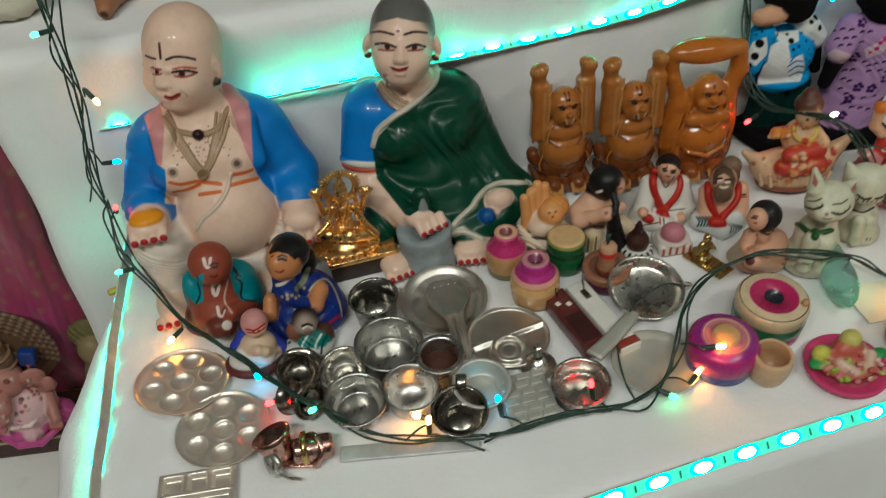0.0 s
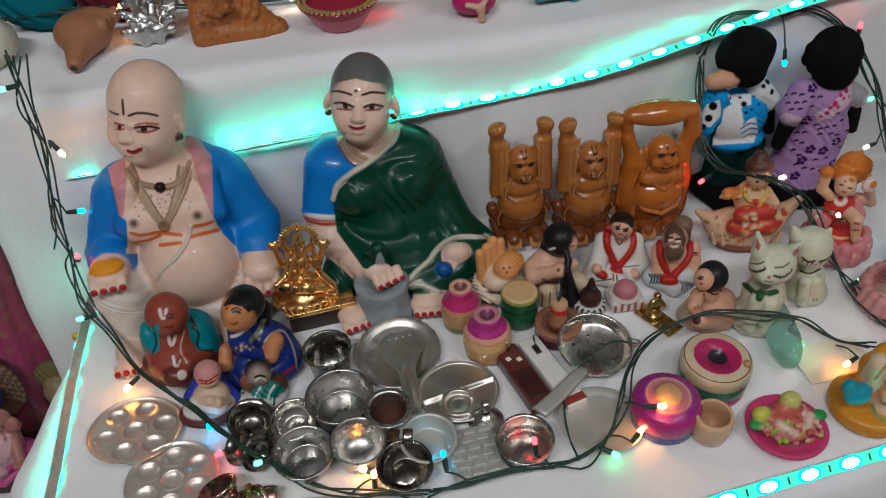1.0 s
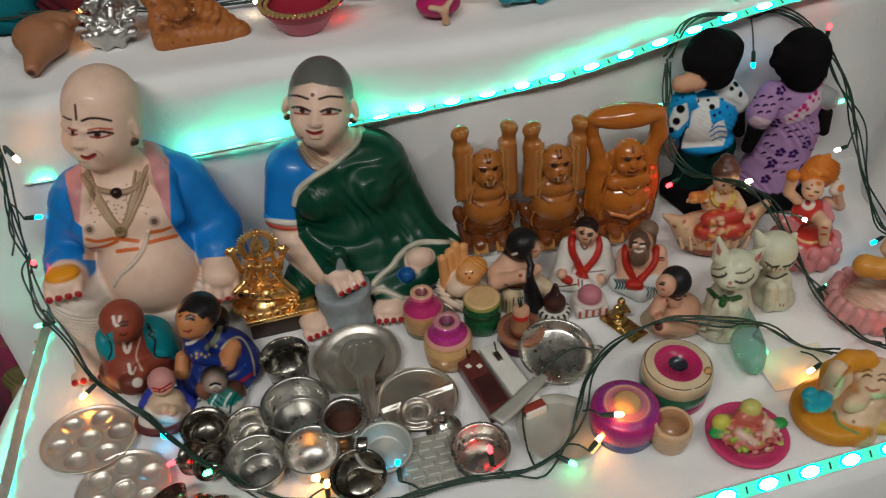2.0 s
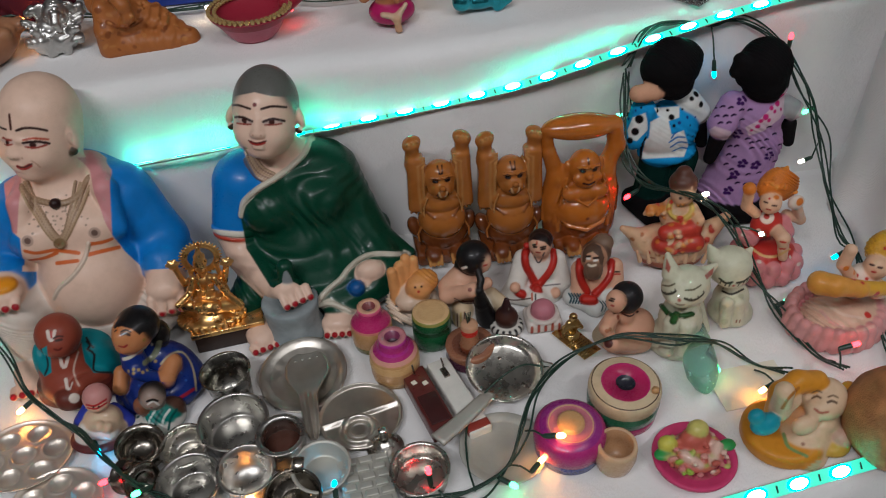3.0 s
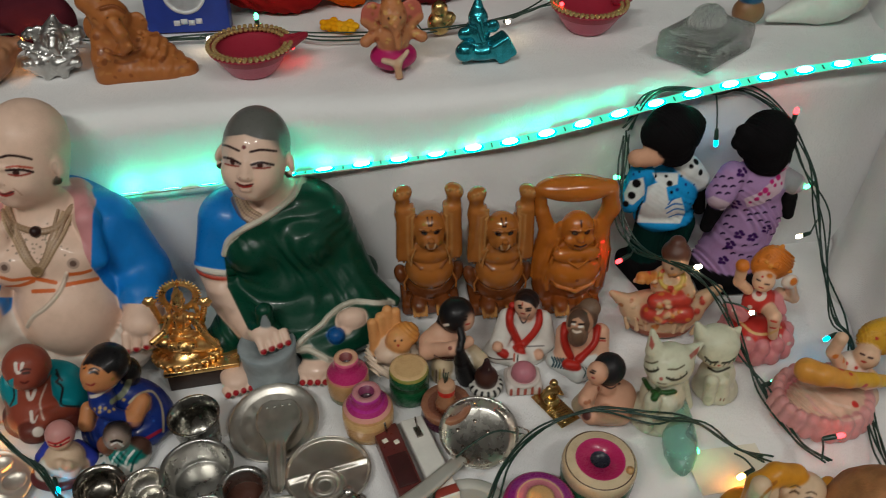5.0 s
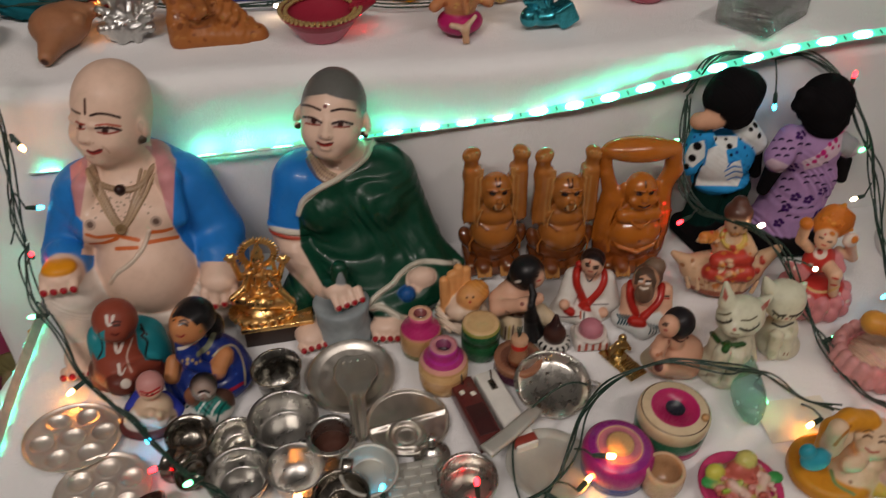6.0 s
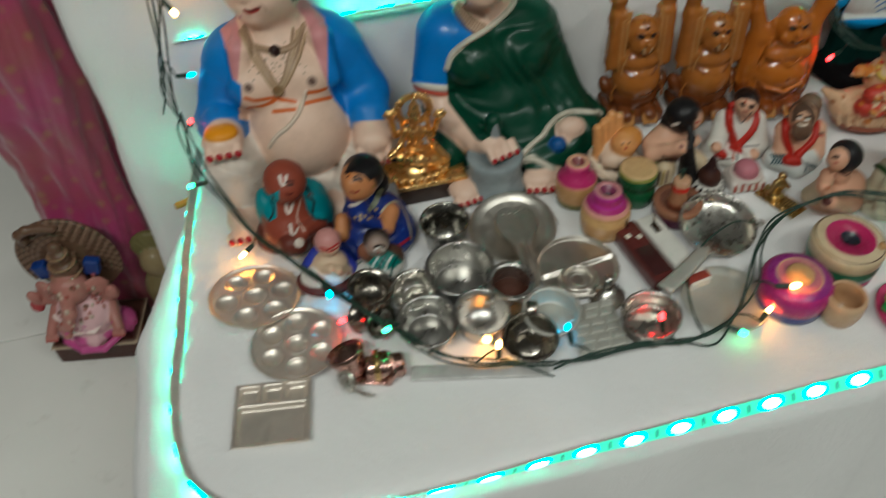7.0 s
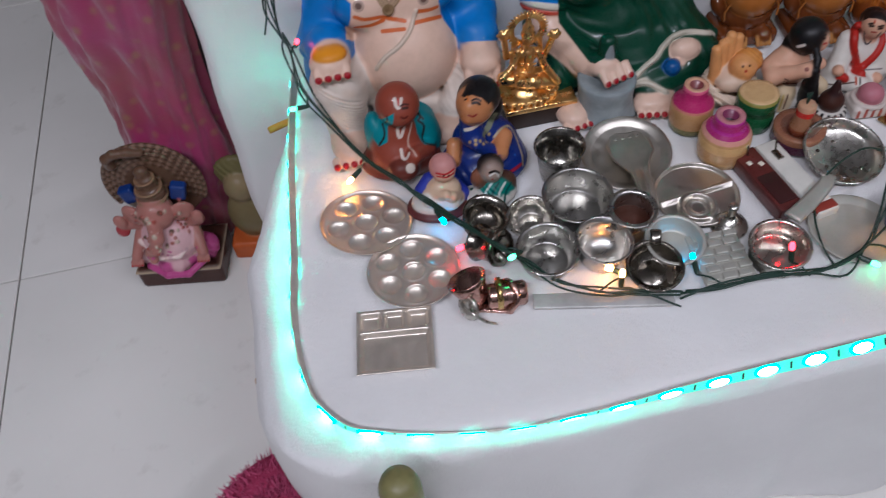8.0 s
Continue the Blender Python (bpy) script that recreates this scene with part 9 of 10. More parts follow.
        for i in range(84):
            row = i // 42
            a = 0.30 + (2 * math.pi - 0.6) * (i % 42) / 41
            o = new("bead", bead)
            o.parent = t
            o.matrix_basis = at((0.0362 - 0.005 * row) * math.cos(a), (0.0362 - 0.005 * row) * math.sin(a), 0.0264 - 0.0012 * row)
    # orange and pink elephant god, teal foil one
    o_, p_ = (0.50, 0.22, 0.10), (0.46, 0.02, 0.14)
    s = [ball((0, 0, 0.012), (0.021, 0.018, 0.012), p_, None, 0.004), ball((0, 0, 0.030), (0.016, 0.013, 0.014), o_, None, 0.004), ball((0, -0.005, 0.050), (0.012, 0.011, 0.012), o_, None, 0.003), limb((0, -0.014, 0.048), (0.002, -0.018, 0.028), 0.0045, 0.003, o_, 0.003), limb((0, 0, 0.058), (0, 0.002, 0.076), 0.010, 0.003, (0.50, 0.20, 0.07), 0.003)]
    s += [limb((-0.012, -0.017, 0.016), (0.0, -0.021, 0.013), 0.002, 0.002, (0.62, 0.45, 0.32)), limb((0.0, -0.021, 0.013), (0.010, -0.016, 0.022), 0.002, 0.002, (0.62, 0.45, 0.32)), limb((0.0, -0.021, 0.012), (0.001, -0.021, 0.001), 0.003, 0.0035, (0.60, 0.36, 0.22))]
    for sx in (-1, 1):
        s += [ball((sx * 0.017, 0.0, 0.052), (0.010, 0.003, 0.011), (0.50, 0.14, 0.10), None, 0.002), limb((sx * 0.015, 0, 0.034), (sx * 0.025, -0.006, 0.030), 0.005, 0.005, o_, 0.003), limb((sx * 0.014, 0, 0.038), (sx * 0.024, 0.0, 0.046), 0.0045, 0.004, o_, 0.003), ball((sx * 0.005, -0.0145, 0.053), 0.0012, (0.05, 0.02, 0.02), paint=True)]
    s += flecks(s, 40, (-0.022, 0.022), (0.02, 0.075), [(0.58, 0.34, 0.12), (0.36, 0.12, 0.05)], 0.0018, 68) + bumps(s, 26, (-0.018, 0.018), (0.030, 0.072), [(0.58, 0.30, 0.10), o_], 0.0014, 69)
    figure("pink_elephant_god", s, 0.001, RESIN, at(0.202, 0.682, UP, 0), "orange elephant-headed god in a pink wrap", "figurine", "small elephant gods")
    s = [ball((0, 0, 0.010), (0.022, 0.015, 0.010), g, None, 0.003), ball((-0.004, 0, 0.026), (0.012, 0.010, 0.013), g, None, 0.003), ball((-0.004, -0.003, 0.041), (0.009, 0.008, 0.009), g, None, 0.002), limb((-0.004, -0.010, 0.040), (0.0, -0.013, 0.024), 0.0035, 0.0025, g, 0.002), limb((-0.004, 0, 0.048), (-0.004, 0.001, 0.058), 0.006, 0.002, g, 0.002), block((0.018, -0.004, 0.012), (0.010, 0.009, 0.011), 0.003, g, (0, -28, 12), 0.003), ball((-0.016, -0.010, 0.012), (0.009, 0.008, 0.009), g, None, 0.002), ball((-0.016, -0.003, 0.026), (0.006, 0.005, 0.006), g, None, 0.002), ball((0.010, -0.002, 0.032), (0.006, 0.004, 0.006), g, None, 0.002)]
    figure("teal_elephant_god", s, 0.0009, TEALFOIL, at(0.283, 0.683, UP, -6), "teal metallic elephant-headed god figure", "figurine", "small elephant gods")
    # glass block, conch
    t = thing("glass_stand", at(0.487, 0.648, UP + 0.001, 32), "clear moulded glass stand with a textured side", "stand")
    part("block", skin([block((0, 0, 0.013), (0.040, 0.028, 0.013), 0.005, g, None, 0.002, (0.0009, (1, 0.2, 0.7), 0.007, 0.01)), ball((0.004, 0.004, 0.030), (0.020, 0.015, 0.014), g, None, 0.006, (0.0008, (0.3, 1, 0.6), 0.007))], 0.0014, 0.001, 0.0), GLASS, t)
    s = [limb((-0.006, 0, 0.018), (-0.052, 0.004, 0.008), 0.018, 0.003, (0.74, 0.73, 0.68), 0.006), ball((0.012, 0, 0.024), (0.030, 0.024, 0.024), (0.76, 0.75, 0.70), None, 0.008), ball((0.038, 0, 0.022), (0.014, 0.016, 0.016), (0.72, 0.66, 0.58), None, 0.006)]
    figure("white_conch", s, 0.0012, GLOSS, at(0.628, 0.690, UP, 4), "smooth white conch shell on the upper step", "shell")
    figure("blue_ring_figurine", [ball((0, 0, 0.014), (0.016, 0.013, 0.014), (0.30, 0.16, 0.08), None, 0.004), ball((0.0, 0, 0.030), (0.013, 0.011, 0.008), (0.02, 0.10, 0.22), None, 0.003)], 0.0011, RESIN, at(0.558, 0.700, UP, 0), "small brown and blue figure beside the conch", "figurine")
    # blue card box with a white emblem
    t = thing("blue_box", pose(0.022, 0.806, UP, -8, 0, -6), "blue card box with a white round emblem", "box")
    part("body", slab(0.078, 0.022, 0.060, 0.0015), BLUEBOX, t)
    white = plain("white_print", (0.75, 0.76, 0.78), 0.5)
    part("emblem", lathe([(0.017, 0), (0.0205, 0), (0.0205, 0.0006), (0.017, 0.0006), (0.017, 0)], 40), white, t, m=pose(0, -0.0112, 0.038, 90, 0, 0))
    bar = slab(0.006, 0.0008, 0.005, 0)
    for i in range(4):
        part("print_bar", bar, white, t, m=at(-0.0105 + 0.007 * i, -0.0114, 0.007 + 0.0012 * (i % 2)))
    # cloth bundles and flowers behind
    def bundle(name, x, y, r, col, label, mat=None):
        s = [ball((0, 0, r[2]), r, col, None, 0.01, (0.0025, (1, 0.4, 0.7), 0.022, 0.02)), ball((0.3 * r[0], -0.3 * r[1], 0.6 * r[2]), (0.6 * r[0], 0.7 * r[1], 0.6 * r[2]), col, None, 0.01, (0.002, (0.8, 0.2, 0.9), 0.018, 0.02))]
        figure(name, s, 0.0024, mat or FABRIC, at(x, y, UP, 0), label, "cloth", floor=0.0)
    bundle("red_cloth", 0.105, 0.838, (0.060, 0.030, 0.040), (0.34, 0.015, 0.015), "folded red cloth on the upper step")
    bundle("orange_cloth", 0.175, 0.842, (0.036, 0.028, 0.040), (0.72, 0.13, 0.01), "folded bright orange cloth")
    bundle("maroon_cloth", 0.255, 0.834, (0.050, 0.028, 0.030), (0.16, 0.015, 0.02), "folded maroon cloth on the upper step")
    bundle("red_cloth", 0.330, 0.850, (0.060, 0.028, 0.030), (0.40, 0.02, 0.02), "folded red cloth on the upper step")
    bundle("maroon_cloth", -0.118, 0.800, (0.040, 0.024, 0.026), (0.10, 0.02, 0.03), "dark maroon cloth behind the silver figure")
    bundle("teal_cloth", -0.195, 0.812, (0.036, 0.026, 0.026), (0.01, 0.16, 0.20), "teal cloth on the upper step")
    bundle("cream_cloth", -0.247, 0.745, (0.040, 0.030, 0.022), (0.62, 0.58, 0.48), "cream cloth bundle at the step's end")
    for x, y, c in ((0.156, 0.772, (0.78, 0.36, 0.01)), (0.171, 0.764, (0.80, 0.42, 0.02))):
        petals = [ball((0, 0, 0.005), 0.006, c, None, 0.002)] + [ball((0.008 * math.cos(i * 0.785), 0.008 * math.sin(i * 0.785), 0.006 + 0.002 * (i % 2)), (0.004, 0.004, 0.003), c, None, 0.001) for i in range(8)]
        figure("marigold_flower", petals, 0.0009, FABRIC, at(x, y, UP, 20), "orange marigold flower head", "flower", "marigolds")
    figure("gold_trinket", [ball((0, 0, 0.012), (0.012, 0.010, 0.012), g, None, 0.003), ball((0, 0, 0.026), (0.008, 0.007, 0.008), g, None, 0.003), ball((0.010, 0, 0.016), 0.006, g, None, 0.002)], 0.0011, BRASS, at(0.257, 0.742, UP, 0), "small golden figure on the upper step", "figurine")


upper_things()

# ---------- things on the floor ----------


def floor_things():
    # tall figure wrapped in magenta silk
    n, h = 150, 110
    verts, faces = [], []
    for j in range(h):
        z = 0.62 * j / (h - 1)
        for i in range(n):
            a = 2 * math.pi * i / n
            r = 0.0590 - 0.002 * z / 0.62 + 0.006 * math.sin(5 * a + 3 * z) * (0.4 + z) + 0.003 * math.sin(13 * a - 8 * z) + 0.005 * math.sin(z * 28 + 2 * math.sin(a)) + 0.0022 * abs(math.sin(7 * a + 31 * z + 2 * math.sin(9 * z + a))) - 0.0020 * abs(math.sin(11 * a - 46 * z + 3 * math.sin(5 * a)))
            verts.append((r * 1.08 * math.cos(a), r * 0.9 * math.sin(a), z))
    for j in range(h - 1):
        for i in range(n):
            k = (i + 1) % n
            faces.append((j * n + i, j * n + k, (j + 1) * n + k, (j + 1) * n + i))
    faces.append(tuple(range((h - 1) * n, h * n)))
    me = bpy.data.meshes.new("drape")
    me.from_pydata(verts, [], faces)
    t = thing("draped_figure", pose(-0.350, 0.765, FLOOR, 0, 0, 0), "tall standing form wrapped in magenta silk brocade", "draped figure")
    part("silk", me, silk_material(), t)
    part("border", tube([(0.060, -0.014, 0.0), (0.061, -0.014, 0.2), (0.060, -0.012, 0.42), (0.058, -0.012, 0.62)], 0.0055, 8, 0.02), plain("black_border", (0.01, 0.006, 0.008), 0.6), t, "black border")
    # elephant god with a wide halo, leaning on it
    G, P, D, F, B = (0.150, 0.085, 0.055), (0.70, 0.46, 0.48), (0.075, 0.028, 0.020), (0.42, 0.19, 0.16), (0.010, 0.045, 0.20)
    s = [block((0, 0, 0.016), (0.050, 0.034, 0.016), 0.006, D, None, 0.004), block((0, -0.0005, 0.0290), (0.0505, 0.0345, 0.0010), 0.0010, (0.45, 0.36, 0.26), None, 0.0005)]
    fold = (0.0012, (1, 0.3, 0.5), 0.009, 0.012)
    # broad belly, crossed legs and the hem of the wrap
    s += [ball((0.002, -0.010, 0.066), (0.033, 0.030, 0.034), P, None, 0.006), limb((-0.034, -0.010, 0.044), (0.006, -0.030, 0.042), 0.015, 0.012, P, 0.004, fold), limb((0.034, -0.010, 0.044), (-0.006, -0.030, 0.042), 0.015, 0.012, (0.52, 0.10, 0.28), 0.004, fold)]
    s += strand([(-0.030, -0.022, 0.074), (-0.010, -0.040, 0.062), (0.014, -0.040, 0.062), (0.032, -0.020, 0.072)], 0.0022, (0.74, 0.60, 0.56), 0.001)
    s += strand([(-0.030, -0.030, 0.038), (-0.008, -0.043, 0.034), (0.016, -0.043, 0.034), (0.034, -0.028, 0.040)], 0.0040, (0.50, 0.09, 0.27), 0.002)
    # head, tiered crown and the curl of the trunk
    s += [ball((0, -0.016, 0.114), (0.021, 0.019, 0.020), F, None, 0.006), ball((0, -0.006, 0.136), (0.017, 0.013, 0.011), G, None, 0.003), ball((-0.001, -0.004, 0.150), (0.0125, 0.010, 0.010), G, None, 0.003), ball((-0.002, -0.002, 0.162), (0.008, 0.007, 0.008), G, None, 0.003)]
    s += [ring((0, -0.006, z), R0, 0.0016, (0.27, 0.165, 0.10), None, 0.0006) for z, R0 in ((0.130, 0.0165), (0.143, 0.0140), (0.156, 0.0100))]
    s += strand([(0, -0.032, 0.112), (0.0, -0.041, 0.098), (-0.006, -0.044, 0.084), (-0.014, -0.042, 0.076), (-0.012, -0.046, 0.068)], 0.0085, F, 0.003, rb=0.0050)
    # flat halo with fine rows of bosses and a scroll at its top
    s += [ball((0.000, 0.015, 0.131), (0.053, 0.008, 0.058), G, None, 0.004)]
    for rr, n, z in ((1.0, 54, 0.0030), (0.90, 48, 0.0026), (0.80, 42, 0.0026), (0.69, 36, 0.0024), (0.58, 30, 0.0024)):
        for i in range(n):
            a = -0.45 + (math.pi + 0.9) * i / (n - 1)
            s += [ball((0.053 * rr * math.cos(a), 0.008 + 0.003 * rr, 0.131 + 0.058 * rr * math.sin(a)), (z, z * 0.9, z), (0.24, 0.150, 0.105) if i % 2 else (0.10, 0.055, 0.034), None, 0.001)]
    s += strand([(-0.034, 0.006, 0.168), (-0.034, 0.003, 0.180), (-0.024, 0.002, 0.187), (-0.010, 0.004, 0.186), (0.002, 0.006, 0.182)], 0.0058, G, 0.003, rb=0.0042)
    # blue pads beside the head, ears, raised and lowered hands
    s += [block((sx * 0.027 + 0.002, -0.004, 0.133), (0.0085, 0.006, 0.0105), 0.003, B, (0, sx * 14, 0), 0.001) for sx in (-1, 1)] + [ball((sx * 0.028, -0.014, 0.110), (0.013, 0.005, 0.014), F, (0, -sx * 14, sx * 20), 0.002) for sx in (-1, 1)]
    for sx in (-1, 1):
        s += [limb((sx * 0.028, -0.006, 0.088), (sx * 0.042, -0.014, 0.096), 0.0080, 0.0065, F, 0.004), ball((sx * 0.043, -0.018, 0.104), (0.0070, 0.0050, 0.0095), F, (0, sx * 12, 0), 0.002)]
        s += [limb((sx * 0.030, -0.010, 0.076), (sx * 0.038, -0.032, 0.058), 0.0075, 0.0060, F, 0.004)] + fingers((sx * 0.038, -0.036, 0.055), (0, -0.7, -0.6), (1, 0, 0), 4, 0.005, 0.0020, F)
    s += [ball((-0.046, -0.016, 0.088), (0.0075, 0.006, 0.0095), (0.40, 0.05, 0.06), None, 0.002)]
    rnd = random.Random(31)
    for i in range(60):
        a, z = rnd.uniform(-0.026, 0.030), rnd.uniform(0.086, 0.150)
        q = trace(s, (a, -0.10, z), (0, 1, -0.2), 0.14)
        s += [ball(q, (rnd.uniform(0.0012, 0.0026), 0.0018, rnd.uniform(0.0012, 0.0026)), rnd.choice([G, F, (0.52, 0.42, 0.34), (0.36, 0.10, 0.08)]), None, 0.0006)]
    s += flecks(s, 26, (-0.036, 0.036), (0.034, 0.052), [(0.66, 0.48, 0.42), (0.50, 0.10, 0.26), (0.60, 0.40, 0.42)], 0.0020, 33)
    figure("elephant_god_statue", s, 0.0011, GLOSS, at(-0.382, 0.682, FLOOR, -10), "painted elephant-headed god with a bronze halo and pink wrap", "statue")
    s = [block((0, 0, 0.014), (0.030, 0.024, 0.014), 0.005, (0.50, 0.12, 0.03), None, 0.004), ball((0, 0, 0.06), (0.026, 0.020, 0.036), (0.20, 0.16, 0.08), None, 0.006), ball((0, -0.004, 0.108), (0.018, 0.016, 0.020), (0.26, 0.20, 0.11), None, 0.005), ball((0, 0.006, 0.122), (0.026, 0.010, 0.024), (0.16, 0.14, 0.06), None, 0.004, (0.0012, (1, 0, 1), 0.010))]
    figure("gilded_statue", s, 0.0018, CLAY, at(-0.292, 0.690, FLOOR, -10), "olive and gold statue on an orange base", "statue")
    # fluffy pink head wrap and a small bottle before the step
    rnd = random.Random(3)
    bm = bmesh.new()
    for i in range(4200):
        a, b = rnd.uniform(0, 2 * math.pi), rnd.uniform(0.12, 1.5)
        d = Vector((math.cos(a) * math.sin(b), math.sin(a) * math.sin(b), math.cos(b)))
        p = Vector((0.062 * d.x, 0.055 * d.y, 0.10 + 0.045 * d.z))
        q = p + d * rnd.uniform(0.003, 0.007) + Vector((rnd.gauss(0, 0.002), rnd.gauss(0, 0.002), rnd.gauss(0, 0.002)))
        side = d.cross(Vector((rnd.gauss(0, 1), rnd.gauss(0, 1), rnd.gauss(0, 1)))).normalized() * 0.0011
        bm.faces.new([bm.verts.new(p - side), bm.verts.new(p + side), bm.verts.new(q)])
    t = thing("fluffy_toy", at(-0.268, 0.280, FLOOR, 0) @ Matrix.Scale(1.12, 4), "fluffy pink and green soft toy on the floor", "soft toy")
    me = bpy.data.meshes.new("fluff")
    bm.to_mesh(me)
    bm.free()
    part("fluff", me, plain("pink_fluff", (0.56, 0.09, 0.20), 0.9, 0.0, 60, 0.3), t)
    part("body", lathe([(0, 0), (0.045, 0), (0.055, 0.02), (0.060, 0.07), (0.062, 0.10), (0.050, 0.128), (0.028, 0.143), (0, 0.146)], 36, [(0.05, 0.10, 0.03)] * 3 + [(0.40, 0.05, 0.12)] * 5), FABRIC, t)
    t = thing("small_bottle", at(-0.172, 0.212, FLOOR, 0), "slim olive bottle with a rounded cap", "bottle")
    part("body", lathe([(0, 0), (0.014, 0), (0.0155, 0.004), (0.0155, 0.262), (0.012, 0.280), (0.010, 0.288), (0, 0.2885)], 28), plain("olive_glass", (0.22, 0.13, 0.06), 0.25, coat=0.4), t)
    part("cap", lathe([(0, 0.286), (0.0125, 0.286), (0.0132, 0.289), (0.0130, 0.310), (0.0112, 0.317), (0.006, 0.321), (0, 0.3215)], 28), plain("olive_cap", (0.24, 0.22, 0.09), 0.4), t, "olive cap")
    for x, y, z, a in ((-0.2630, 0.345, -0.060, 90), (-0.215, 0.625, -0.040, 20)):
        t = thing("yellow_stick", pose(x, y, z, 0, 90 if a == 20 else 15, a), "yellow wooden stick end under the cloth", "stick", "step frame sticks")
        part("shaft", lathe([(0, -0.02), (0.003, -0.02), (0.0034, -0.018), (0.0034, 0.018), (0.003, 0.02), (0, 0.02)], 14), plain("yellow_wood", (0.55, 0.27, 0.03), 0.5), t)


def silk_material():
    m, nt, bs = nodes_of("silk_brocade")
    n1, n2 = add_noise(nt, 9, 5), add_noise(nt, 55, 3)
    c = add_ramp(nt, n1.outputs[0], 0.38, 0.66, (0.33, 0.022, 0.115), (0.26, 0.05, 0.05))
    tc = nt.nodes.new("ShaderNodeTexCoord")
    vo = nt.nodes.new("ShaderNodeTexVoronoi")
    vo.inputs["Scale"].default_value = 46
    nt.links.new(tc.outputs["Object"], vo.inputs["Vector"])
    motif = add_ramp(nt, vo.outputs["Distance"], 0.10, 0.30, (0.5, 0.5, 0.5), (0, 0, 0))
    c = add_mix(nt, c, (0.30, 0.17, 0.06), motif)
    nt.links.new(c, bs.inputs["Base Color"])
    bs.inputs["Roughness"].default_value, bs.inputs["Sheen Weight"].default_value = 0.42, 0.4
    add_bump(nt, bs, n2.outputs[0], 0.5, 0.002)
    return m


floor_things()

# ---------- strings of small lamps ----------


def string_lights(points, strands, spread, label, bulbs=(), seed=1):
    """Thin green wires that run together, with small lamps on short holders."""
    t = thing("string_lights", Matrix(), label, "string lights", "strings of lamps")
    rnd = random.Random(seed)
    for k in range(strands):
        off = [Vector((rnd.gauss(0, spread), rnd.gauss(0, spread), abs(rnd.gauss(0, spread * 0.6)))) for _ in points]
        part("wire", tube([Vector(p) + o for p, o in zip(points, off)], 0.00085, 5, 0.005), WIRE, t)
    holder = lathe([(0, 0), (0.0014, 0), (0.0019, 0.002), (0.0021, 0.009), (0.0019, 0.0105), (0, 0.0105)], 10)
    holder.materials.append(WIRE)
    lamps = {}
    for c in {b[0] for b in bulbs}:
        lamps[c] = lathe([(0, 0.0105), (0.0018, 0.0108), (0.0021, 0.0135), (0.0017, 0.0160), (0, 0.0172)], 10)
        lamps[c].materials.append(BULB[c])
    for c, p, way in bulbs:
        q = Vector(way).normalized().to_track_quat("Z", "Y").to_matrix().to_4x4()
        o = new("lamp_holder", holder)
        o.parent, o.matrix_basis = t, Matrix.Translation(Vector(p) - Vector(way).normalized() * 0.0135) @ q
        o = new("bulb", lamps[c])
        o.parent, o.matrix_basis = t, Matrix.Translation(Vector(p) - Vector(way).normalized() * 0.0135) @ q
        near = min(points, key=lambda u: (Vector(u) - Vector(p)).length)
        a = Vector(p) - Vector(way).normalized() * 0.0135
        mid = (a + Vector(near)) / 2 + Vector((0, 0, 0.003))
        part("lead", tube([a, mid, Vector(near)], 0.0008, 5, 0.004), WIRE, t)


string_lights([(-0.187, 0.632, 0.244), (-0.186, 0.622, 0.202), (-0.184, 0.618, 0.167), (-0.197, 0.617, 0.120), (-0.201, 0.612, 0.089), (-0.196, 0.598, 0.076)], 5, 0.0045, "green wires of small lamps hanging down the riser",
              [("orange", (-0.176, 0.612, 0.164), (0.5, -0.4, -0.8)), ("cyan", (-0.178, 0.608, 0.108), (1, -0.3, 0.1)), ("green", (-0.200, 0.615, 0.226), (-1, -0.2, 0))], 2)
string_lights([(-0.196, 0.598, 0.076), (-0.191, 0.568, 0.080), (-0.186, 0.545, 0.058), (-0.170, 0.520, 0.036), (-0.150, 0.474, 0.038), (-0.128, 0.446, 0.038), (-0.110, 0.432, 0.026), (-0.091, 0.400, 0.030), (-0.069, 0.366, 0.032), (-0.053, 0.358, 0.020), (-0.033, 0.346, 0.006), (-0.007, 0.331, 0.006), (0.020, 0.323, 0.006), (0.048, 0.313, 0.006)], 4, 0.0025, "green wires of small lamps among toy vessels",
              [("red", (-0.184, 0.566, 0.092), (0.2, -0.6, 0.8)), ("green", (-0.201, 0.560, 0.030), (-1, -0.1, 0.1)), ("orange", (-0.166, 0.484, 0.010), (-0.7, -0.6, -0.1)), ("cyan", (-0.102, 0.420, 0.012), (0.3, -1, 0)), ("red", (-0.096, 0.388, 0.016), (-1, -0.2, 0)), ("orange", (0.005, 0.346, 0.010), (-0.8, 0.5, 0.2)), ("orange", (0.012, 0.338, 0.012), (0.1, 0.3, 1)), ("green", (-0.066, 0.352, 0.040), (-0.6, -0.5, 0.4))], 3)
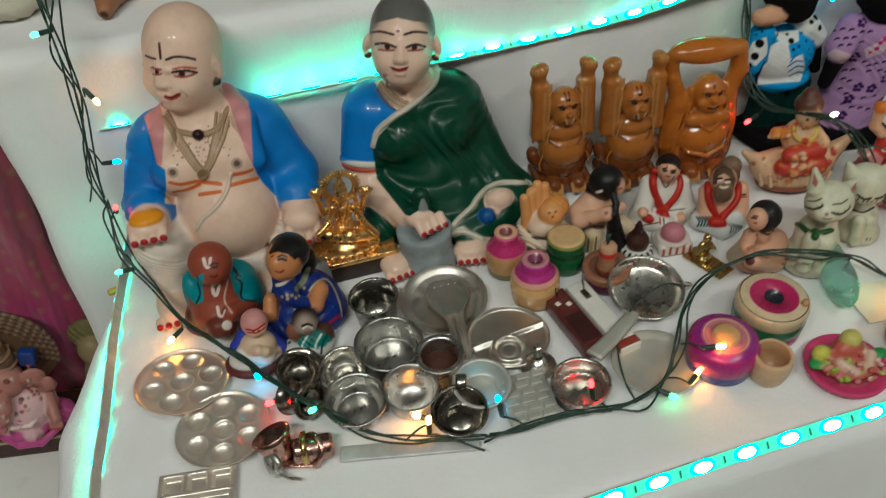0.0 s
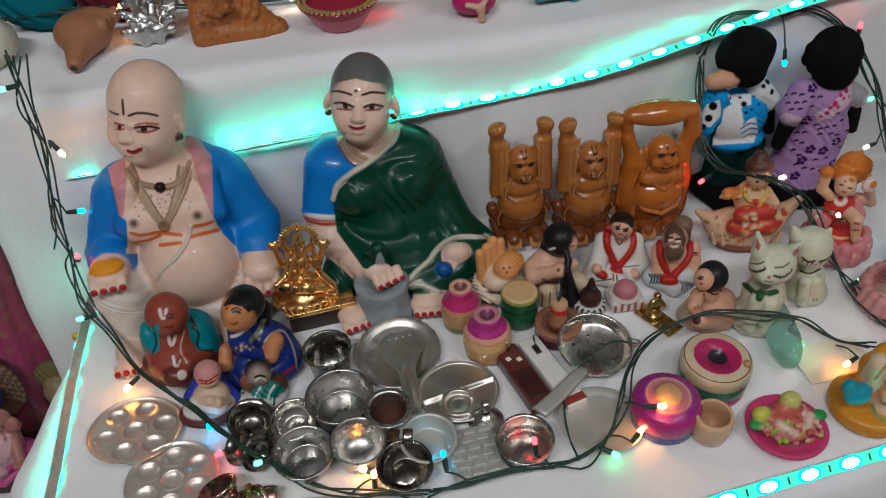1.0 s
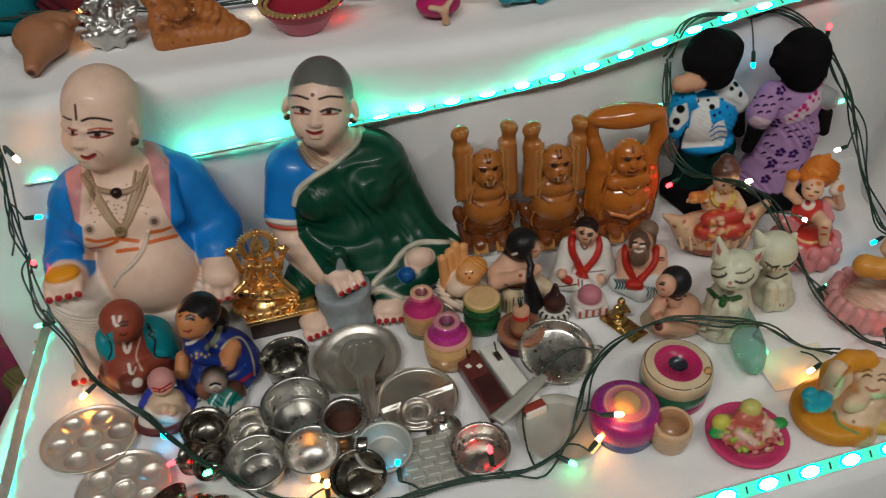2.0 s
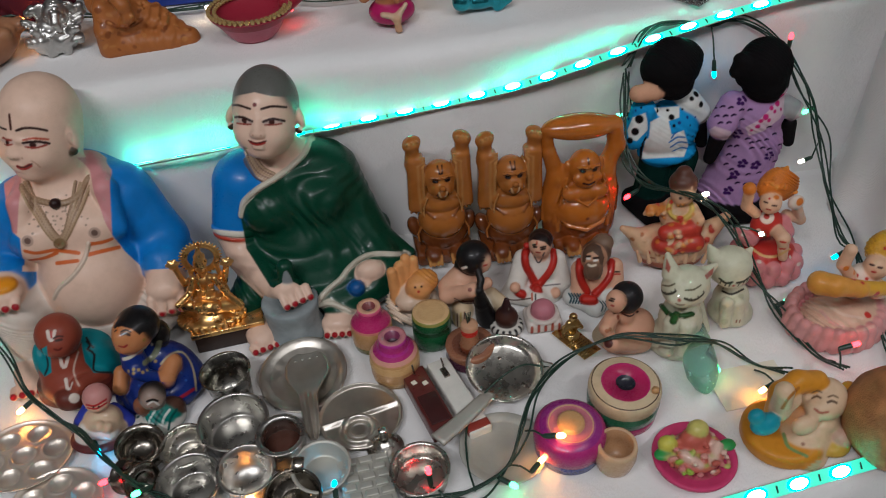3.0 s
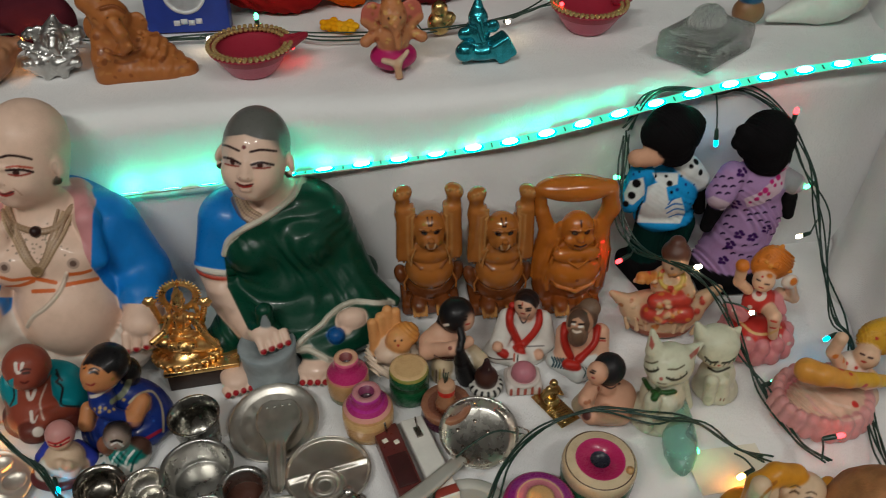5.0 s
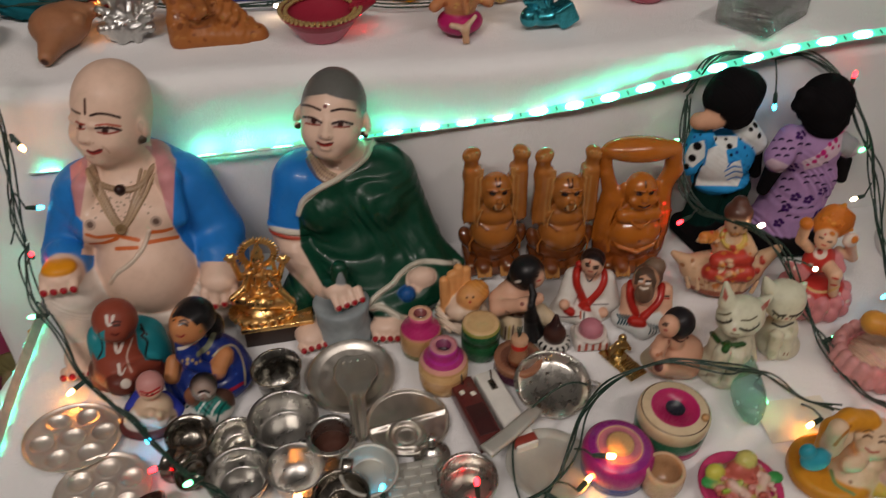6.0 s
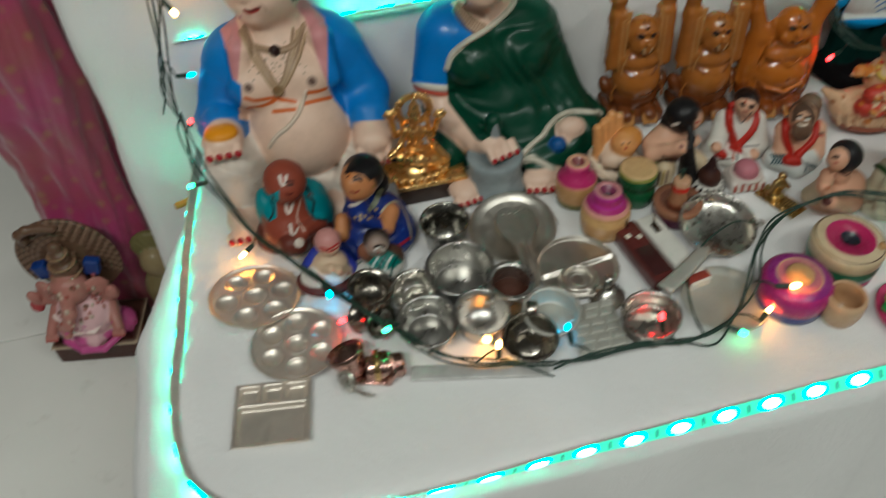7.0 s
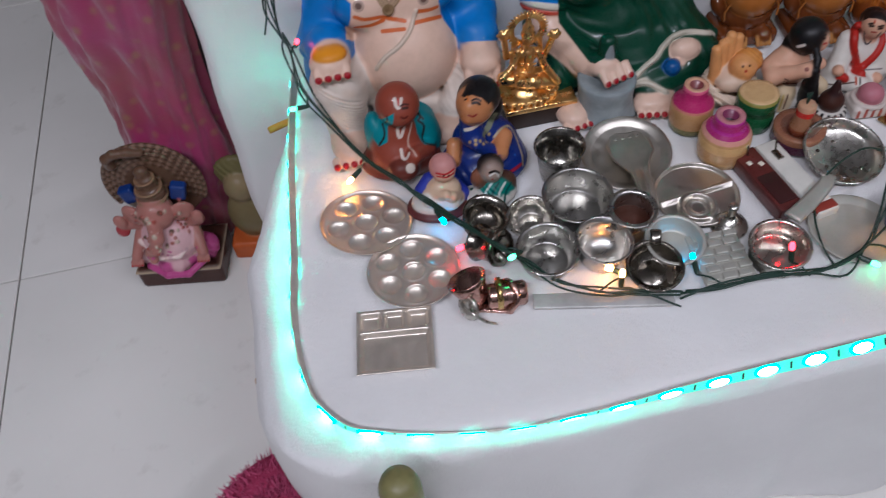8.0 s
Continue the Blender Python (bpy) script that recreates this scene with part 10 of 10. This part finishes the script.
string_lights([(0.048, 0.313, 0.006), (0.077, 0.311, 0.010), (0.106, 0.309, 0.012), (0.140, 0.306, 0.006), (0.168, 0.308, 0.007), (0.191, 0.318, 0.010), (0.207, 0.332, 0.026), (0.227, 0.362, 0.030), (0.262, 0.388, 0.024), (0.300, 0.384, 0.040), (0.338, 0.366, 0.044), (0.379, 0.370, 0.026), (0.404, 0.345, 0.010), (0.416, 0.318, 0.03)], 4, 0.0028, "green wires of small lamps among wooden toys",
              [("cyan", (0.065, 0.338, 0.013), (0.1, 1, 0.3)), ("red", (0.131, 0.323, 0.022), (0, 0.4, 1)), ("orange", (0.226, 0.312, 0.038), (0.5, -0.3, 0.2)), ("orange", (0.213, 0.314, 0.012), (0.6, 0.4, 0)), ("green", (0.188, 0.303, 0.007), (0.6, -0.7, 0)), ("green", (0.374, 0.352, 0.014), (0.3, -0.9, -0.2)), ("orange", (0.396, 0.322, 0.014), (-1, -0.3, 0))], 5)
string_lights([(0.160, 0.309, 0.006), (0.162, 0.330, 0.006), (0.172, 0.360, 0.010), (0.190, 0.385, 0.012), (0.225, 0.398, 0.020), (0.250, 0.395, 0.012)], 1, 0.001, "single green wire looped over a plate", (), 6)
string_lights([(0.396, 0.590, 0.150), (0.384, 0.570, 0.128), (0.378, 0.545, 0.095), (0.386, 0.520, 0.078), (0.412, 0.470, 0.088), (0.434, 0.449, 0.070), (0.447, 0.424, 0.034), (0.459, 0.394, 0.010), (0.456, 0.345, 0.008), (0.452, 0.312, 0.030)], 4, 0.0030, "green wires of small lamps draped before the dolls",
              [("white", (0.449, 0.430, 0.072), (-0.6, -0.4, 0.6)), ("green", (0.470, 0.404, 0.012), (1, 0.2, 0)), ("red", (0.479, 0.330, 0.030), (1, -0.2, 0.3)), ("red", (0.375, 0.528, 0.060), (-1, -0.3, -0.2)), ("white", (0.421, 0.476, 0.088), (0.5, -0.6, 0.6))], 8)
string_lights([(0.398, 0.600, 0.150), (0.417, 0.604, 0.182), (0.446, 0.604, 0.184), (0.480, 0.600, 0.178), (0.508, 0.596, 0.180), (0.539, 0.575, 0.160), (0.562, 0.552, 0.118), (0.572, 0.530, 0.080), (0.566, 0.496, 0.045), (0.549, 0.448, 0.030), (0.548, 0.424, 0.026), (0.540, 0.390, 0.012), (0.520, 0.330, 0.008), (0.500, 0.290, 0.02)], 5, 0.0035, "green wires of small lamps looped over the dolls",
              [("cyan", (0.477, 0.578, 0.140), (0, -0.3, -1)), ("red", (0.541, 0.566, 0.172), (0, 0, 1)), ("white", (0.553, 0.526, 0.060), (-1, -0.2, 0)), ("green", (0.388, 0.584, 0.112), (-1, 0, 0.1)), ("green", (0.562, 0.548, 0.100), (-1, -0.4, 0)), ("cyan", (0.532, 0.430, 0.024), (-1, -0.3, 0))], 9)
string_lights([(-0.25, 0.80, 0.206), (-0.17, 0.785, 0.215), (-0.11, 0.775, 0.212), (-0.04, 0.770, 0.204), (0.03, 0.765, 0.200), (0.09, 0.752, 0.205), (0.15, 0.742, 0.200), (0.24, 0.735, 0.200), (0.33, 0.740, 0.204), (0.40, 0.775, 0.21)], 3, 0.004, "green wires of small lamps along the upper step",
              [("orange", (-0.115, 0.757, 0.222), (0.2, -0.7, 0.4)), ("white", (0.040, 0.756, 0.204), (0.1, -0.9, 0.2)), ("red", (0.115, 0.718, 0.206), (0, -1, 0)), ("green", (0.086, 0.770, 0.216), (0, 0, 1)), ("white", (0.224, 0.708, 0.225), (0, -0.8, 0.3)), ("white", (0.320, 0.724, 0.208), (0, -0.8, 0.3)), ("red", (0.372, 0.722, 0.222), (-0.2, -0.8, 0.3))], 11)
